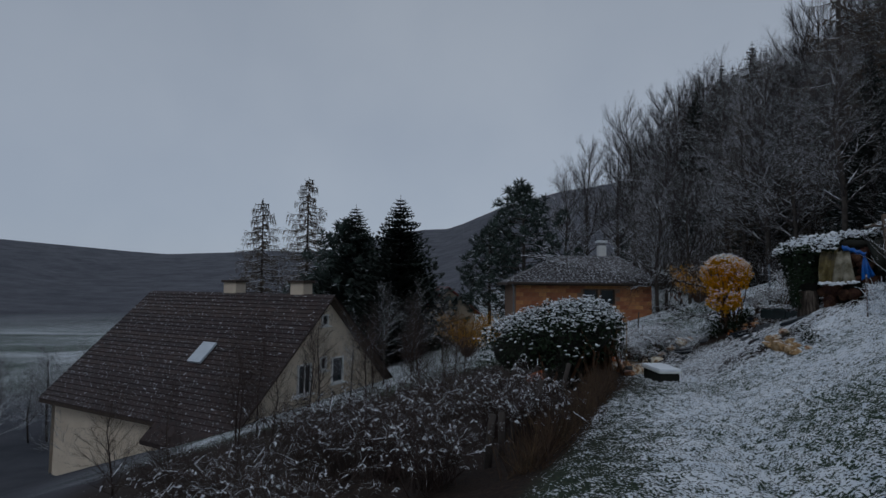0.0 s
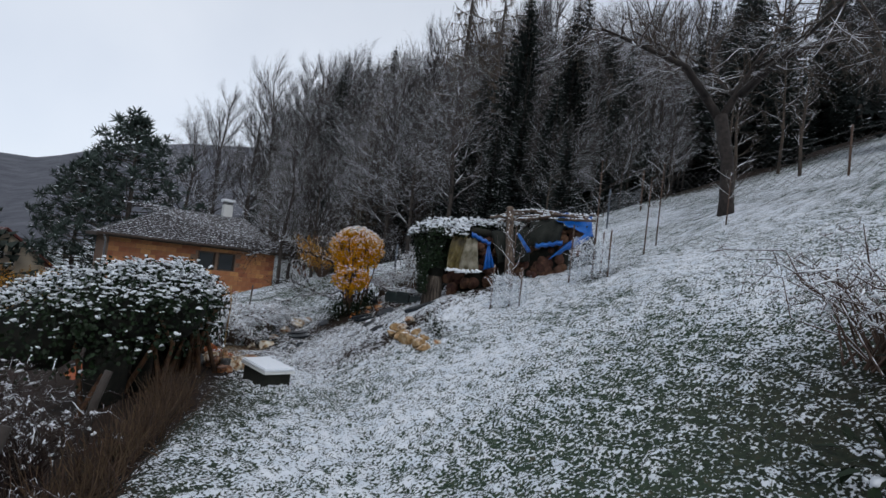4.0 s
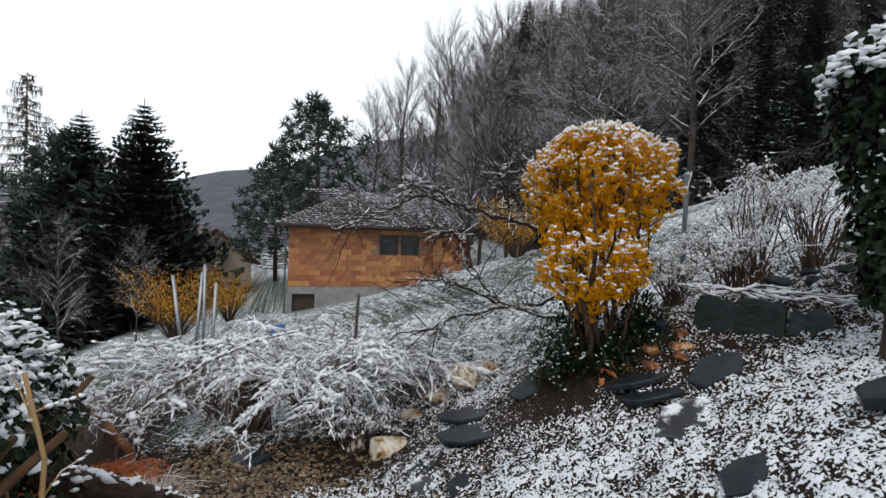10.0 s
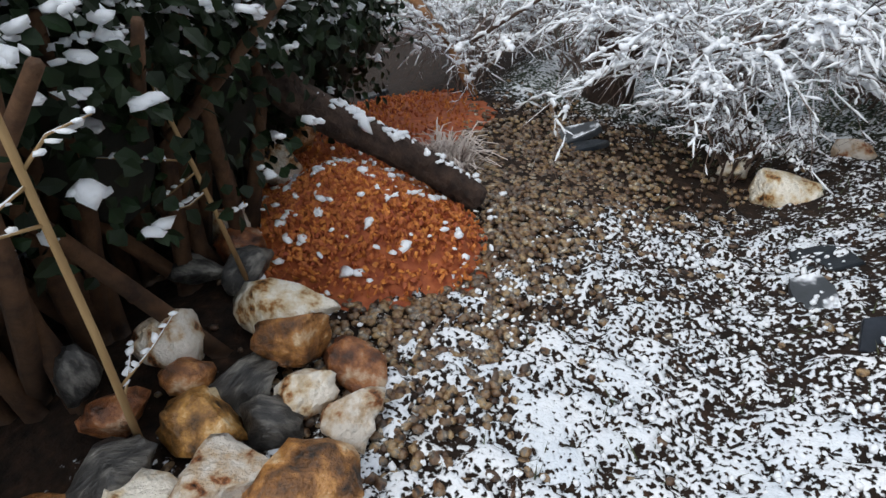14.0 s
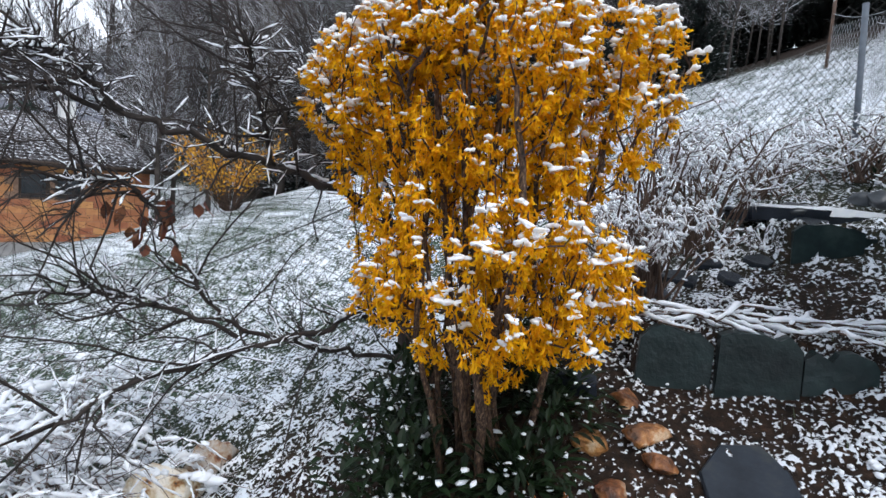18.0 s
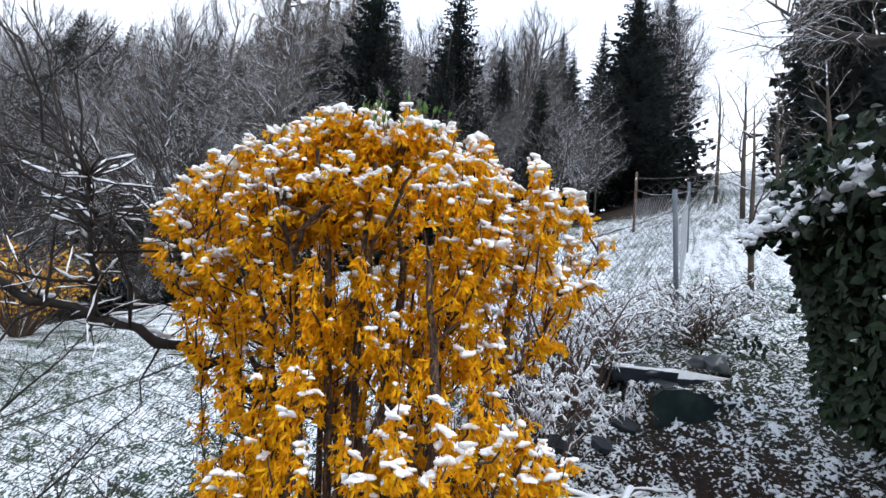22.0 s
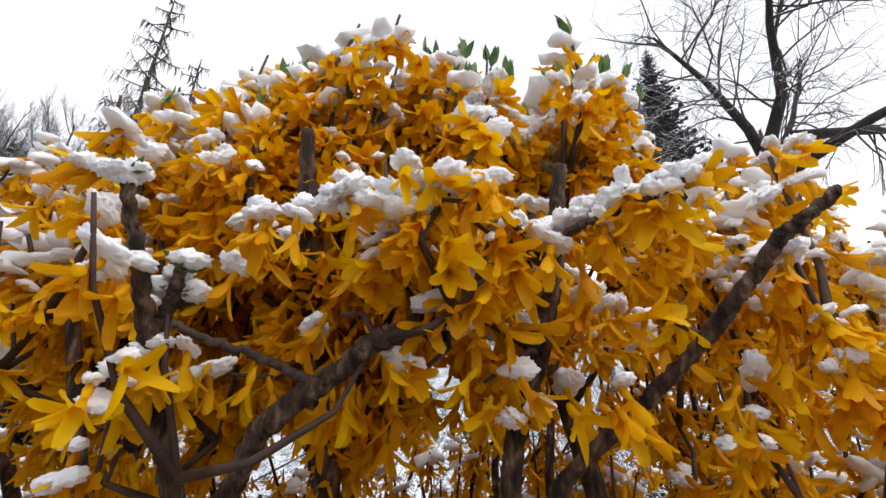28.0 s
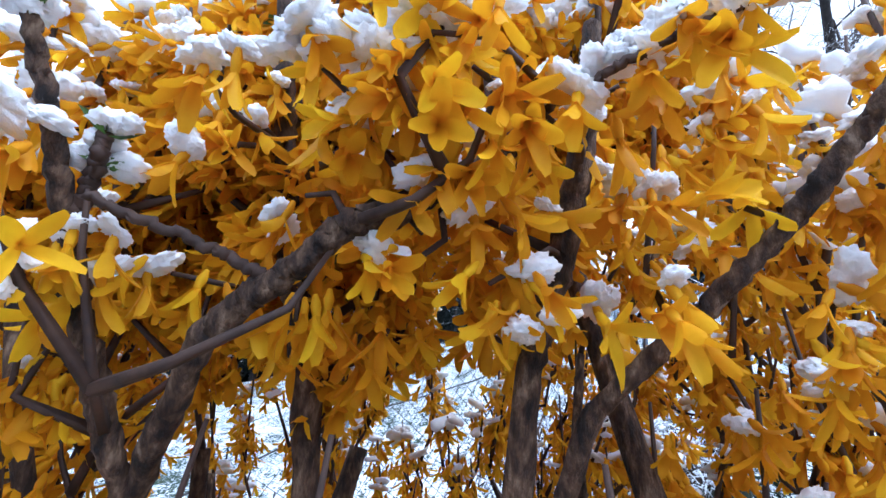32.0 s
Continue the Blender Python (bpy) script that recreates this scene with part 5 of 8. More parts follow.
for k in range(5200):
    x, y = (3.9 + rng.normal() * 0.42, 12.15 + rng.normal() * 0.5) if k % 3 else (3.95 + rng.normal() * 0.2, 11.0 + rng.normal() * 0.4)
    if heap_z(x, y) > 0.05:
        continue
    r = rng.uniform(0.008, 0.018)
    s.blob((x, y, on_ground(x, y) + r * 0.35), (r * rng.uniform(0.9, 1.5), r, r * 0.65), int(rng.integers(1 << 30)), 0.3, 1, turn=(0, 0, rng.uniform(0, 3)))
solo("pebbles", s, M_PEBBLE, "loose rounded brown and grey pebbles around the heap", "pebbles", kind="stuff")

LOG = thing("leaning_log", "dark barked log leaning over the chip heap, snow along its top", "log")
s = Shape()
a, b = np.array([3.8, 11.76, 1.06]), np.array([3.0, 11.3, 1.68])
lp = [a + (b - a) * u + (0, 0, 0.02 * math.sin(u * 7)) for u in np.linspace(0, 1.15, 9)]
lp = np.stack([np.interp(np.linspace(0, 8, 90), np.arange(9), np.array(lp)[:, k]) for k in range(3)], 1)
s.tube(lp, [0.058, 0.07], 30)
s.v[0] = s.v[0] + 0.006 * np.sin(np.tile(np.arange(30) * 1.26, 90) * 3 + np.repeat(np.arange(90), 30) * 0.17)[:, None] * unit(rng.normal(size=3)) + rng.normal(size=s.v[0].shape) * 0.0028
M_LOGBARK = surface("log_bark", [(0.3, (0.02, 0.012, 0.009)), (0.7, (0.085, 0.05, 0.035))], 18, 0.9, 1.15, 20, 45, 1.0, 0.015)
part("log_body", s, M_LOGBARK, LOG)
s = Shape()
for k in range(70):
    u = rng.random() * 1.1
    snow_pat(s, a + (b - a) * u + (0.012 * rng.normal(), 0.012 * rng.normal(), 0.066 + 0.02 * math.sin(u * 7)), rng.uniform(0.012, 0.026), rng, 0.4)
tagged(part("snow_strip", s, M_SNOW, LOG), kind="stuff")
OB = thing("cut_branch", "barkless orange-brown cut branch propped in the shrub", "branch")
s = Shape()
s.tube([(3.2, 13.15, 0.8), (2.9, 13.31, 1.08), (2.6, 13.48, 1.22), (2.3, 13.64, 1.35), (1.95, 13.85, 1.5)], [0.03, 0.034, 0.036, 0.04, 0.04], 9)
M_PEELED = surface("peeled_wood", [(0.3, (0.16, 0.07, 0.025)), (0.7, (0.34, 0.17, 0.07))], 10, 0.8, 1.1)
part("branch_body", s, M_PEELED, OB)


# ---- sticks at the hedge ----
def stick(pts, r, label, side=6, name="young_shoot", snow=10, mat=None):
    t = thing(name, label, "shoot")
    s = Shape()
    pts = np.array(pts, float)
    s.tube(pts, [r, r * 0.6], 7)
    part("stem", s, mat or M_TAN, t)
    for k in range(side):
        i = int(rng.integers(1, len(pts)))
        s = Shape()
        q = pts[i] + (pts[i - 1] - pts[i]) * rng.random()
        e = q + unit(rng.normal(size=3) + (0, 0, 0.4)) * rng.uniform(0.08, 0.28)
        s.tube([q, (q + e) / 2 + rng.normal(size=3) * 0.01, e], [r * 0.4, r * 0.2], 5)
        part("side_twig", s, mat or M_TAN, t)
        s = Shape()
        for u in np.linspace(0.3, 1, 5):
            snow_pat(s, q + (e - q) * u + (0, 0, 0.006), 0.009, rng)
        tagged(part("snow_tuft", s, M_SNOW, t), kind="stuff")
    return t


stick([(3.59, 10.33, 1.08), (3.6, 10.36, 1.5), (3.62, 10.38, 1.96), (3.58, 10.36, 2.2)], 0.009, "tan upright shoot with snowy side twigs", 8)
stick([(3.4, 10.89, 1.06), (3.36, 10.86, 1.45), (3.33, 10.82, 1.8)], 0.009, "slanting tan shoot before the hedge", 5)

# ---- pale grass tuft ----
s = Shape()
for k in range(260):
    a = rng.uniform(0, 6.28)
    e = np.array([math.cos(a), math.sin(a), 0]) * rng.uniform(0.06, 0.22) + (0, 0, rng.uniform(0.03, 0.16))
    o = np.array([3.55, 12.0, on_ground(3.55, 12.0)]) + rng.normal(size=3) * (0.04, 0.04, 0)
    s.tube([o, o + e * (0.6, 0.6, 1.1), o + e], [0.004, 0.003, 0.002], 3, caps=False)
M_PALEGRASS = surface("pale_grass", [(0.3, (0.55, 0.45, 0.4)), (0.7, (0.75, 0.68, 0.64))], 12, 0.8)
solo("grass_tuft", s, M_PALEGRASS, "pale frosted ornamental grass tuft beside the log", "grass", kind="stuff")


# ---- snow-laden arching shrub ----
def arching_shrub(x, y, w, h, n, seed, name, label, mat, snow=0.5, thick=0.006):
    rng = np.random.default_rng(seed)
    t = thing(name, label, "shrub", (x, y, on_ground(x, y)))
    stems, twigs, caps = Shape(), Shape(), Shape()
    for k in range(n):
        a = rng.uniform(0, 6.28)
        out = np.array([math.cos(a), math.sin(a), 0])
        l = w * rng.uniform(0.4, 1.05)
        hh = h * rng.uniform(0.6, 1.05)
        o = rng.normal(size=3) * (0.12 * w, 0.12 * w, 0)
        pts = np.array([o + out * l * u + (0, 0, hh * (1.9 * u - 1.25 * u * u) / 0.72) for u in np.linspace(0, 1, 6)])
        pts[1:] += rng.normal(size=(5, 3)) * 0.055 * w
        stems.tube(pts, [thick * 1.6, thick * 0.5], 4, caps=False)
        for c in range(16):
            u = rng.uniform(0.25, 1)
            i = min(int(u * 5), 4)
            q = pts[i] + (pts[i + 1] - pts[i]) * (u * 5 - i)
            e = q + unit(out * 0.4 + rng.normal(size=3) * (1, 1, 0.5) + (0, 0, -0.15)) * rng.uniform(0.06, 0.2) * w
            m = (q + e) / 2 + (0, 0, 0.03)
            twigs.tube([q, m, e], [thick * 0.6, thick * 0.3], 3, caps=False)
            if rng.random() < snow:
                v0, v1 = rng.uniform(0.0, 0.4), rng.uniform(0.5, 1.0)
                snow_run(caps, q + (m - q) * v0, m, thick * rng.uniform(0.5, 1.35), rng)
                snow_run(caps, m, m + (e - m) * v1, thick * rng.uniform(0.5, 1.35), rng)
                for _ in range(2 if thick < 0.0039 else 1):
                    snow_pat(caps, q + (e - q) * rng.random() + (0, 0, 0.012), thick * rng.uniform(1.4, 3.4), rng, 0.6)
        for v in np.linspace(0.35, 1, 5):
            if rng.random() < snow:
                i = min(int(v * 5), 4)
                snow_run(caps, pts[i], pts[i + 1] * 0.9 + pts[i] * 0.1, thick * rng.uniform(0.5, 1.3), rng, 7)
    tagged(part("stem_mass", stems, mat, t), kind="stuff")
    tagged(part("twig_mass", twigs, mat, t), kind="stuff")
    if caps.n:
        tagged(part("snow_load", caps, M_SNOW, t), kind="stuff")
    return t


def weeping_shrub(x, y, w, h, n, seed, label, mat, snow=0.8, lean=(0.0, 0.0), flat=1.0):
    """Long shoots that rise, bow over and hang; thick snow rides on the bowed backs, the hanging ends stay bare."""
    rng = np.random.default_rng(seed)
    t = thing("weeping_shrub", label, "shrub", (x, y, on_ground(x, y)))
    stems, twigs, caps = Shape(), Shape(), Shape()
    us = np.linspace(0, 1, 11)
    for k in range(n):
        a = rng.uniform(0, 6.28)
        out = np.array([math.cos(a) + lean[0], math.sin(a) * flat + lean[1], 0])
        l, hh = w * rng.uniform(0.45, 1.1), h * rng.uniform(0.65, 1.08)
        o = np.append(rng.normal(size=2) * 0.1 * w, 0)
        bend = np.append(rng.normal(size=2) * 0.22 * w, 0)
        drop = rng.uniform(0.9, 1.25)
        pts = np.array([o + out * l * u + bend * u * u + (0, 0, hh * (2.3 * u - 1.5 * drop * u ** 2.0)) for u in us])
        pts[:, 2] = np.maximum(pts[:, 2], 0.02)
        pts[1:] += np.cumsum(rng.normal(size=(10, 3)) * 0.014, axis=0)
        stems.tube(pts, [0.008, 0.0022], 4, caps=False)
        for i in range(2, 9):
            way = unit(pts[i + 1] - pts[i])
            if rng.random() < snow and abs(way[2]) < 0.72:
                snow_run(caps, pts[i], pts[i + 1], rng.uniform(0.008, 0.017) * (1.15 - abs(way[2])), rng, 6)
                for _ in range(2):
                    snow_pat(caps, pts[i] + (pts[i + 1] - pts[i]) * rng.random() + (0, 0, 0.012), rng.uniform(0.014, 0.03) * (1.15 - abs(way[2])), rng, 0.5)
        for c in range(13):
            u = rng.uniform(0.22, 0.98)
            i = min(int(u * 10), 9)
            q = pts[i] + (pts[i + 1] - pts[i]) * (u * 10 - i)
            d = unit(unit(pts[i + 1] - pts[i]) + rng.normal(size=3) * (0.6, 0.6, 0.25))
            ln = rng.uniform(0.1, 0.3) * w
            tw = np.array([q + d * ln * v + (0, 0, -0.3 * ln * v * v + 0.12 * ln * math.sin(v * 3)) for v in (0, 0.35, 0.7, 1.0)])
            tw[1:] += rng.normal(size=(3, 3)) * 0.01
            twigs.tube(tw, [0.003, 0.0014], 3, caps=False)
            load = snow if tw[0][2] > 0.45 * hh else snow * 0.45
            for b in range(3):
                if rng.random() < load and abs(unit(tw[b + 1] - tw[b])[2]) < 0.7:
                    snow_run(caps, tw[b], tw[b + 1], rng.uniform(0.004, 0.0105) * (1.2 if b == 0 else 0.85), rng, 5)
                    if rng.random() < 0.4:
                        snow_pat(caps, tw[b] + (0, 0, 0.008), rng.uniform(0.009, 0.02), rng, 0.55)
            for _ in range(3):
                v0 = rng.uniform(0.2, 1)
                b = min(int(v0 * 3), 2)
                r0 = tw[b] + (tw[b + 1] - tw[b]) * (v0 * 3 - b)
                e = r0 + unit(d * 0.6 + rng.normal(size=3) * (0.8, 0.8, 0.4) + (0, 0, -0.35)) * rng.uniform(0.04, 0.12)
                twigs.tube([r0, (r0 + e) / 2 + (0, 0, 0.006), e], [0.0018, 0.001], 3, caps=False)
                if rng.random() < load * 0.6 and abs(unit(e - r0)[2]) < 0.6:
                    snow_run(caps, r0, e, rng.uniform(0.003, 0.006), rng, 4)
    tagged(part("stem_mass", stems, mat, t), kind="stuff")
    tagged(part("twig_mass", twigs, mat, t), kind="stuff")
    tagged(part("snow_load", caps, M_SNOW, t), kind="stuff")


weeping_shrub(4.55, 13.4, 1.05, 0.85, 62, 3, "arching leafless shrub weighed down by thick snow", M_PINKTWIG, 0.8)
weeping_shrub(3.65, 13.95, 1.0, 0.85, 44, 4, "arching shrub of snowy shoots over the cut branch", M_PINKTWIG, 0.7, (-0.15, -0.1))
weeping_shrub(5.35, 13.75, 0.95, 0.66, 34, 5, "low arching shrub under snow at the meadow's edge", M_PINKTWIG, 0.75)
weeping_shrub(2.7, 14.3, 0.8, 0.62, 22, 7, "frosted shrub in front of the hollow", M_PINKTWIG, 0.6)
weeping_shrub(3.05, 13.35, 0.75, 0.62, 20, 8, "frosted arching shrub round the cut branch", M_PINKTWIG, 0.5)
arching_shrub(4.75, 12.75, 0.4, 0.35, 30, 6, "small_shrub", "small reddish leafless shrub with snow on its twigs", M_BROWNTWIG, 0.5, 0.004)
# two long fallen shoots across the shrub and a grey fence stake behind it
for pts in (((4.1, 12.96, 1.25), (4.5, 12.95, 1.45), (4.9, 13.0, 1.63), (5.28, 13.07, 1.77)), ((3.3, 12.75, 1.34), (3.65, 12.9, 1.6), (4.0, 13.1, 1.72), (4.4, 13.25, 1.78))):
    LS = thing("long_shoot", "long snow-laden shoot bowed across the shrub", "shoot")
    s, c = Shape(), Shape()
    p = np.array(pts)
    s.tube(p, [0.011, 0.006], 6)
    part("stem", s, M_BROWNTWIG, LS)
    for a, b in zip(p, p[1:]):
        for v in np.linspace(0, 0.85, 4):
            snow_run(c, a + (b - a) * v, a + (b - a) * (v + 0.22), 0.013, np.random.default_rng(int(v * 100) + 5), 5)
    tagged(part("snow_load", c, M_SNOW, LS), kind="stuff")
t = thing("fence_stake", "grey weathered stake standing in the snowy shrub", "stake", (4.78, 13.3, on_ground(4.78, 13.3)), group="stakes by the path")
s = Shape()
s.tube([(0, 0, -0.1), (0.0, 0.0, 0.7), (0.02, 0, 1.15)], [0.017, 0.016, 0.014], 8)
part("stake_body", s, M_TRUNK_FAR, t)
ST = thing("old_stump", "dark rotten stump inside the snowy shrub", "stump", (3.95, 13.45, on_ground(3.95, 13.45)))
s = Shape()
s.tube([(0, 0, -0.1), (0.01, 0, 0.2), (0, 0.01, 0.52)], [0.17, 0.15, 0.14], 11)
part("stump_body", s, M_LOGBARK, ST)
BK = thing("blue_bucket", "bright blue plastic bucket upturned over a stake among snowy twigs", "bucket", (4.1, 15.8, on_ground(4.1, 15.8)))
s = Shape()
zk = 1.12 - on_ground(4.1, 15.8)
s.tube([(0, 0, zk + 0.05), (0, 0, zk + 0.25)], [0.1, 0.085], 18)
s.tube([(0, 0, zk + 0.04), (0, 0, zk + 0.06)], [0.108, 0.108], 18)
M_BLUE = surface("blue_plastic", [(0.3, (0.004, 0.06, 0.28)), (0.7, (0.01, 0.14, 0.5))], 5, 0.35, None, bump_strength=0.25, bump_scale=12)
part("bucket_body", s, M_BLUE, BK)
s = Shape()
s.tube([(0, 0, -0.15), (0, 0, zk + 0.2)], [0.025, 0.022], 7)
part("stake", s, M_TRUNK_FAR, BK)
PB = thing("pipe_bundle", "bundle of leaning pale grey metal pipes", "pipes", (3.0, 16.6, on_ground(3.0, 16.6)))
for dx, lean, h in ((0, 0.1, 1.35), (0.12, 0.0, 1.45), (-0.1, -0.2, 1.3), (0.22, 0.05, 1.2)):
    s = Shape()
    s.tube([(dx, 0, -0.1), (dx + lean * 0.9, 0.05, h)], [0.022, 0.022], 10)
    part("pipe", s, M_ZINC, PB)

# ---- a second and a third forsythia further off ----
M_FARFLOWER = surface("far_blossom", [(0.3, (0.42, 0.18, 0.01)), (0.7, (0.65, 0.34, 0.02))], 8, 0.7, 1.2, 8, 30, 0.0, island=True, spread=0.3)


def far_forsythia(x, y, w, h, seed, n, lift=0.0):
    rng = np.random.default_rng(seed)
    t = thing("forsythia", "yellow-orange flowering forsythia shrub in the next garden", "shrub", (x, y, on_ground(x, y) + lift), group="forsythias")
    st, fl = Shape(), Shape()
    for k in range(n):
        a = rng.uniform(0, 6.28)
        e = np.array([math.cos(a) * w * rng.random() ** 0.5, math.sin(a) * w * rng.random() ** 0.5, h * rng.uniform(0.45, 1.0)])
        pts = [np.array([e[0] * 0.1, e[1] * 0.1, 0]), np.array([e[0] * 0.55, e[1] * 0.55, e[2] * 0.65]), e]
        st.tube(pts, [0.012, 0.004], 3, caps=False)
        for _ in range(26):
            q = pts[1] + (e - pts[1]) * rng.uniform(-0.6, 1.05) + rng.normal(size=3) * 0.05
            leaf_at(fl, q, rng.normal(size=3), rng.normal(size=3), 0.06, 0.035)
    tagged(part("stem_mass", st, M_BROWNTWIG, t), kind="stuff")
    part("blossom", fl, M_FARFLOWER, t, smooth=False)


far_forsythia(0.9, 26.5, 1.7, 2.2, 1, 130)
far_forsythia(2.3, 27.8, 1.1, 1.7, 2, 70)
far_forsythia(9.4, 20.5, 1.2, 1.5, 3, 70)

# ---- the brush beside the path ----
rng = np.random.default_rng(40)
for k, (x, y, w, h) in enumerate(((0.3, 4.6, 0.7, 0.55), (-0.2, 5.6, 0.8, 0.7), (0.9, 6.6, 0.7, 0.6), (0.2, 7.2, 0.9, 0.8), (-0.9, 6.6, 0.9, 0.9), (1.2, 8.0, 0.8, 0.75), (-0.6, 8.4, 1.0, 0.95), (-1.6, 7.8, 1.0, 0.9), (-1.2, 4.6, 0.9, 0.6), (-2.2, 6.0, 1.0, 0.8), (0.4, 9.6, 0.9, 0.9), (-0.5, 3.6, 0.7, 0.45), (-1.8, 9.8, 1.0, 1.0), (1.55, 6.9, 0.45, 0.5), (1.2, 5.5, 0.45, 0.45))):
    arching_shrub(x, y, w, h, 75, 60 + k, "brush", "tangled brown leafless brush dotted with snow", M_BRUSH, 0.05, 0.0035)
s = Shape()
for k in range(1500):
    y = rng.uniform(4.2, 9.0)
    x = path_x(y) - 1.45 + rng.normal() * 0.09
    o = np.array([x, y, on_ground(x, y)])
    e = o + (rng.normal() * 0.1, rng.normal() * 0.1, rng.uniform(0.1, 0.36))
    s.tube([o, (o + e) / 2 + rng.normal(size=3) * 0.02, e], [0.004, 0.002], 3, caps=False)
solo("dry_grass", s, M_STRAW, "strip of tall dry straw-coloured grass along the path", "grass", kind="stuff")
for k, (x, y, h, lean) in enumerate(((1.35, 6.4, 0.55, 0.1), (1.9, 7.7, 0.6, 0.12), (1.05, 5.6, 0.45, 0.0), (0.75, 4.9, 0.45, 0.05), (0.9, 5.25, 0.4, 0.0))):
    t = thing("fence_stake", "short weathered wooden fence stake in the dry grass", "stake", (x, y, on_ground(x, y)), group="stakes by the path")
    s = Shape()
    s.tube([(0, 0, -0.1), (lean * 0.4, 0, h * 0.6), (lean, 0.02, h)], [0.035, 0.033, 0.03], 7)
    part("stake_body", s, M_TRUNK_FAR, t)

# ---- post wrapped in plastic film ----
PP = thing("wrapped_post", "post wrapped in clear plastic film under an upturned white tub", "post", (2.72, 2.76, 3.37 - 2.045))
g0 = on_ground(2.7, 2.72)
s = Shape()
s.tube([(-0.02, 0, -0.2), (0.02, 0, 1.75)], [0.06, 0.06], 12)
M_BLUEPOST = surface("teal_paint", [(0.3, (0.06, 0.16, 0.2)), (0.7, (0.12, 0.26, 0.32))], 5, 0.5)
part("post_body", s, M_BLUEPOST, PP)
for a in (3.4, 4.0, 4.5):
    s = Shape()
    s.tube([(0.075 * math.cos(a), 0.075 * math.sin(a), 0.3), (0.078 * math.cos(a + 0.1), 0.078 * math.sin(a + 0.1), 1.78)], [0.013, 0.013], 6)
    part("cane", s, M_BLUEPOST, PP, "teal plant cane")
M_FILM, _nt, _b = nodes_of("plastic_film", 0.25)
_b.inputs["Base Color"].default_value = (0.62, 0.72, 0.78, 1)
_tr = _nt.nodes.new("ShaderNodeBsdfTransparent")
_mx = _nt.nodes.new("ShaderNodeMixShader")
_fn = noise_node(_nt, 9, 4, 0.6, (1, 1, 0.35))
link(_nt, maths(_nt, "MULTIPLY_ADD", smooth_step(_nt, _fn.outputs["Fac"], 0.42, 0.7), 0.6, 0.14), _mx.inputs["Fac"])
link(_nt, _tr.outputs["BSDF"], _mx.inputs[1])
link(_nt, _b.outputs["BSDF"], _mx.inputs[2])
link(_nt, _mx.outputs["Shader"], _nt.nodes["Material Output"].inputs["Surface"])
bump(_nt, _b, noise_node(_nt, 22, 3, 0.6, (1, 1, 0.3)).outputs["Fac"], 0.8, 0.02)
s = Shape()
zs = np.linspace(0.5, 1.8, 60)
ring = 44
vv = []
for i, z in enumerate(zs):
    r = 0.098 + 0.035 * math.exp(-((z - 1.45) / 0.22) ** 2) + 0.02 * math.exp(-((z - 0.98) / 0.12) ** 2) - 0.022 * math.exp(-((z - 1.16) / 0.03) ** 2) - 0.012 * math.exp(-((z - 0.82) / 0.025) ** 2)
    for j in range(ring):
        a = j * 2 * math.pi / ring
        q = r * (1 + 0.16 * (vnoise(a * 2.2, z * 3, 1, 3) - 0.5) * 2 + 0.06 * math.sin(a * 5 + z * 9) + 0.1 * (vnoise(a * 5 + z * 4, z * 7 - a * 2, 1, 8) - 0.5))
        vv.append((q * math.cos(a), q * math.sin(a), z))
s.add(vv, [(i * ring + j, i * ring + (j + 1) % ring, (i + 1) * ring + (j + 1) % ring, (i + 1) * ring + j) for i in range(len(zs) - 1) for j in range(ring)])
part("film_wrap", s, M_FILM, PP, "crumpled clear plastic film")
for z in (1.16, 0.82):
    s = Shape()
    s.tube([(0.092 * math.cos(a), 0.092 * math.sin(a), z + 0.004 * math.sin(a * 3)) for a in np.linspace(0, 6.6, 24)], [0.008, 0.008], 5)
    part("tie_string", s, M_WHITE, PP)
s = Shape()
zz = [(1.8, 0.142), (1.83, 0.146), (1.845, 0.13), (1.96, 0.12), (2.035, 0.112), (2.045, 0.09), (2.045, 0.001)]
s.tube([(0.01, 0, z) for z, _ in zz], [r for _, r in zz], 26)
M_TUB = surface("white_tub", [(0.3, (0.68, 0.68, 0.66)), (0.7, (0.78, 0.78, 0.76))], 5, 0.4, None, bump_strength=0.05)
tub = part("tub", s, M_TUB, PP, "upturned white plastic tub")
s = Shape()
s.box(-0.118, -0.045, 1.9, -0.112, -0.02, 1.93)
part("print_mark", s, surface("green_print", [(0.3, (0.02, 0.25, 0.15)), (0.7, (0.03, 0.32, 0.2))], 5, 0.5), tub, smooth=False)
M_PACK = surface("blue_pack", [(0.35, (0.004, 0.1, 0.36)), (0.55, (0.01, 0.24, 0.58)), (0.75, (0.04, 0.42, 0.52))], 7, 0.3, None, bump_strength=0.4, bump_scale=20)
M_PACK2 = surface("green_pack", [(0.35, (0.03, 0.24, 0.24)), (0.55, (0.08, 0.4, 0.36)), (0.75, (0.4, 0.45, 0.12))], 6, 0.3, None, bump_strength=0.4, bump_scale=20)
for z0, z1, m in ((0.2, 0.36, M_PACK2), (0.36, 0.6, M_PACK), (0.6, 0.7, M_PACK2)):
    s = Shape()
    s.tube([(0, 0, z) for z in np.linspace(z0, z1, 5)], [0.112, 0.118, 0.112, 0.116, 0.112], 20, caps=False)
    pack = part("wrapper_band", s, m, PP, "printed blue-green plastic wrapper")
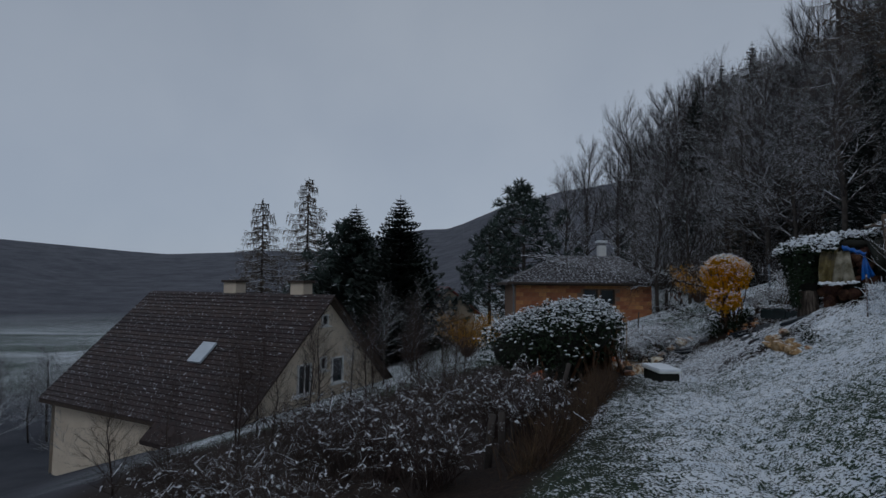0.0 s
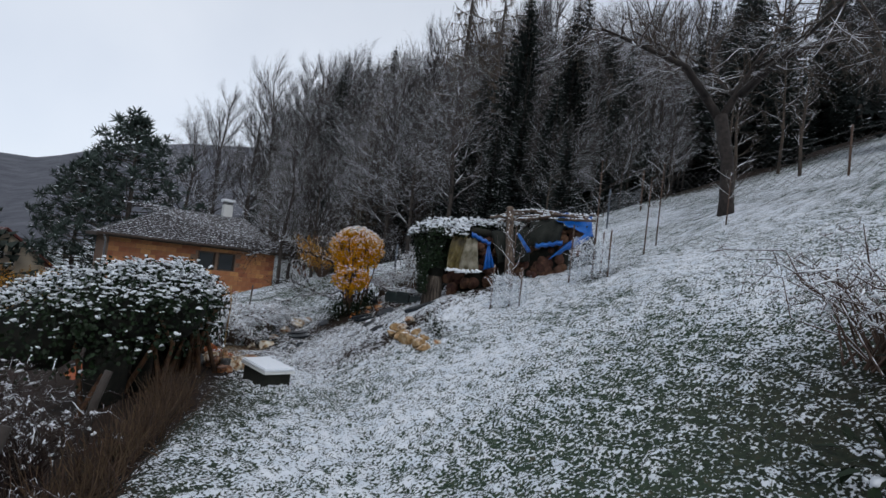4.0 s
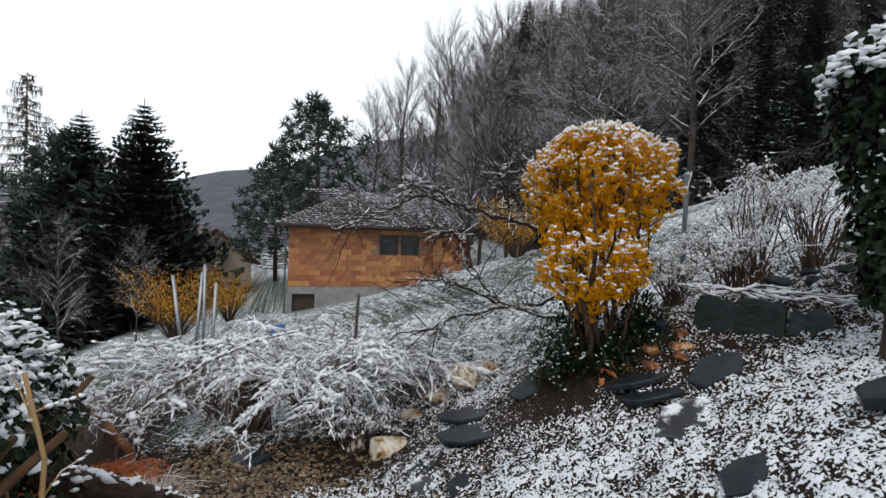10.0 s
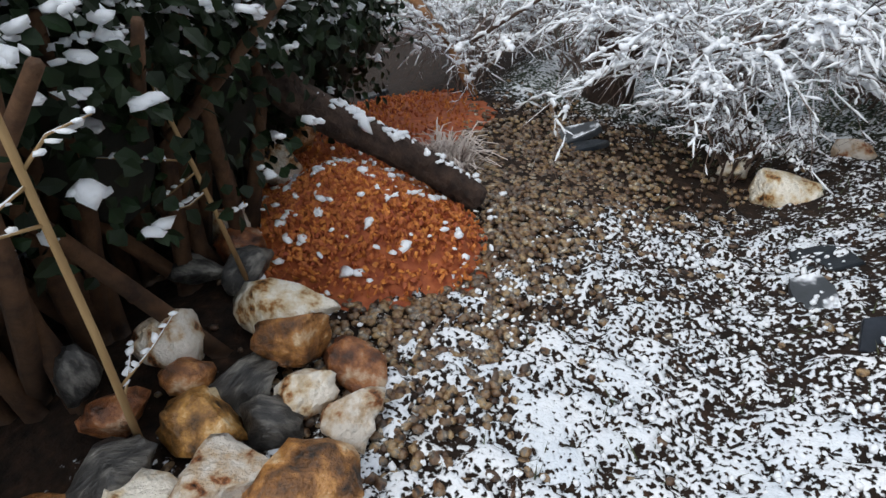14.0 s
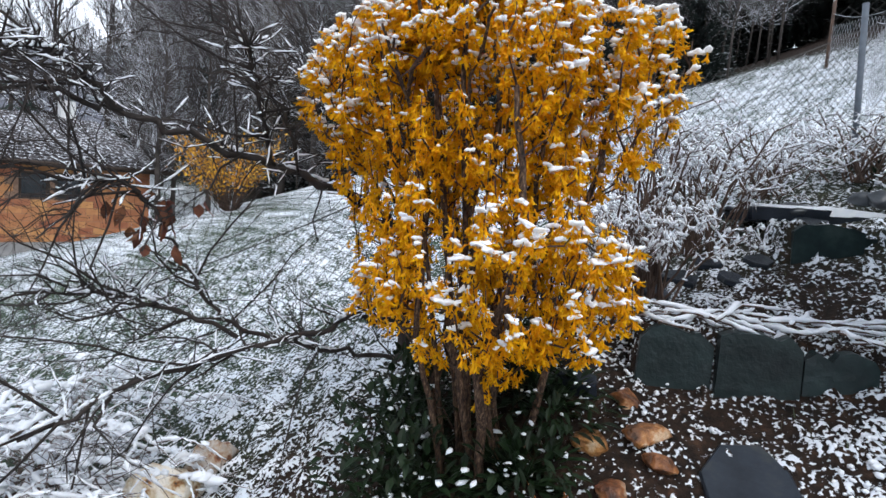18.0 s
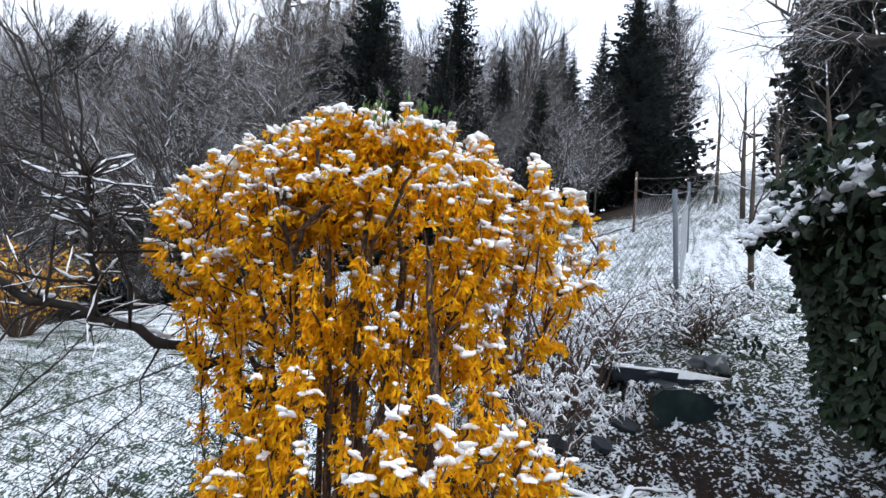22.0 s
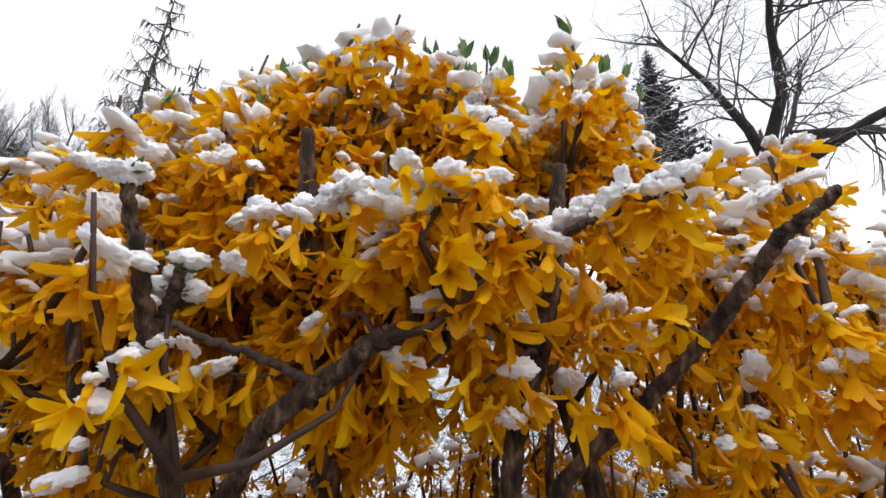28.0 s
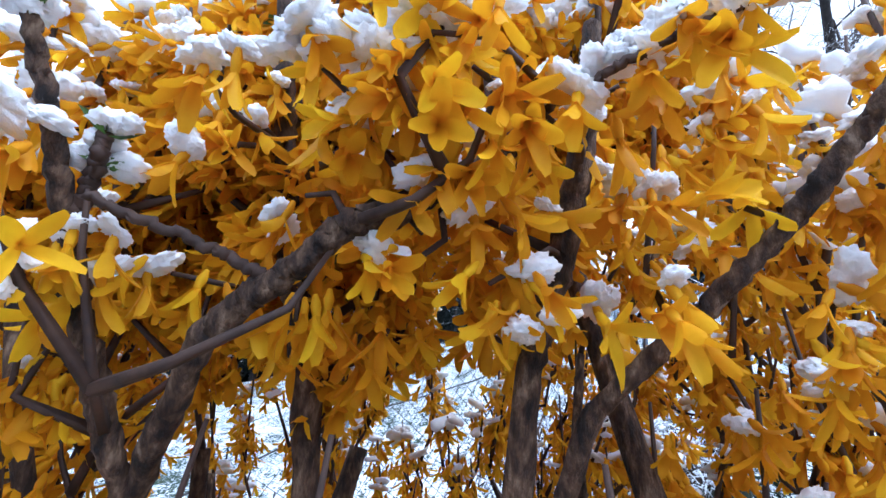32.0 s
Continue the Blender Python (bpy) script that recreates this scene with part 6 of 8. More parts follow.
for z, w, hh, m in ((0.545, 0.05, 0.03, M_DARKCORE), (0.548, 0.04, 0.008, M_WHITE), (0.46, 0.06, 0.012, M_WHITE), (0.43, 0.045, 0.006, M_WHITE)):
    s = Shape()
    ang = np.linspace(-w / 0.118, w / 0.118, 9) + math.atan2(-1.6, -1.85)
    r = 0.1195 if m is not M_WHITE or z < 0.5 else 0.1205
    v = [(r * math.cos(a), r * math.sin(a), z + q * hh * (math.sqrt(max(0.0, 1 - (i / 4 - 1) ** 2)) if m is M_DARKCORE else 1)) for q in (-1, 1) for i, a in enumerate(ang)]
    s.add(v, [(i, i + 1, 9 + i + 1, 9 + i) for i in range(8)])
    part("print_mark", s, m, PP, smooth=False)

# ---- the covered woodpile ----
WP = thing("woodpile", "firewood stack under ivy, tarpaulins and snowy planks", "woodpile", (0, 0, 0))
M_TARP = surface("grey_green_tarp", [(0.3, (0.008, 0.01, 0.008)), (0.7, (0.028, 0.03, 0.024))], 5, 0.7, 1.1, 6, 10, 0.8, 0.03, spec=0.2)
M_OLIVE = surface("olive_sheet", [(0.35, (0.035, 0.025, 0.006)), (0.55, (0.12, 0.09, 0.02)), (0.75, (0.25, 0.21, 0.12))], 6, 0.6, 1.15, 7, 14, 0.5, 0.02)
M_PALE = surface("pale_sheet", [(0.35, (0.1, 0.085, 0.045)), (0.7, (0.36, 0.33, 0.25))], 6, 0.6, 1.15, 7, 14, 0.5, 0.02)
M_FIREWOOD = surface("firewood", [(0.3, (0.05, 0.022, 0.014)), (0.6, (0.13, 0.06, 0.035)), (0.8, (0.26, 0.14, 0.07))], 14, 0.85, None, bump_scale=40, bump_strength=0.5, spread=0.35)
M_PLANK = surface("weathered_plank", [(0.3, (0.06, 0.04, 0.028)), (0.7, (0.17, 0.12, 0.085))], 7, 0.85, 1.0, 9, 40, 0.5, 0.006)
rng = np.random.default_rng(90)
P0, P1 = np.array([6.95, 10.3]), np.array([8.5, 8.55])      # foot of the pile's front, downhill to uphill
ALONG = (P1 - P0) / np.linalg.norm(P1 - P0)
BACK = np.array([-ALONG[1], ALONG[0]])
if BACK[0] < 0:
    BACK = -BACK
LEN = float(np.linalg.norm(P1 - P0))


def pile_pt(u, depth, z):
    p = P0 + ALONG * u + BACK * depth
    return np.array([p[0], p[1], z])


# each log of the stack
for k in range(120):
    u = rng.uniform(0.15, LEN)
    g = on_ground(*(P0 + ALONG * u))
    z = g + rng.uniform(0.05, 0.85 if u < 1.2 else 0.75)
    r = rng.uniform(0.05, 0.1)
    a, b = pile_pt(u, 0.06 + rng.random() * 0.06, z), pile_pt(u + rng.normal() * 0.04, 0.55, z)
    s = Shape()
    s.tube([a, b], [r, r * 0.95], 9)
    ob = part("firewood_log", s, M_FIREWOOD, WP)
# near-black lumps added behind the logs as the stack's inner shade
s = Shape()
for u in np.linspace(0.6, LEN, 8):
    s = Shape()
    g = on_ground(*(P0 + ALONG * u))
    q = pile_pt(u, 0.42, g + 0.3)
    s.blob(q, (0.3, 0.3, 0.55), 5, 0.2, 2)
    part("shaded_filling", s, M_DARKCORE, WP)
# the ivy-grown trunk at the lower end
s = Shape()
gx0, gy0 = 6.98, 10.42
g = on_ground(gx0, gy0)
s.tube([(gx0, gy0, g - 0.1), (gx0, gy0, g + 0.45), (gx0 + 0.02, gy0 + 0.03, g + 1.3)], [0.19, 0.15, 0.14], 12)
M_OLDBARK = surface("old_trunk_bark", [(0.35, (0.018, 0.013, 0.01)), (0.5, (0.07, 0.052, 0.04)), (0.65, (0.2, 0.165, 0.13))], 24, 0.9, None, bump_scale=30, bump_strength=1.0, bump_dist=0.02, stretch=(1, 1, 0.15))
part("old_trunk", s, M_OLDBARK, WP, "grey barked old trunk")
ivy, caps = Shape(), Shape()
for k in range(17000):
    top = rng.random() < 0.5
    end = not top and rng.random() < 0.55
    if top:
        w = rng.uniform(-0.42, 0.9)
        u0 = -0.52 + 0.45 * max(0.0, w)
        u = rng.uniform(u0, 1.3)
        if u > 0.5:
            w = rng.uniform(0.0, 0.85)
        edge = max((u0 + 0.6 - u) / 0.62, abs(w - 0.25) / 0.74)
        z = g + 1.42 - 0.32 * max(0.0, edge) ** 3 + rng.normal() * 0.03 + 0.05 * u
        p = pile_pt(u, 0.12 + w, z)
        n = np.array([0, 0, 1.0])
    elif end:
        d, v = rng.uniform(0.1, 0.95), rng.random()
        foot = on_ground(*(P0 + BACK * d)) + 0.3
        p = pile_pt(-0.18 + 0.44 * d - 0.24 * v ** 1.5 + rng.normal() * 0.03, d, foot + (g + 1.42 - foot) * v)
        n = np.array([-ALONG[0], -ALONG[1], 0.1])
    else:
        a, v = rng.uniform(0, 6.28), rng.random()
        rr = 0.2 + 0.26 * v ** 1.5 + rng.normal() * 0.02
        p = np.array([gx0 - 0.02, gy0 + 0.03, 0]) + (math.cos(a) * rr, math.sin(a) * rr, g + 0.15 + 1.15 * v)
        n = np.array([math.cos(a), math.sin(a), 0.1])
        if v < 0.4 and math.cos(a - 4.9) > 0.45:
            continue
    leaf_at(ivy, p, unit(n * 0.3 + rng.normal(size=3) * 0.5 + (0, 0, -0.6)), n, rng.uniform(0.035, 0.055), rng.uniform(0.03, 0.045))
    if top and rng.random() < 0.5:
        snow_pat(caps, p + (0, 0, 0.015), rng.uniform(0.015, 0.032), rng)
    elif rng.random() < 0.03:
        snow_pat(caps, p + (0, 0, 0.01), 0.014, rng)
# near-black lumps and a cone, added as the shade within the ivy
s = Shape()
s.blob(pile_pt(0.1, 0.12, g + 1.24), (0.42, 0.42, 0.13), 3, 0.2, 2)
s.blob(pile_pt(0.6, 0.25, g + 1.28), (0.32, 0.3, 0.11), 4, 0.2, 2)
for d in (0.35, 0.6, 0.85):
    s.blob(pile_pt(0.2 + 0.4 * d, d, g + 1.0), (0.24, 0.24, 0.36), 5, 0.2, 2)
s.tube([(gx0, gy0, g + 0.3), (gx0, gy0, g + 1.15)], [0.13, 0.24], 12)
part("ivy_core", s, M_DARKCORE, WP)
part("ivy", ivy, M_IVY, WP, "glossy dark ivy", smooth=False)
part("snow_cap", caps, M_SNOW, WP)


def sheet(name, top, bottom, mat, label, sag=0.05, n=14, m=10, hem=False, seed=0, fold=0.03):
    """A hanging cloth between a top line and a bottom line."""
    rng = np.random.default_rng(seed)
    top, bottom = np.array(top, float), np.array(bottom, float)
    v = []
    for j in range(m + 1):
        for i in range(n + 1):
            a = top[0] + (top[1] - top[0]) * i / n
            b = bottom[0] + (bottom[1] - bottom[0]) * i / n
            p = a + (b - a) * j / m
            off = fold * math.sin(i / n * 15 + seed + j * 0.3) * (0.3 + j / m) + sag * math.sin(j / m * math.pi)
            v.append((p[0] - BACK[0] * off, p[1] - BACK[1] * off, p[2] + 0.012 * math.sin(i * 1.7 + seed)))
    f = [(j * (n + 1) + i, j * (n + 1) + i + 1, (j + 1) * (n + 1) + i + 1, (j + 1) * (n + 1) + i) for j in range(m) for i in range(n)]
    s = Shape()
    s.add(v, f)
    ob = part(name, s, mat, WP, label)
    md = ob.modifiers.new("thick", "SOLIDIFY")
    md.thickness = 0.006
    if hem:
        s = Shape()
        for i in range(34):
            q = bottom[0] + (bottom[1] - bottom[0]) * rng.random()
            snow_pat(s, (q[0] - BACK[0] * 0.03, q[1] - BACK[1] * 0.03, q[2] + rng.uniform(-0.005, 0.035)), rng.uniform(0.015, 0.03), rng, 0.7)
        tagged(part("snow_hem", s, M_SNOW, ob), kind="stuff")
    return ob


sheet("hanging_sheet", [pile_pt(0.25, -0.2, 3.38), pile_pt(0.5, -0.18, 3.4)], [pile_pt(0.2, -0.26, 2.76), pile_pt(0.45, -0.24, 2.76)], M_OLIVE, "yellowed olive plastic sheet", seed=1, hem=True)
sheet("hanging_sheet", [pile_pt(0.42, -0.2, 3.32), pile_pt(0.66, -0.2, 3.34)], [pile_pt(0.4, -0.27, 2.745), pile_pt(0.76, -0.25, 2.78)], M_PALE, "pale stained plastic sheet with snow on its hem", seed=2, hem=True)
sheet("blue_tarp", [pile_pt(0.56, -0.2, 3.44), pile_pt(0.9, -0.2, 3.29)], [pile_pt(0.57, -0.22, 3.36), pile_pt(0.9, -0.22, 3.23)], M_BLUE, "bright blue tarpaulin edge", seed=3, fold=0.02)
sheet("blue_tarp", [pile_pt(0.84, -0.16, 3.24), pile_pt(0.88, -0.16, 3.23)], [pile_pt(0.82, -0.2, 2.83), pile_pt(1.0, -0.18, 2.9)], M_BLUE, "bright blue tarpaulin flap", seed=4, fold=0.02)
sheet("grey_tarp", [pile_pt(0.85, 0.0, 3.5), pile_pt(1.5, 0.06, 3.62)], [pile_pt(1.05, -0.08, 2.98), pile_pt(1.55, -0.02, 3.05)], M_TARP, "dark grey-green tarpaulin", seed=5)
sheet("grey_tarp", [pile_pt(1.5, 0.0, 3.72), pile_pt(2.05, 0.05, 3.85)], [pile_pt(1.5, -0.1, 3.3), pile_pt(2.0, -0.1, 3.42)], M_TARP, "dark olive tarpaulin flap", seed=6)
sheet("blue_tarp", [pile_pt(1.28, -0.06, 3.5), pile_pt(1.34, -0.06, 3.5)], [pile_pt(1.5, -0.16, 3.2), pile_pt(1.56, -0.14, 3.22)], M_BLUE, "narrow blue tarpaulin strip", seed=7, fold=0.01)
sheet("blue_tarp", [pile_pt(1.62, -0.12, 3.35), pile_pt(2.05, -0.1, 3.45)], [pile_pt(1.62, -0.14, 3.28), pile_pt(2.05, -0.12, 3.38)], M_BLUE, "blue tarpaulin edge", seed=8, fold=0.01)
sheet("blue_tarp", [pile_pt(1.95, 0.4, 3.98), pile_pt(2.5, 0.4, 3.95)], [pile_pt(1.9, -0.06, 3.78), pile_pt(2.52, -0.04, 3.55)], M_BLUE, "crumpled blue tarpaulin over the upper end", seed=9, sag=-0.12, fold=0.05)
sheet("blue_tarp", [pile_pt(2.1, -0.08, 3.4), pile_pt(2.5, -0.08, 3.65)], [pile_pt(1.85, -0.12, 3.12), pile_pt(2.45, -0.1, 3.5)], M_BLUE, "slack blue tarpaulin", seed=10, fold=0.02)
for k in range(13):
    u0 = rng.uniform(0.75, 1.7)
    z = 3.66 + 0.06 * (k % 4) + 0.14 * (u0 - 0.75)
    s = Shape()
    a, b = pile_pt(u0, rng.uniform(-0.1, 0.45), z), pile_pt(u0 + rng.uniform(0.5, 0.95), rng.uniform(-0.1, 0.5), z + rng.uniform(0.0, 0.14))
    s.tube([a, (a + b) / 2 + (0, 0, 0.015), b], [0.022, 0.026, 0.02], 4 if k % 2 else 7)
    pl = part("plank" if k % 2 else "pole", s, M_PLANK, WP, smooth=k % 2 == 0)
    s = Shape()
    for _ in range(16):
        snow_pat(s, a + (b - a) * rng.random() + (0, 0, 0.028), rng.uniform(0.018, 0.034), rng, 0.35)
    tagged(part("snow_strip", s, M_SNOW, pl), kind="stuff")
PO = thing("leaning_post", "thick weathered wooden post leaning on the woodpile", "post")
s = Shape()
a, b = np.array([7.5, 9.06, 2.4]), np.array([7.74, 9.5, 3.94])
s.tube([a, (a + b) / 2 + (0.005, 0, 0), b], [0.072, 0.066, 0.06], 9)
M_OLDPOST = surface("weathered_post", [(0.35, (0.025, 0.017, 0.012)), (0.5, (0.09, 0.06, 0.042)), (0.65, (0.2, 0.15, 0.11))], 26, 0.85, None, bump_scale=60, bump_strength=0.9, bump_dist=0.012, stretch=(1, 1, 0.12))
part("post_body", s, M_OLDPOST, PO)
s = Shape()
for _ in range(46):
    snow_pat(s, a + (b - a) * rng.uniform(0.03, 0.97) - np.array([BACK[0], BACK[1], 0]) * 0.062 + rng.normal(size=3) * (0.012, 0.012, 0), rng.uniform(0.004, 0.013), rng, 1.4)
tagged(part("snow_spots", s, M_SNOW, PO), kind="stuff")

# ---- saplings in white fleece cages ----
M_FLEECE, _nt, _b = nodes_of("white_fleece", 0.9)
_b.inputs["Base Color"].default_value = (0.72, 0.78, 0.84, 1)
_tr = _nt.nodes.new("ShaderNodeBsdfTransparent")
_mx = _nt.nodes.new("ShaderNodeMixShader")
link(_nt, maths(_nt, "MULTIPLY_ADD", smooth_step(_nt, noise_node(_nt, 9, 4, 0.65).outputs["Fac"], 0.4, 0.66), 0.34, 0.05), _mx.inputs["Fac"])
link(_nt, _tr.outputs["BSDF"], _mx.inputs[1])
link(_nt, _b.outputs["BSDF"], _mx.inputs[2])
link(_nt, _mx.outputs["Shader"], _nt.nodes["Material Output"].inputs["Surface"])


def caged_sapling(x, y, h, r, ch, seed):
    rng = np.random.default_rng(seed)
    g = on_ground(x, y)
    t = thing("caged_sapling", "young fruit sapling in a frosted white mesh guard", "sapling", (x, y, g), group="saplings on the slope")
    s = Shape()
    s.tube([(0, 0, -0.1), (0.02, 0.02, h * 0.5), (-0.02, 0, h)], [0.018, 0.013, 0.006], 6)
    part("stem", s, M_BROWNTWIG, t)
    for k in range(9):
        s = Shape()
        a = k * 2.4
        q = np.array([0, 0, h * (0.45 + 0.055 * k)])
        grow(s, q, (math.cos(a), math.sin(a), 0.8), 0.45, 0.007, 1, rng, (5,), 0.2, 0.15)
        part("branch", s, M_TWIG, t)
    s = Shape()
    for k in range(420):
        a, z = rng.uniform(0, 6.28), ch * rng.random() ** 0.8
        q = np.array([math.cos(a), math.sin(a), 0]) * r * rng.uniform(0.55, 1.05) + (0, 0, z)
        e = q + rng.normal(size=3) * (0.06, 0.06, 0.05)
        s.tube([q, (q + e) / 2 + rng.normal(size=3) * 0.012, e], [0.0036, 0.0026], 3, caps=False)
    tagged(part("mesh_guard", s, M_SNOW, t, "frosted white mesh guard"), kind="stuff")
    s = Shape()
    n, m = 36, 10
    v = []
    for j in range(m + 1):
        for i in range(n):
            a = i * 2 * math.pi / n
            q = r * (1.02 + 0.12 * math.sin(a * 3 + seed) + 0.05 * math.sin(a * 8 + j * 0.7) - 0.1 * j / m)
            v.append((q * math.cos(a), q * math.sin(a), ch * (j / m) * (1 + 0.08 * math.sin(a * 2 + seed))))
    s.add(v, [(j * n + i, j * n + (i + 1) % n, (j + 1) * n + (i + 1) % n, (j + 1) * n + i) for j in range(m) for i in range(n)])
    part("fleece", s, M_FLEECE, t, "thin white frosted fleece")
    for a in (0.3, 2.4, 4.5):
        s = Shape()
        s.tube([(r * math.cos(a), r * math.sin(a), -0.1), (r * math.cos(a), r * math.sin(a), ch * 1.35)], [0.012, 0.012], 6)
        part("guard_stake", s, M_BROWNTWIG, t)


caged_sapling(6.85, 8.35, 1.15, 0.26, 0.42, 1)
caged_sapling(7.85, 7.75, 1.75, 0.32, 0.55, 2)
for x, y, h in ((10.1, 8.2, 1.5), (11.3, 7.6, 1.0), (9.3, 7.9, 1.3)):
    t = thing("sapling", "thin leafless sapling tied to a stake on the snowy slope", "sapling", (x, y, on_ground(x, y)), group="saplings on the slope")
    s = Shape()
    s.tube([(0, 0, -0.1), (0.03, 0, h)], [0.013, 0.008], 6)
    part("stem", s, M_BROWNTWIG, t)
    s = Shape()
    for k in range(8):
        grow(s, (0.02, 0, h * (0.5 + 0.06 * k)), (math.cos(k * 2.4), math.sin(k * 2.4), 0.7), 0.5, 0.007, 1, rng, (4,), 0.2, 0.15)
    part("branches", s, M_TWIG, t)


# ---- fences ----
def mesh_fence(name, label, posts, h, post_mat, wire_mat, step=0.09, wire=0.0025, post_r=0.028, skip=0):
    t = thing(name, label, "fence")
    for (x, y), (lx, ly) in posts[skip:]:
        g = on_ground(x, y)
        s = Shape()
        s.tube([(x, y, g - 0.2), (x + lx, y + ly, g + h + 0.1)], [post_r, post_r], 8)
        part("post", s, post_mat, t)
    for ((x0, y0), _), ((x1, y1), _) in zip(posts, posts[1:]):
        s = Shape()
        l = math.hypot(x1 - x0, y1 - y0)
        n = int(l / step)
        rows = int(h / step)
        for k in range(-rows, n + 1):
            for sg in (1, -1):
                pts = []
                for j in range(rows + 1):
                    i = k + (j if sg > 0 else rows - j)
                    if 0 <= i <= n:
                        u = i / n
                        x, y = x0 + (x1 - x0) * u, y0 + (y1 - y0) * u
                        pts.append((x, y, on_ground(x, y) + 0.04 + j * step * (0.93 + 0.05 * math.sin(u * 5))))
                if len(pts) > 1:
                    s.tube(pts[:: max(1, len(pts) - 1)] if len(pts) > 2 else pts, [wire, wire], 3, caps=False)
        top = [(x0 + (x1 - x0) * u, y0 + (y1 - y0) * u, on_ground(x0 + (x1 - x0) * u, y0 + (y1 - y0) * u) + h * (0.97 - 0.09 * math.sin(u * math.pi))) for u in np.linspace(0, 1, 9)]
        s.tube(top, [wire * 2.2, wire * 2.2], 5, caps=False)
        part("wire_mesh", s, wire_mat, t)
    return t


M_POST = surface("grey_post_paint", [(0.3, (0.06, 0.075, 0.09)), (0.7, (0.14, 0.16, 0.19))], 9, 0.7, None, bump_scale=60, bump_strength=0.3, bump_dist=0.003)
M_WIRE = surface("dark_wire", [(0.3, (0.03, 0.03, 0.03)), (0.7, (0.07, 0.065, 0.06))], 8, 0.6)
M_FROSTWIRE = surface("frosted_wire", [(0.3, (0.25, 0.26, 0.27)), (0.7, (0.5, 0.52, 0.55))], 8, 0.7)
mesh_fence("garden_fence", "diamond wire fence below the forsythia", [((4.6, 14.1), (0, 0)), ((7.6, 12.75), (0, 0)), ((10.1, 11.48), (-0.15, 0.05))], 0.95, M_POST, M_WIRE, 0.075, 0.0016, 0.022, 1)
mesh_fence("slope_fence", "wire fence with frosted mesh on the upper slope", [((10.45, 11.5), (0, 0)), ((13.2, 11.6), (0, 0)), ((16.4, 12.8), (0, 0))], 0.95, M_POST, M_FROSTWIRE, 0.16, 0.002, 0.022, 1)
mesh_fence("slope_fence", "wire fence along the wood's edge", [((16.4, 12.8), (0, 0)), ((16.2, 10.2), (0, 0)), ((17.2, 7.6), (0, 0)), ((18.2, 4.8), (0, 0))], 1.2, M_BROWNTWIG, M_WIRE, 0.2, 0.004)
# ---- the branch tree with a clump of withered leaves, left of the forsythia ----
rng = np.random.default_rng(33)
BT = thing("fruit_bough", "dark knobbly fruit tree boughs carrying snow and a few withered leaves", "tree", (0, 0, 0))
o = np.array([6.35, 12.8, on_ground(6.35, 12.8)])
BOUGHS = [((6.64, 12.74, o[2] - 0.1), (6.62, 12.72, 2.1), (6.52, 12.68, 2.6)), ((6.54, 12.68, 2.5), (6.3, 12.72, 2.62), (6.0, 12.85, 2.72), (5.75, 12.95, 2.78), (5.5, 13.0, 2.86), (5.25, 13.1, 2.9)), ((6.62, 12.72, 2.05), (6.3, 12.74, 2.08), (5.95, 12.78, 2.0), (5.6, 12.85, 1.95), (5.2, 12.92, 1.78)),
          ((6.62, 12.73, 1.85), (6.25, 12.84, 1.93), (5.9, 12.98, 2.05), (5.72, 13.02, 2.3), (5.62, 12.97, 2.5)), ((5.9, 12.9, 2.02), (5.6, 13.05, 2.18), (5.3, 13.2, 2.2)), ((6.0, 12.85, 2.72), (5.85, 12.7, 2.95), (5.75, 12.6, 3.1)), ((5.5, 13.0, 2.86), (5.3, 12.9, 3.0), (5.05, 12.85, 2.95)),
          ((5.62, 12.97, 2.5), (5.5, 12.95, 2.62), (5.3, 13.0, 2.6)), ((5.25, 13.1, 2.9), (4.95, 13.2, 2.75), (4.6, 13.3, 2.6)), ((6.52, 12.68, 2.58), (6.4, 13.0, 3.0), (6.35, 13.3, 3.25))]
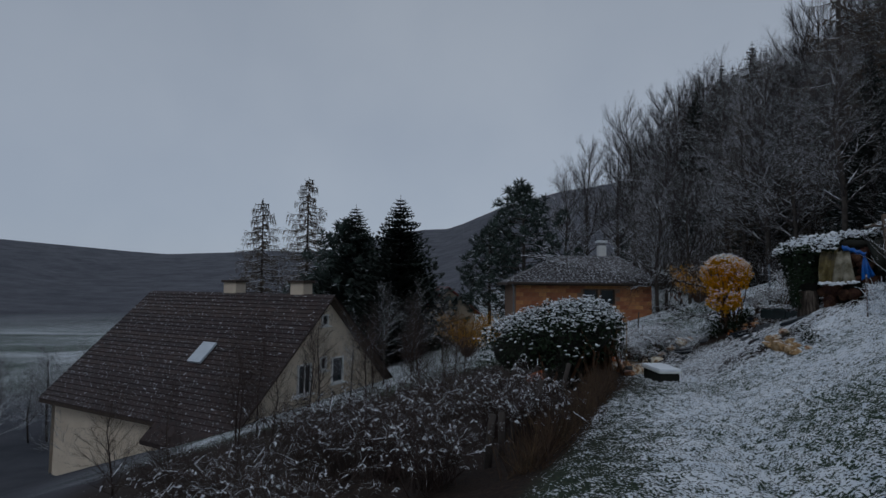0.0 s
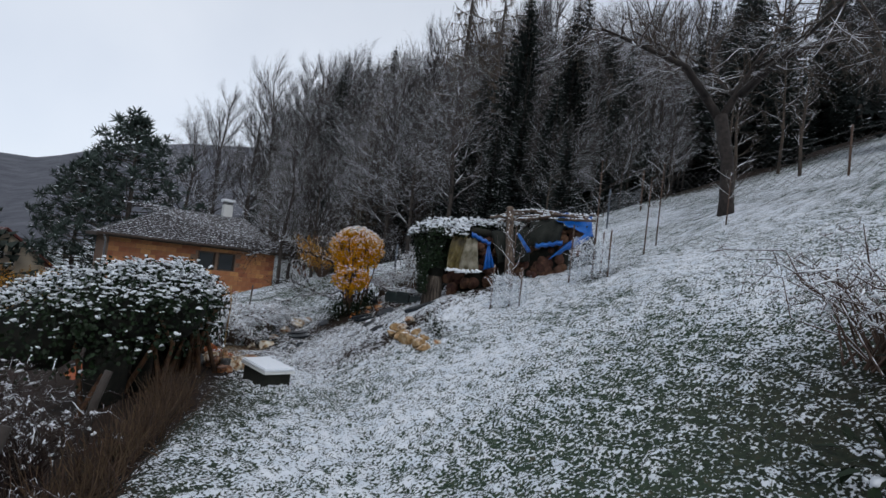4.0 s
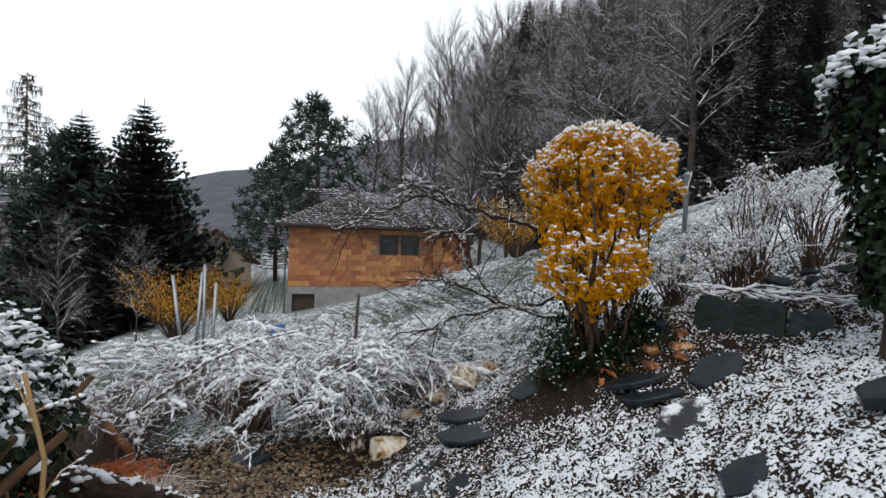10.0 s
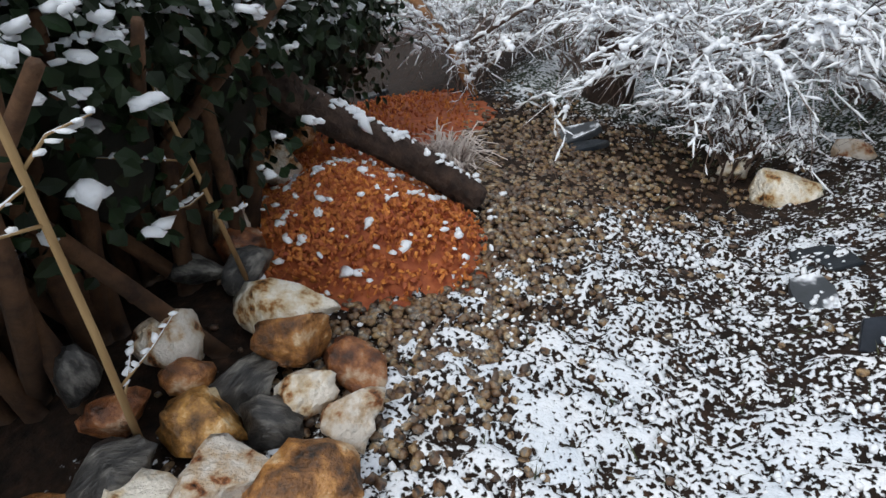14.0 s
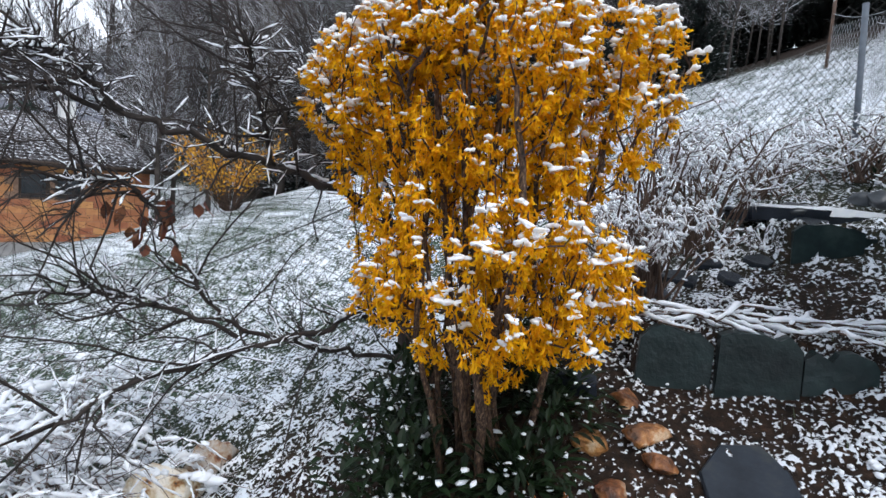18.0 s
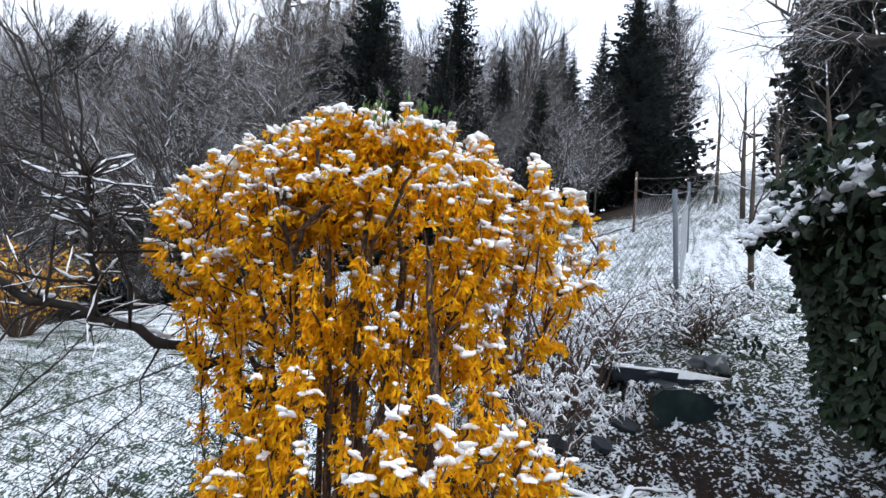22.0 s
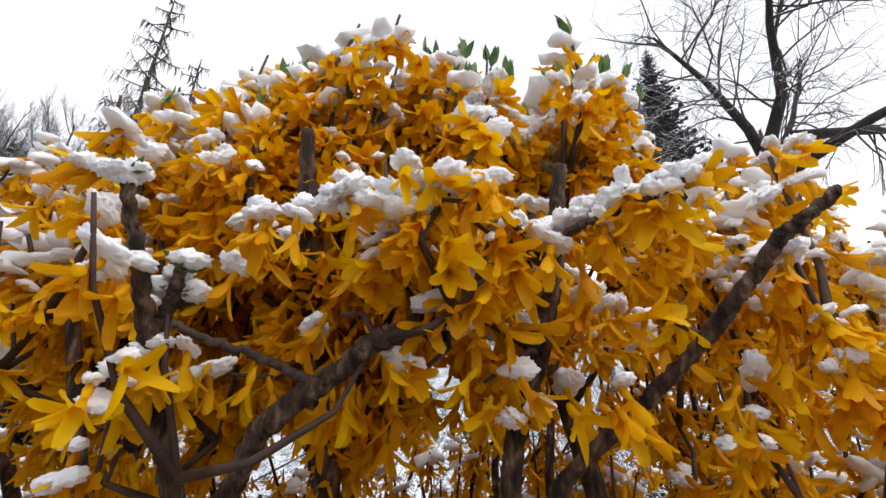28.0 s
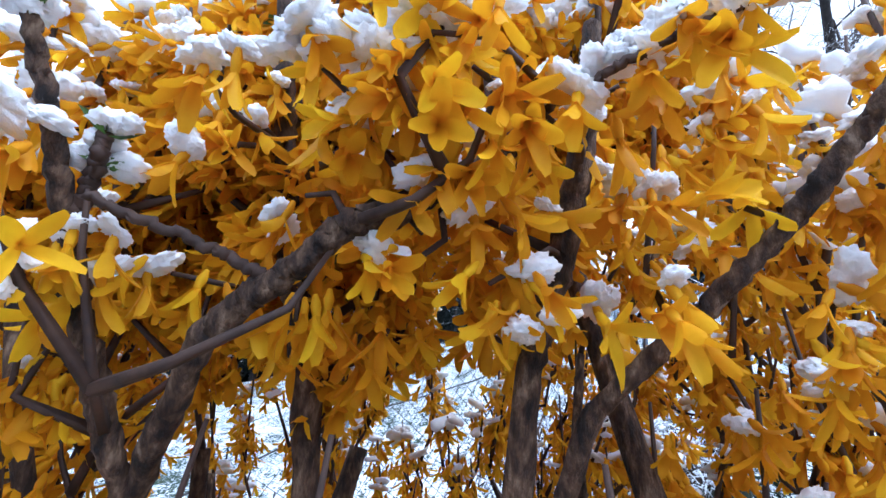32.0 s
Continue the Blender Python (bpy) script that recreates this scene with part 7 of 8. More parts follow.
for k, b in enumerate(BOUGHS):
    s, c = Shape(), Shape()
    r = (0.04, 0.02, 0.015, 0.012, 0.01, 0.009, 0.008, 0.007, 0.006, 0.01)[k]
    b = np.array(b)
    uu = np.linspace(0, len(b) - 1, 5 * len(b))
    line = np.stack([np.interp(uu, np.arange(len(b)), b[:, a]) for a in range(3)], 1)
    line[1:-1] = (line[:-2] + line[2:]) / 2 + rng.normal(size=(len(line) - 2, 3)) * 0.012
    s.tube(line, [r, r * 0.45], 7)
    for j in range(12 if k else 6):
        u = 0.2 + 0.8 * rng.random()
        i = min(int(u * (len(b) - 1)), len(b) - 2)
        q = b[i] + (b[i + 1] - b[i]) * (u * (len(b) - 1) - i)
        grow(s, q, turned(b[i + 1] - b[i], rng.uniform(0.5, 1.2), rng), rng.uniform(0.2, 0.7), 0.006, 2, rng, (7, 4), 0.12, 0.28)
        for _ in range(4 if abs(unit(b[i + 1] - b[i])[2]) < 0.5 else 0):
            snow_run(c, q + (0, 0, r * 0.7), q + (b[i + 1] - b[i]) * rng.uniform(0.06, 0.18) + (0, 0, r * 0.6), rng.uniform(0.003, 0.007), rng, 6)
    for j in range(46 if k else 0):
        u = 0.15 + 0.85 * rng.random()
        i = min(int(u * (len(b) - 1)), len(b) - 2)
        q = b[i] + (b[i + 1] - b[i]) * (u * (len(b) - 1) - i)
        e = q + unit(rng.normal(size=3) * (1, 1, 0.6) + (0, 0, 0.35)) * rng.uniform(0.06, 0.24)
        m = (q + e) / 2 + rng.normal(size=3) * 0.012
        s.tube([q, m, e], [0.0035, 0.002], 4)
        snow_run(c, m, e, rng.uniform(0.002, 0.0045), rng)
        if rng.random() < 0.6:
            snow_run(c, q, m, rng.uniform(0.002, 0.0045), rng)
    bo = part("bough", s, M_APPLE, BT)
    tagged(part("snow_load", c, M_SNOW, bo), kind="stuff")
s = Shape()
for k in range(26):
    p = np.array([5.62, 12.97, 2.5]) + rng.normal(size=3) * (0.07, 0.07, 0.05)
    leaf_at(s, p, (rng.normal() * 0.4, rng.normal() * 0.4, -1), rng.normal(size=3), rng.uniform(0.05, 0.09), 0.04)
part("withered_leaves", s, M_DRYLEAF, BT, "curled rust-brown leaves", smooth=False)

# slender wiry shrubs between forsythia and steps
for k, (x, y, w, h) in enumerate(((7.6, 12.0, 0.5, 0.9), (7.3, 11.85, 0.45, 0.45), (8.0, 11.85, 0.5, 0.7), (7.0, 12.1, 0.4, 0.35), (8.9, 11.8, 0.6, 0.4), (9.2, 11.3, 0.6, 0.4))):
    arching_shrub(x, y, w, h, 34, 300 + k, "wiry_shrub", "wiry leafless shrub frosted with snow", M_BROWNTWIG, 0.55, 0.004)
FT = bare_tree("fruit_tree", "small pruned fruit tree with crooked dark stem", 1.9, 71, (9, 5, 3), M_BARK, M_TWIG, (0.5, 1.1), 0.2, 0.03, (10.15, 10.92, on_ground(10.15, 10.92)))
for x, y, hh in ((15.5, 9.6, 3.0), (17.5, 10.8, 3.4), (20.5, 9.9, 3.6), (22.5, 11.4, 4.2)):
    bare_tree("fruit_tree", "leafless orchard tree on the upper meadow", hh, int(x * 10), (12, 6, 4), M_BARK, M_TWIG, (0.5, 1.1), 0.2, 0.06, (x, y, on_ground(x, y)))

# dark evergreen plants and herb stalks on the bank
for k, (x, y, r, h) in enumerate(((5.95, 8.9, 0.16, 0.28), (5.82, 8.5, 0.13, 0.24), (6.12, 12.12, 0.3, 0.42), (5.98, 12.0, 0.24, 0.34), (6.3, 12.2, 0.24, 0.34), (6.22, 11.72, 0.2, 0.2), (6.48, 11.82, 0.24, 0.2), (6.62, 11.98, 0.22, 0.2), (4.0, 3.2, 0.35, 0.3), (3.5, 2.6, 0.3, 0.25), (4.4, 2.4, 0.4, 0.35), (4.9, 3.3, 0.35, 0.25), (8.9, 11.0, 0.4, 0.18), (9.4, 11.3, 0.4, 0.2))):
    t = thing("evergreen_plant", "low dark evergreen plant with snow on its leaves", "plant", (x, y, on_ground(x, y)), group="low plants")
    s, c = Shape(), Shape()
    big = 8 <= k < 12
    lush = 2 <= k < 8
    for _ in range(420 if lush else 150 if not big else 110):
        d = unit(rng.normal(size=3) + (0, 0, 0.6))
        p = d * np.array([r, r, h]) * rng.uniform(0.2, 1.0)
        p[2] = abs(p[2])
        leaf_at(s, p, unit(d + rng.normal(size=3) * 0.4), (0, 0, 1), rng.uniform(0.04, 0.07) * (1.9 if big else 1), rng.uniform(0.015, 0.03) * (2.4 if big else 1))
        if rng.random() < (0.1 if lush else 0.3):
            snow_pat(c, p + (0, 0, 0.012), rng.uniform(0.01, 0.022) * (1.4 if big else 0.6 if lush else 1), rng)
    tagged(part("leaves", s, M_IVY, t, smooth=False), kind="stuff")
    tagged(part("snow_load", c, M_SNOW, t), kind="stuff")
for k, (x, y, w, h) in enumerate(((4.1, 3.0, 0.7, 0.7), (4.6, 2.6, 0.8, 0.85), (4.9, 3.6, 0.8, 0.6), (3.7, 2.3, 0.6, 0.6))):
    arching_shrub(x, y, w, h, 46, 330 + k, "rose_bush", "bare thorny bush with snow-dotted twigs", M_BROWNTWIG, 0.25, 0.004)

# ---- the forsythia ----
M_FSTEM = surface("forsythia_bark", [(0.36, (0.01, 0.005, 0.003)), (0.48, (0.05, 0.024, 0.012)), (0.58, (0.11, 0.062, 0.034)), (0.7, (0.24, 0.16, 0.1))], 150, 0.85, None, bump_scale=260, bump_strength=1.0, bump_dist=0.004, stretch=(1, 1, 0.35))
M_FTWIG = surface("forsythia_twig", [(0.3, (0.025, 0.012, 0.008)), (0.7, (0.08, 0.04, 0.024))], 60, 0.7, None, bump_scale=200, bump_strength=0.4, bump_dist=0.001)
M_BUD = surface("green_bud", [(0.3, (0.04, 0.09, 0.012)), (0.7, (0.1, 0.2, 0.03))], 80, 0.5, None, bump_strength=0.0)
M_PETAL = surface("yellow_petal", [(0.3, (0.79, 0.37, 0.002)), (0.7, (0.89, 0.505, 0.006))], 60, 0.5, None, bump_scale=300, bump_strength=0.25, bump_dist=0.001, spread=0.1, translucent=0.4, spec=0.15)
M_PETALS = surface("yellow_petals", [(0.3, (0.79, 0.37, 0.002)), (0.7, (0.89, 0.505, 0.006))], 60, 0.5, None, bump_scale=300, bump_strength=0.25, bump_dist=0.001, spread=0.12, island=True, translucent=0.4, spec=0.15)
M_CLUMP = surface("clumped_snow", [(0.3, (0.93, 0.95, 0.97)), (0.7, (0.97, 0.975, 0.98))], 90, 0.75, None, bump_scale=900, bump_strength=0.45, bump_dist=0.002, deep=0.0012)


def flower_shape(seed, open_, fine=True):
    """Four strap petals that hang from a short calyx at the origin, along -z."""
    rng = np.random.default_rng(seed)
    v, f = [], []
    n = 6 if fine else 3
    for k in range(4):
        a = k * math.pi / 2 + rng.normal() * 0.16
        out, side = np.array([math.cos(a), math.sin(a), 0]), np.array([-math.sin(a), math.cos(a), 0])
        o = open_ + rng.normal() * 0.13
        length, width, twist = 0.0225 * rng.uniform(0.8, 1.12), 0.0034 * rng.uniform(0.85, 1.15), rng.normal() * 0.5
        b = len(v)
        p, ang = np.array([0, 0, -0.003]), o * 0.55
        for i in range(n + 1):
            u = i / n
            w = width * (0.2 + 0.8 * math.sin(min(1.0, u * 0.95 + 0.04) * math.pi * 0.78)) * 0.95
            if i == n:
                w *= 0.72
            sd = side * math.cos(twist * u) + np.array([0, 0, 1.0]) * math.sin(twist * u)
            nrm = np.cross(sd, out * math.sin(ang) + np.array([0, 0, -math.cos(ang)]))
            v += [p - sd * w + nrm * w * 0.5, p, p + sd * w + nrm * w * 0.5]
            p = p + (out * math.sin(ang) + np.array([0, 0, -math.cos(ang)])) * length / n
            ang += o * 0.5 / n * (1.6 - u) + rng.normal() * 0.08
        f += [(b + i * 3 + j, b + i * 3 + j + 1, b + (i + 1) * 3 + j + 1, b + (i + 1) * 3 + j) for i in range(n) for j in range(2)]
    b = len(v)
    for z, r in ((0.004, 0.0012), (-0.001, 0.0026), (-0.006, 0.0018)):
        v += [np.array([math.cos(q) * r, math.sin(q) * r, z]) for q in np.arange(5) * 1.2566]
    f += [(b + i * 5 + j, b + i * 5 + (j + 1) % 5, b + (i + 1) * 5 + (j + 1) % 5, b + (i + 1) * 5 + j) for i in range(2) for j in range(5)]
    return np.array(v), f


FLOWERS = [flower_shape(k, o) for k, o in enumerate((0.5, 0.68, 0.85, 0.58, 1.05, 0.75))]
FS = thing("forsythia", "large orange-yellow forsythia in full bloom loaded with fresh snow", "shrub", (0, 0, 0), group="forsythias")
FC = np.array([6.32, 12.06])
rng = np.random.default_rng(2024)
fg = on_ground(6.27, 11.93)


def body(z):
    return float(np.interp(z, [1.95, 2.1, 2.3, 2.6, 2.78, 2.95, 3.08, 3.21, 3.32, 3.41], [0.12, 0.46, 0.6, 0.66, 0.86, 1.0, 1.0, 0.88, 0.6, 0.12]))


EYE0, EYE1 = np.array([5.36, 11.78, 2.87]), np.array([5.815, 11.89, 2.985])


def free_of_lane(p, r=0.13):
    """Keeps the lane by which one steps up to the shrub free of growth."""
    u = np.clip((p - EYE0) @ (EYE1 - EYE0) / ((EYE1 - EYE0) @ (EYE1 - EYE0)), 0, 1)
    return np.linalg.norm(p - EYE0 - u * (EYE1 - EYE0)) > r


# main stems
STEMS = []
for k in range(14):
    a = k * 2.4 + rng.random() * 0.5
    rr = 0.34 * math.sqrt((k + 0.5) / 14)
    foot = np.array([6.27 + math.cos(a) * rr * 0.5, 11.93 + math.sin(a) * rr * 0.5, fg - 0.06])
    top = np.array([FC[0] + math.cos(a) * rr * 1.25, FC[1] + 0.05 + math.sin(a) * rr * 1.75, rng.uniform(2.9, 3.2)])
    mid1, mid2 = foot + (top - foot) * (0.4, 0.4, 0.33) + rng.normal(size=3) * (0.06, 0.06, 0), foot + (top - foot) * 0.68 + rng.normal(size=3) * (0.07, 0.07, 0)
    if not free_of_lane(top) or not free_of_lane(mid2):
        top[0] += 0.2
        mid2[0] += 0.12
    r = rng.uniform(0.009, 0.016) if k else 0.024
    STEMS.append((np.array([foot, mid1, mid2, top]), [r, r * 0.9, r * 0.75, r * 0.45]))
# the boughs that stand forward: a cut stub, the barked cross branch and the twigs on them
OWN = [([(6.2, 12.03, 1.85), (6.1, 12.05, 2.4), (5.999, 12.075, 2.898), (5.966, 12.08, 2.954), (5.939, 12.083, 3.001), (5.921, 12.083, 3.032), (5.896, 12.084, 3.078), (5.874, 12.08, 3.108)], [0.011, 0.009, 0.0075, 0.007, 0.0068, 0.0066, 0.005, 0.0045]),
       ([(5.921, 12.083, 3.032), (5.917, 12.074, 3.051), (5.91, 12.066, 3.071)], [0.005, 0.0046, 0.0044]),
       ([(5.985, 12.075, 2.93), (5.951, 12.029, 2.994), (5.949, 12.007, 3.012), (5.947, 11.984, 3.025), (5.945, 11.965, 3.04), (5.95, 11.949, 3.046), (5.965, 11.934, 3.064), (6.02, 11.9, 3.12), (6.1, 11.86, 3.22)], [0.0078, 0.0076, 0.0075, 0.007, 0.0072, 0.0075, 0.0072, 0.006, 0.004]),
       ([(5.905, 12.06, 3.04), (5.931, 12.027, 3.03), (5.949, 12.001, 3.019)], [0.0025, 0.003, 0.0034]),
       ([(5.98, 11.92, 3.085), (5.948, 11.881, 3.092), (5.937, 11.859, 3.095), (5.931, 11.838, 3.101), (5.927, 11.815, 3.108), (5.921, 11.79, 3.119)], [0.0026, 0.0024, 0.0023, 0.0023, 0.0022, 0.002]),
       ([(5.966, 12.038, 3.2), (5.993, 12.038, 3.114), (6.023, 12.039, 3.053), (6.051, 12.031, 2.98), (6.12, 12.0, 2.5), (6.22, 11.97, 1.85)], [0.006, 0.0085, 0.009, 0.01, 0.013, 0.015]),
       ([(6.1, 11.93, 2.8), (6.023, 11.874, 2.976), (6.008, 11.834, 3.01), (5.981, 11.795, 3.047), (5.963, 11.773, 3.074), (5.949, 11.76, 3.091), (5.94, 11.736, 3.107)], [0.0075, 0.006, 0.0055, 0.0055, 0.005, 0.0045, 0.004]),
       ([(5.98, 11.865, 3.16), (5.993, 11.874, 3.087), (6.008, 11.884, 3.047), (6.028, 11.903, 2.994), (6.1, 11.93, 2.7), (6.22, 11.93, 1.85)], [0.006, 0.0075, 0.008, 0.0085, 0.011, 0.013])]
for pts, rad in STEMS:
    s = Shape()
    fine = np.array([[np.interp(u, np.linspace(0, 1, 4), pts[:, a]) for a in range(3)] for u in np.linspace(0, 1, 13)])
    fine[1:-1] += rng.normal(size=(11, 3)) * 0.01
    s.tube(fine, np.interp(np.linspace(0, 1, 13), np.linspace(0, 1, 4), rad), 9)
    part("stem", s, M_FSTEM, FS)
for pts, rad in OWN:
    rad = [0.82 * r for r in rad]
    s = Shape()
    p, q = np.array(pts), np.linspace(0, 1, len(pts))
    u = np.linspace(0, 1, 14 * len(pts))
    fine = np.stack([np.interp(u, q, p[:, a]) for a in range(3)], 1)
    fine[1:-1] = (fine[:-2] + 2 * fine[1:-1] + fine[2:]) / 4
    fine[1:-1] += rng.normal(size=fine[1:-1].shape) * 0.0006
    s.tube(fine, np.interp(u, q, rad), 16)
    s.v[0] = s.v[0] + rng.normal(size=s.v[0].shape) * 0.035 * max(rad) + 0.07 * max(rad) * np.sin(s.v[0] @ np.array([[310.0, 0, 90], [0, 280.0, 170], [120.0, 60, 130]]) + 3)
    part("stem" if max(rad) > 0.006 else "twig", s, M_FSTEM if max(rad) > 0.006 else M_FTWIG, FS)

# twigs with their blossom and snow
ANCHORS = np.concatenate([np.stack([np.interp(np.linspace(0.42, 1, 12), np.linspace(0, 1, 4), p[:, a]) for a in range(3)], 1) for p, _ in STEMS] + [np.array(p)[-5:] for p, _ in OWN])
tips = []
for k in range(1650):
    z = rng.uniform(2.2, 3.41) if k % 3 == 0 else rng.uniform(2.72, 3.4)
    a, q = rng.uniform(0, 2 * math.pi), rng.uniform(0.3, 1.0) ** 0.6
    w = body(z) * q
    tip = np.array([FC[0] + math.cos(a) * 0.45 * w, FC[1] + 0.09 + math.sin(a) * 0.74 * w, z])
    if k % 10 < 2:
        tip = np.array([6.12, 11.86, 2.48]) + unit(rng.normal(size=3)) * (0.34, 0.48, 0.32) * rng.uniform(0.6, 1.0)
    elif k % 10 == 4:
        tip = np.array([6.14, 12.02, 3.28]) + unit(rng.normal(size=3)) * (0.15, 0.26, 0.09) * rng.uniform(0.5, 1.0)
    elif k % 10 == 3:
        tip = np.array([6.1, 12.14, 3.16]) + unit(rng.normal(size=3)) * (0.14, 0.2, 0.13) * rng.uniform(0.5, 1.0)
    if free_of_lane(tip):
        tips.append((float(np.min(np.linalg.norm(ANCHORS - tip, axis=1))), tip))
tips.sort(key=lambda e: e[0])
twigs, nodes = Shape(), []
known = np.zeros((len(ANCHORS) + 2 * len(tips), 3))
known[:len(ANCHORS)] = ANCHORS
have = len(ANCHORS)
for near_by, tip in tips:
    # each twig springs from the nearest older wood, from below
    d = known[:have] - tip
    cost = np.sqrt((d[:, 0] ** 2 + d[:, 1] ** 2) * 1.6 + (d[:, 2] + 0.1) ** 2) + np.where(d[:, 2] > -0.02, 0.6, 0)
    root = known[int(np.argmin(cost))].copy()
    mid = root * 0.5 + tip * 0.5 + rng.normal(size=3) * 0.012 + np.array([tip[0] - root[0], tip[1] - root[1], 0]) * 0.15 - (0, 0, 0.01)
    if not free_of_lane(mid) or not free_of_lane((mid + tip) / 2) or tip[2] < 2.72 and rng.random() < 0.25:
        continue
    known[have], known[have + 1] = mid, mid * 0.4 + tip * 0.6
    have += 2
    end = tip + unit(tip - mid + (0, 0, 0.05)) * rng.uniform(0.01, 0.05)
    twigs.tube([root, mid, tip, end], [0.0034, 0.0024, 0.0017, 0.0012], 5)
    nodes.append((mid, tip, end))
tagged(part("twig_mass", twigs, M_FTWIG, FS), kind="stuff")
spots = []
for mid, tip, end in nodes:
    l = np.linalg.norm(tip - mid)
    for u in np.linspace(0.15, 1.0, max(2, int(l / 0.03) + 1)):
        p = mid + (tip - mid) * u + rng.normal(size=3) * 0.004
        for _ in range(int(rng.integers(4, 8))):
            spots.append(p + rng.normal(size=3) * (0.009, 0.009, 0.006))
# blossom of the forward boughs
FRONT = [(5.925, 11.924, 3.073), (5.936, 11.92, 3.069), (5.938, 11.936, 3.057), (5.932, 11.96, 3.069), (5.924, 11.973, 3.078), (5.903, 11.976, 3.088), (5.94, 11.89, 3.078), (5.947, 11.875, 3.075), (5.928, 11.844, 3.092), (5.95, 11.938, 3.028), (5.95, 11.95, 3.008), (5.923, 11.913, 3.088), (5.907, 11.926, 3.093),
         (5.936, 11.987, 3.042), (5.975, 11.847, 2.999), (5.896, 12.024, 3.086), (5.949, 12.045, 3.101), (5.949, 12.047, 3.076), (5.959, 11.915, 3.05), (5.93, 11.816, 3.098), (5.951, 11.856, 3.092), (5.984, 11.817, 3.055), (5.971, 11.913, 3.012), (5.972, 12.004, 2.997), (5.947, 12.057, 3.013), (5.979, 11.893, 3.0)]
for p in FRONT:
    q = np.array(p) + (0.008, 0, 0.012)
    root = ANCHORS[np.argmin(np.linalg.norm(ANCHORS - q - (0.03, 0, 0.02), axis=1))]
    s = Shape()
    s.tube([root, (root + q) / 2 + rng.normal(size=3) * 0.006, q], [0.002, 0.0012], 6)
    part("twig", s, M_FTWIG, FS)
    for _ in range(4):
        spots.append(np.array(p) + (0.008, 0, 0.012) + rng.normal(size=3) * (0.01, 0.014, 0.008))
for k in range(70):
    q = np.array([6.0 + abs(rng.normal()) * 0.05, 11.94 + rng.normal() * 0.1, 3.08 + rng.normal() * 0.04])
    for _ in range(4):
        spots.append(q + rng.normal(size=3) * (0.009, 0.01, 0.007))
BARE_WOOD = np.array(OWN[2][0][:5]) - (0.03, 0, 0.01)      # the old cross branch flowers only at its end
spots = np.array([p for p in spots if free_of_lane(p, 0.145) and np.min(np.linalg.norm(BARE_WOOD - p, axis=1)) > 0.042])
if len(spots) > 22000:
    spots = spots[np.sort(rng.permutation(len(spots))[:22000])]
near = np.argsort(np.linalg.norm(spots - EYE1, axis=1))


def hang(p):
    """How a blossom hangs at p: mostly down, its mouth turned a little outwards."""
    out = np.array([p[0] - FC[0], p[1] - FC[1], 0])
    lean = unit(out) * rng.uniform(0.0, 0.7) + rng.normal(size=3) * 0.38 + (0, 0, -0.95)
    zax = -unit(lean)
    xax = unit(np.cross(zax, rng.normal(size=3)))
    yax = np.cross(zax, xax)
    m = np.stack([xax, yax, zax], 1)
    return m * rng.uniform(0.85, 1.16)


FMESH = []
for v, f in FLOWERS:
    s = Shape()
    s.add(v, f)
    FMESH.append(s.mesh("flower", M_PETAL))
mass = Shape()
for n, i in enumerate(near):
    p, m, k = spots[i], hang(spots[i]), int(rng.integers(len(FLOWERS)))
    if n < 300:
        ob = part("flower", FMESH[k], None, FS)
        mm = Matrix([(*row, c) for row, c in zip(m.tolist(), p.tolist())] + [(0, 0, 0, 1)])
        ob.matrix_basis = mm
    else:
        v, f = FLOWERS[k]
        mass.add(v @ m.T + p, f)
tagged(part("blossom", mass, M_PETALS, FS), kind="stuff")
# snow lying on the twigs and blossom: crumbs packed into flat clods
def clod(seed, level, grain):
    """One lump whose outline is that of a few merged crumbs, its skin grained."""
    rng = np.random.default_rng(seed)
    ball_v, ball_f = BALLS[level]
    r = np.zeros(len(ball_v))
    for k in range(9):
        c = rng.normal(size=3) * (0.5, 0.4, 0.25) * (0 if k == 0 else 1)
        c *= min(1.0, 0.8 / (np.linalg.norm(c) + 1e-6))
        rad = rng.uniform(0.35, 0.6) + 0.3 * float(np.linalg.norm(c))
        d = ball_v @ c
        q = rad * rad - c @ c + d * d
        r = np.maximum(r, np.where(q > 0, d + np.sqrt(np.maximum(q, 0)), 0))
    r = np.maximum(r, 0.35) * (1 + grain * rng.normal(size=len(r)))
    v, f = ball_v * r[:, None] * (0.0122, 0.0102, 0.0078), list(ball_f)
    return v + (0, 0, 0.003), f


CLODS = [clod(k, 4, 0.1) for k in range(6)]
FAR_CLODS = [clod(40 + k, 2, 0.18) for k in range(8)]
caps = Shape()
above = np.zeros(len(spots))
for i0 in range(0, len(spots), 500):
    d = spots[None, :, :] - spots[i0:i0 + 500, None, :]
    above[i0:i0 + 500] = ((np.hypot(d[..., 0], d[..., 1]) < 0.028) & (d[..., 2] > 0.012)).sum(1)
for p, roof_over in zip(spots, above):
    if rng.random() > 1.0 * math.exp(-roof_over / 11.0) * (0.5 + 0.5 * min(1.0, max(0.0, p[2] - 2.2))) or not free_of_lane(p, 0.15):
        continue
    close = np.linalg.norm(p - EYE1) < 0.36
    v, f = (CLODS if close else FAR_CLODS)[int(rng.integers(6))]
    a, size = rng.uniform(0, 6.28), rng.uniform(0.45, 1.2) * (0.75 if close else 1.02)
    m = np.array([[math.cos(a), -math.sin(a), 0], [math.sin(a), math.cos(a), 0], [rng.normal() * 0.25, rng.normal() * 0.25, 0.9]]) * size
    caps.add(v @ m.T + p + (0, 0, 0.004), f)
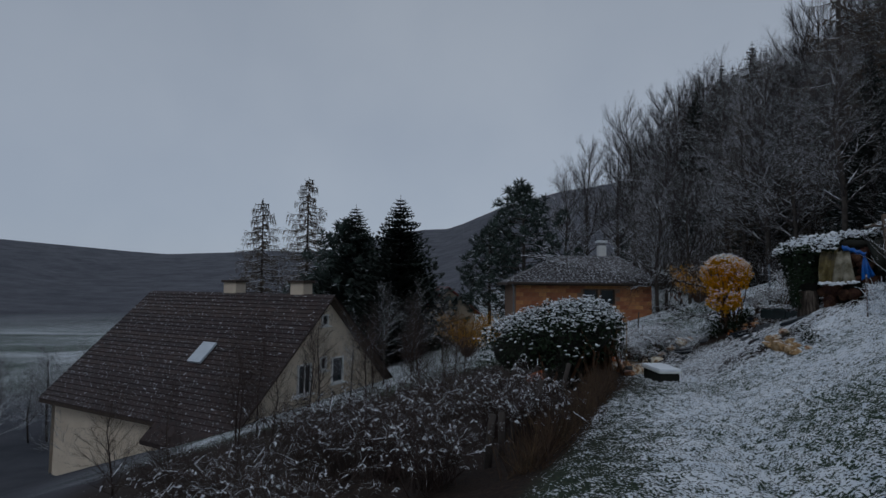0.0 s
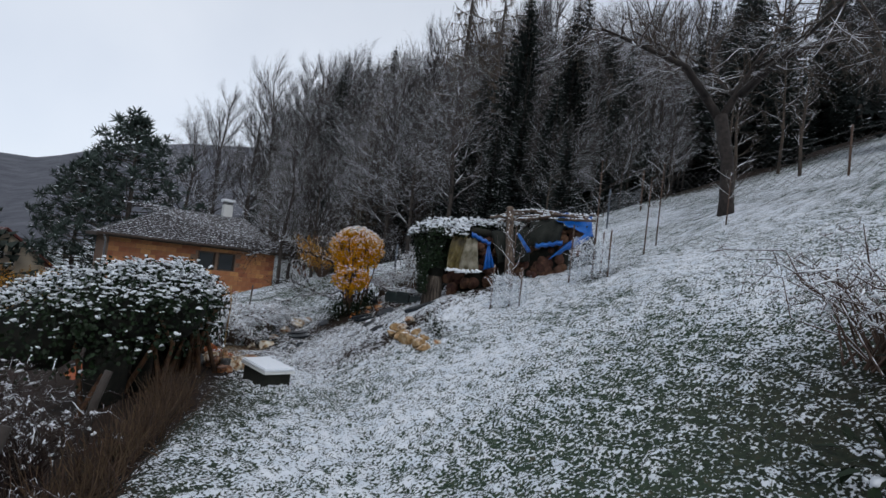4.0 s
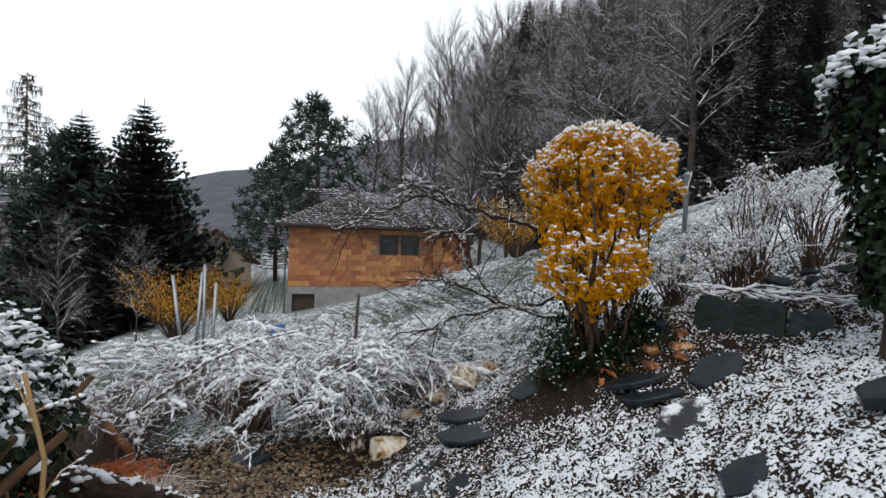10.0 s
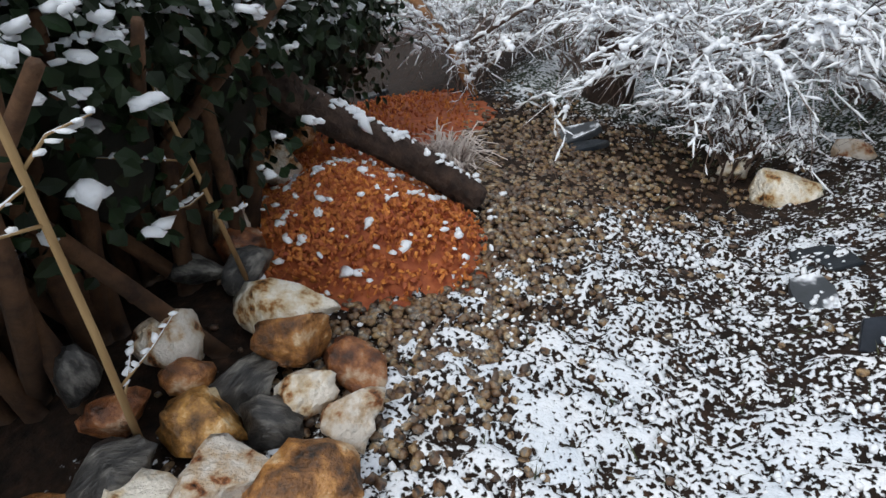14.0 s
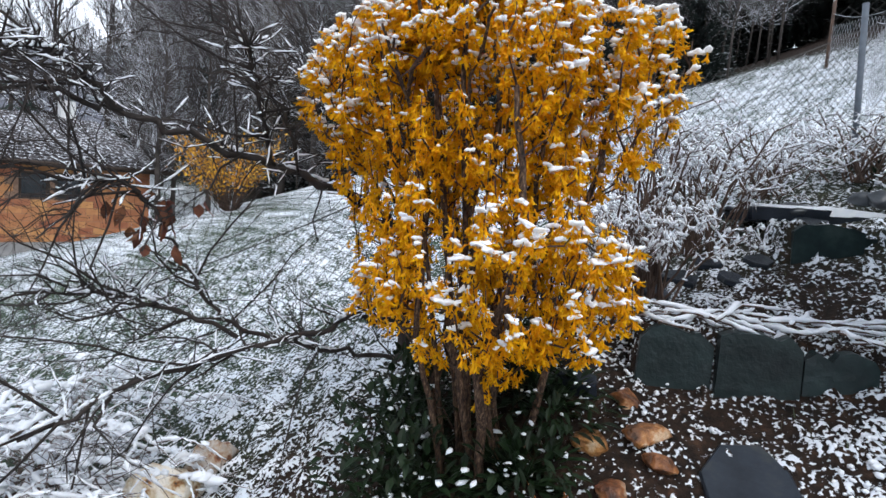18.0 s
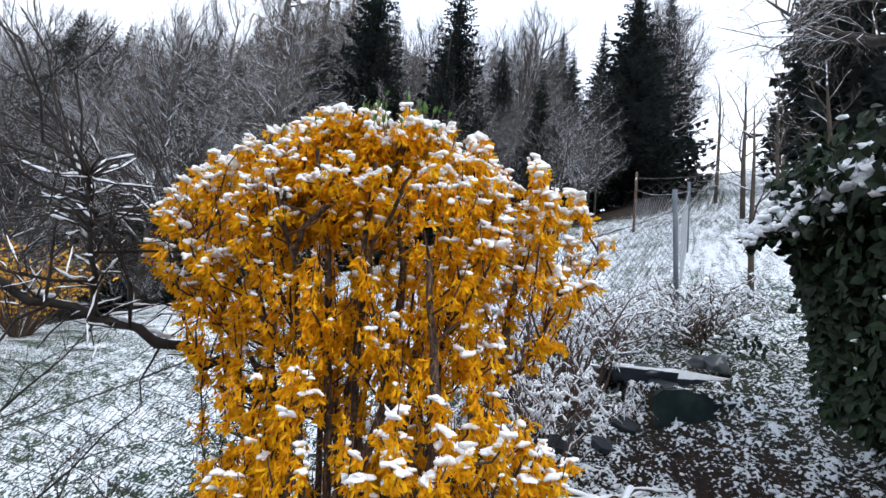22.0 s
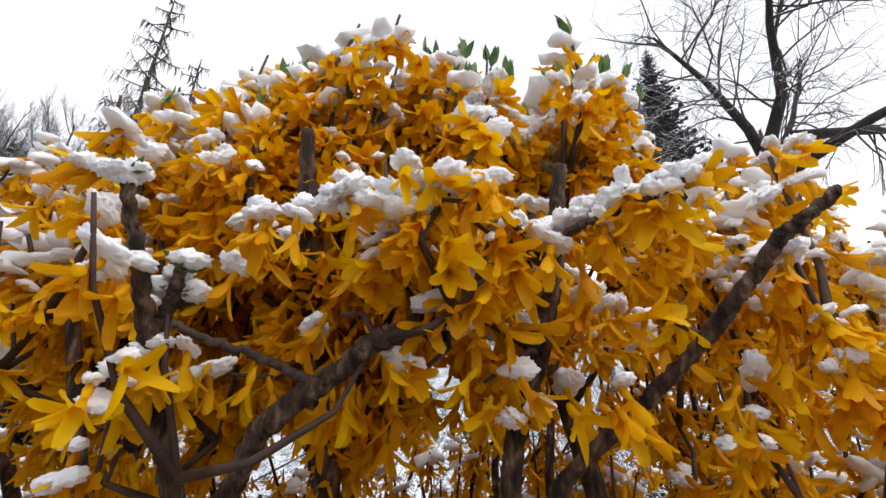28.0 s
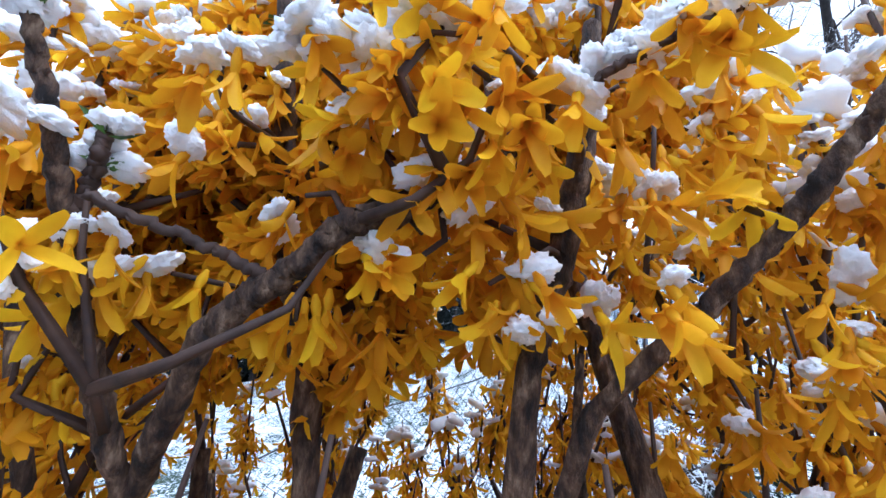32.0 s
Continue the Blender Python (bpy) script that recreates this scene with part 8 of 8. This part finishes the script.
for (a, b), n in ((((5.948, 11.881, 3.096), (5.925, 11.8, 3.115)), 11), (((5.874, 12.08, 3.108), (5.876, 12.078, 3.11)), 2), (((5.91, 12.066, 3.073), (5.922, 12.08, 3.064)), 3), (((5.92, 11.945, 3.098), (5.91, 11.99, 3.105)), 7), (((5.915, 11.93, 3.112), (5.92, 11.9, 3.115)), 5),
                  (((5.985, 11.9, 3.006), (5.985, 11.885, 3.008)), 2)):
    for u in np.linspace(0, 1, n):
        q = np.array(a) + (np.array(b) - np.array(a)) * u + rng.normal(size=3) * (0.003, 0.003, 0.0015)
        v, f = CLODS[int(rng.integers(6))]
        ang, size = rng.uniform(0, 6.28), rng.uniform(0.55, 0.95)
        m = np.array([[math.cos(ang), -math.sin(ang), 0], [math.sin(ang), math.cos(ang), 0], [0, 0, 1]]) * size
        caps.add(v @ m.T + q, f)
tagged(part("snow_load", caps, M_CLUMP, FS, "fresh white snow clumps"), kind="stuff")
# buds at the shoot tips
for k, (mid, tip, end) in enumerate(n for n in nodes if 3.2 < n[1][2] < 3.37):
    if k > 130:
        break
    s = Shape()
    for j in range(3):
        d = unit(unit(tip - mid) + rng.normal(size=3) * 0.35 + (0, 0, 0.8))
        leaf_at(s, end, d, rng.normal(size=3), rng.uniform(0.018, 0.03), 0.008)
    part("leaf_bud", s, M_BUD, FS)
for o in ((5.874, 12.08, 3.108), (5.91, 12.066, 3.071), (5.915, 12.07, 3.06), (5.92, 12.08, 3.045)):
    s = Shape()
    for j in range(4):
        leaf_at(s, np.array(o), unit(rng.normal(size=3) * (0.8, 0.8, 0.3) + (0, 0, 0.5)), rng.normal(size=3), 0.015, 0.0055)
    part("leaf_bud", s, M_BUD, FS)

# ---- grass and snow tufts on the lawn and the beds ----
rng = np.random.default_rng(66)
s = Shape()
for k in range(9000):
    y = rng.uniform(2.0, 13.5)
    x = path_x(y) + rng.uniform(-1.1, 6.5) * rng.random() ** 0.6
    if vnoise(x, y, 1.4, 9) < 0.42 and rng.random() < 0.8:
        continue
    o = np.array([x, y, on_ground(x, y) - 0.005])
    e = o + (rng.normal() * 0.03, rng.normal() * 0.03, rng.uniform(0.02, 0.07))
    b = unit(rng.normal(size=3) * (1, 1, 0)) * 0.003
    s.add([o - b, o + b, e], [(0, 1, 2)])
for k in range(6000):
    x, y = rng.uniform(4.6, 9.5), rng.uniform(13.2, 19)
    if vnoise(x, y, 1.1, 19) < 0.45 and rng.random() < 0.85:
        continue
    o = np.array([x, y, on_ground(x, y) - 0.005])
    e = o + (rng.normal() * 0.04, rng.normal() * 0.04, rng.uniform(0.04, 0.11))
    b = unit(rng.normal(size=3) * (1, 1, 0)) * 0.004
    s.add([o - b, o + b, e], [(0, 1, 2)])
tufts = Shape()
for k in range(9000):
    x, y = rng.uniform(3.9, 7.6), rng.uniform(9.0, 12.2)
    if vnoise(x, y, 5.0, 23) < 0.45 or bare(x, y) > 0.2 + 0.3 * rng.random() or y > 11.7 and x > 5.1:
        continue
    r = rng.uniform(0.004, 0.009)
    tufts.blob((x, y, on_ground(x, y) + 0.02 + 0.05 * (float(fnoise(x, y, 2.2, 3)) - 0.5)), (r * rng.uniform(0.9, 1.6), r, r * 0.75), int(rng.integers(1 << 30)), 0.9, 1, turn=(rng.normal() * 0.4, rng.normal() * 0.4, rng.uniform(0, 6)))
solo("snow_clumps", tufts, M_SNOW, "loose crumbs of fresh snow lying on the flower bed", "snow", kind="stuff")
solo("grass", s, M_GRASS, "sparse grass blades poking through the thin snow", "grass", kind="stuff", smooth=False)

# ---- bricks of the brick house's front ----
bw, bhh = 0.5, 0.25
proto = {}
rows = 11
for r in range(rows):
    x = 0.0
    first = 0.25 if r % 2 else 0.5
    z = 0.02 + r * (WH - 0.06) / rows
    while x < LX - 0.02:
        w = first if x == 0 else bw
        w = min(w, LX - x)
        x1, zt = x + w, z + (WH - 0.06) / rows
        if not any(x < h[2] and x1 > h[0] and z < h[3] - 0.02 and zt > h[1] + 0.02 for h in HOLES):
            key = round(w, 2)
            if key not in proto:
                q = Shape()
                q.box(0.008, -0.012, 0.007, w - 0.008, 0.018, (WH - 0.06) / rows - 0.007)
                proto[key] = q.mesh("brick", M_BRICK, False)
            ob = part("brick", proto[key], None, bh_wall)
            ob.location = (x, rng.uniform(-0.003, 0.003), z)
        x = x1

# ---- tile courses of the brick house's roof, laid row over row ----
n = 19
for r in range(n):
    u0, u1 = r / n, (r + 1.2) / n
    q = Shape()
    yv = [f0 + (ry - f0) * u for u in (u0, u1)]
    zv = [ze + (zr - ze) * u for u in (u0, u1)]
    xl, xr = e0 + (rl - e0) * u0, e1 + (rr - e1) * u0
    m = max(1, int((xr - xl) / 0.26))
    for k in range(m):
        a, b = xl + (xr - xl) * k / m, xl + (xr - xl) * (k + 1) / m
        mid, lift = (a + b) / 2, 0.05 + 0.012 * rng.random()
        q.add([(a, yv[0], zv[0] + 0.045), (mid, yv[0] - 0.01, zv[0] + lift + 0.03), (b, yv[0], zv[0] + 0.045), (b, yv[1], zv[1] + 0.012), (mid, yv[1], zv[1] + 0.04), (a, yv[1], zv[1] + 0.012), (a, yv[0], zv[0]), (mid, yv[0], zv[0]), (b, yv[0], zv[0])],
              [(0, 1, 4, 5), (1, 2, 3, 4), (6, 7, 1, 0), (7, 8, 2, 1)])
    part("tile_course", q, M_TILE, roof, smooth=False)
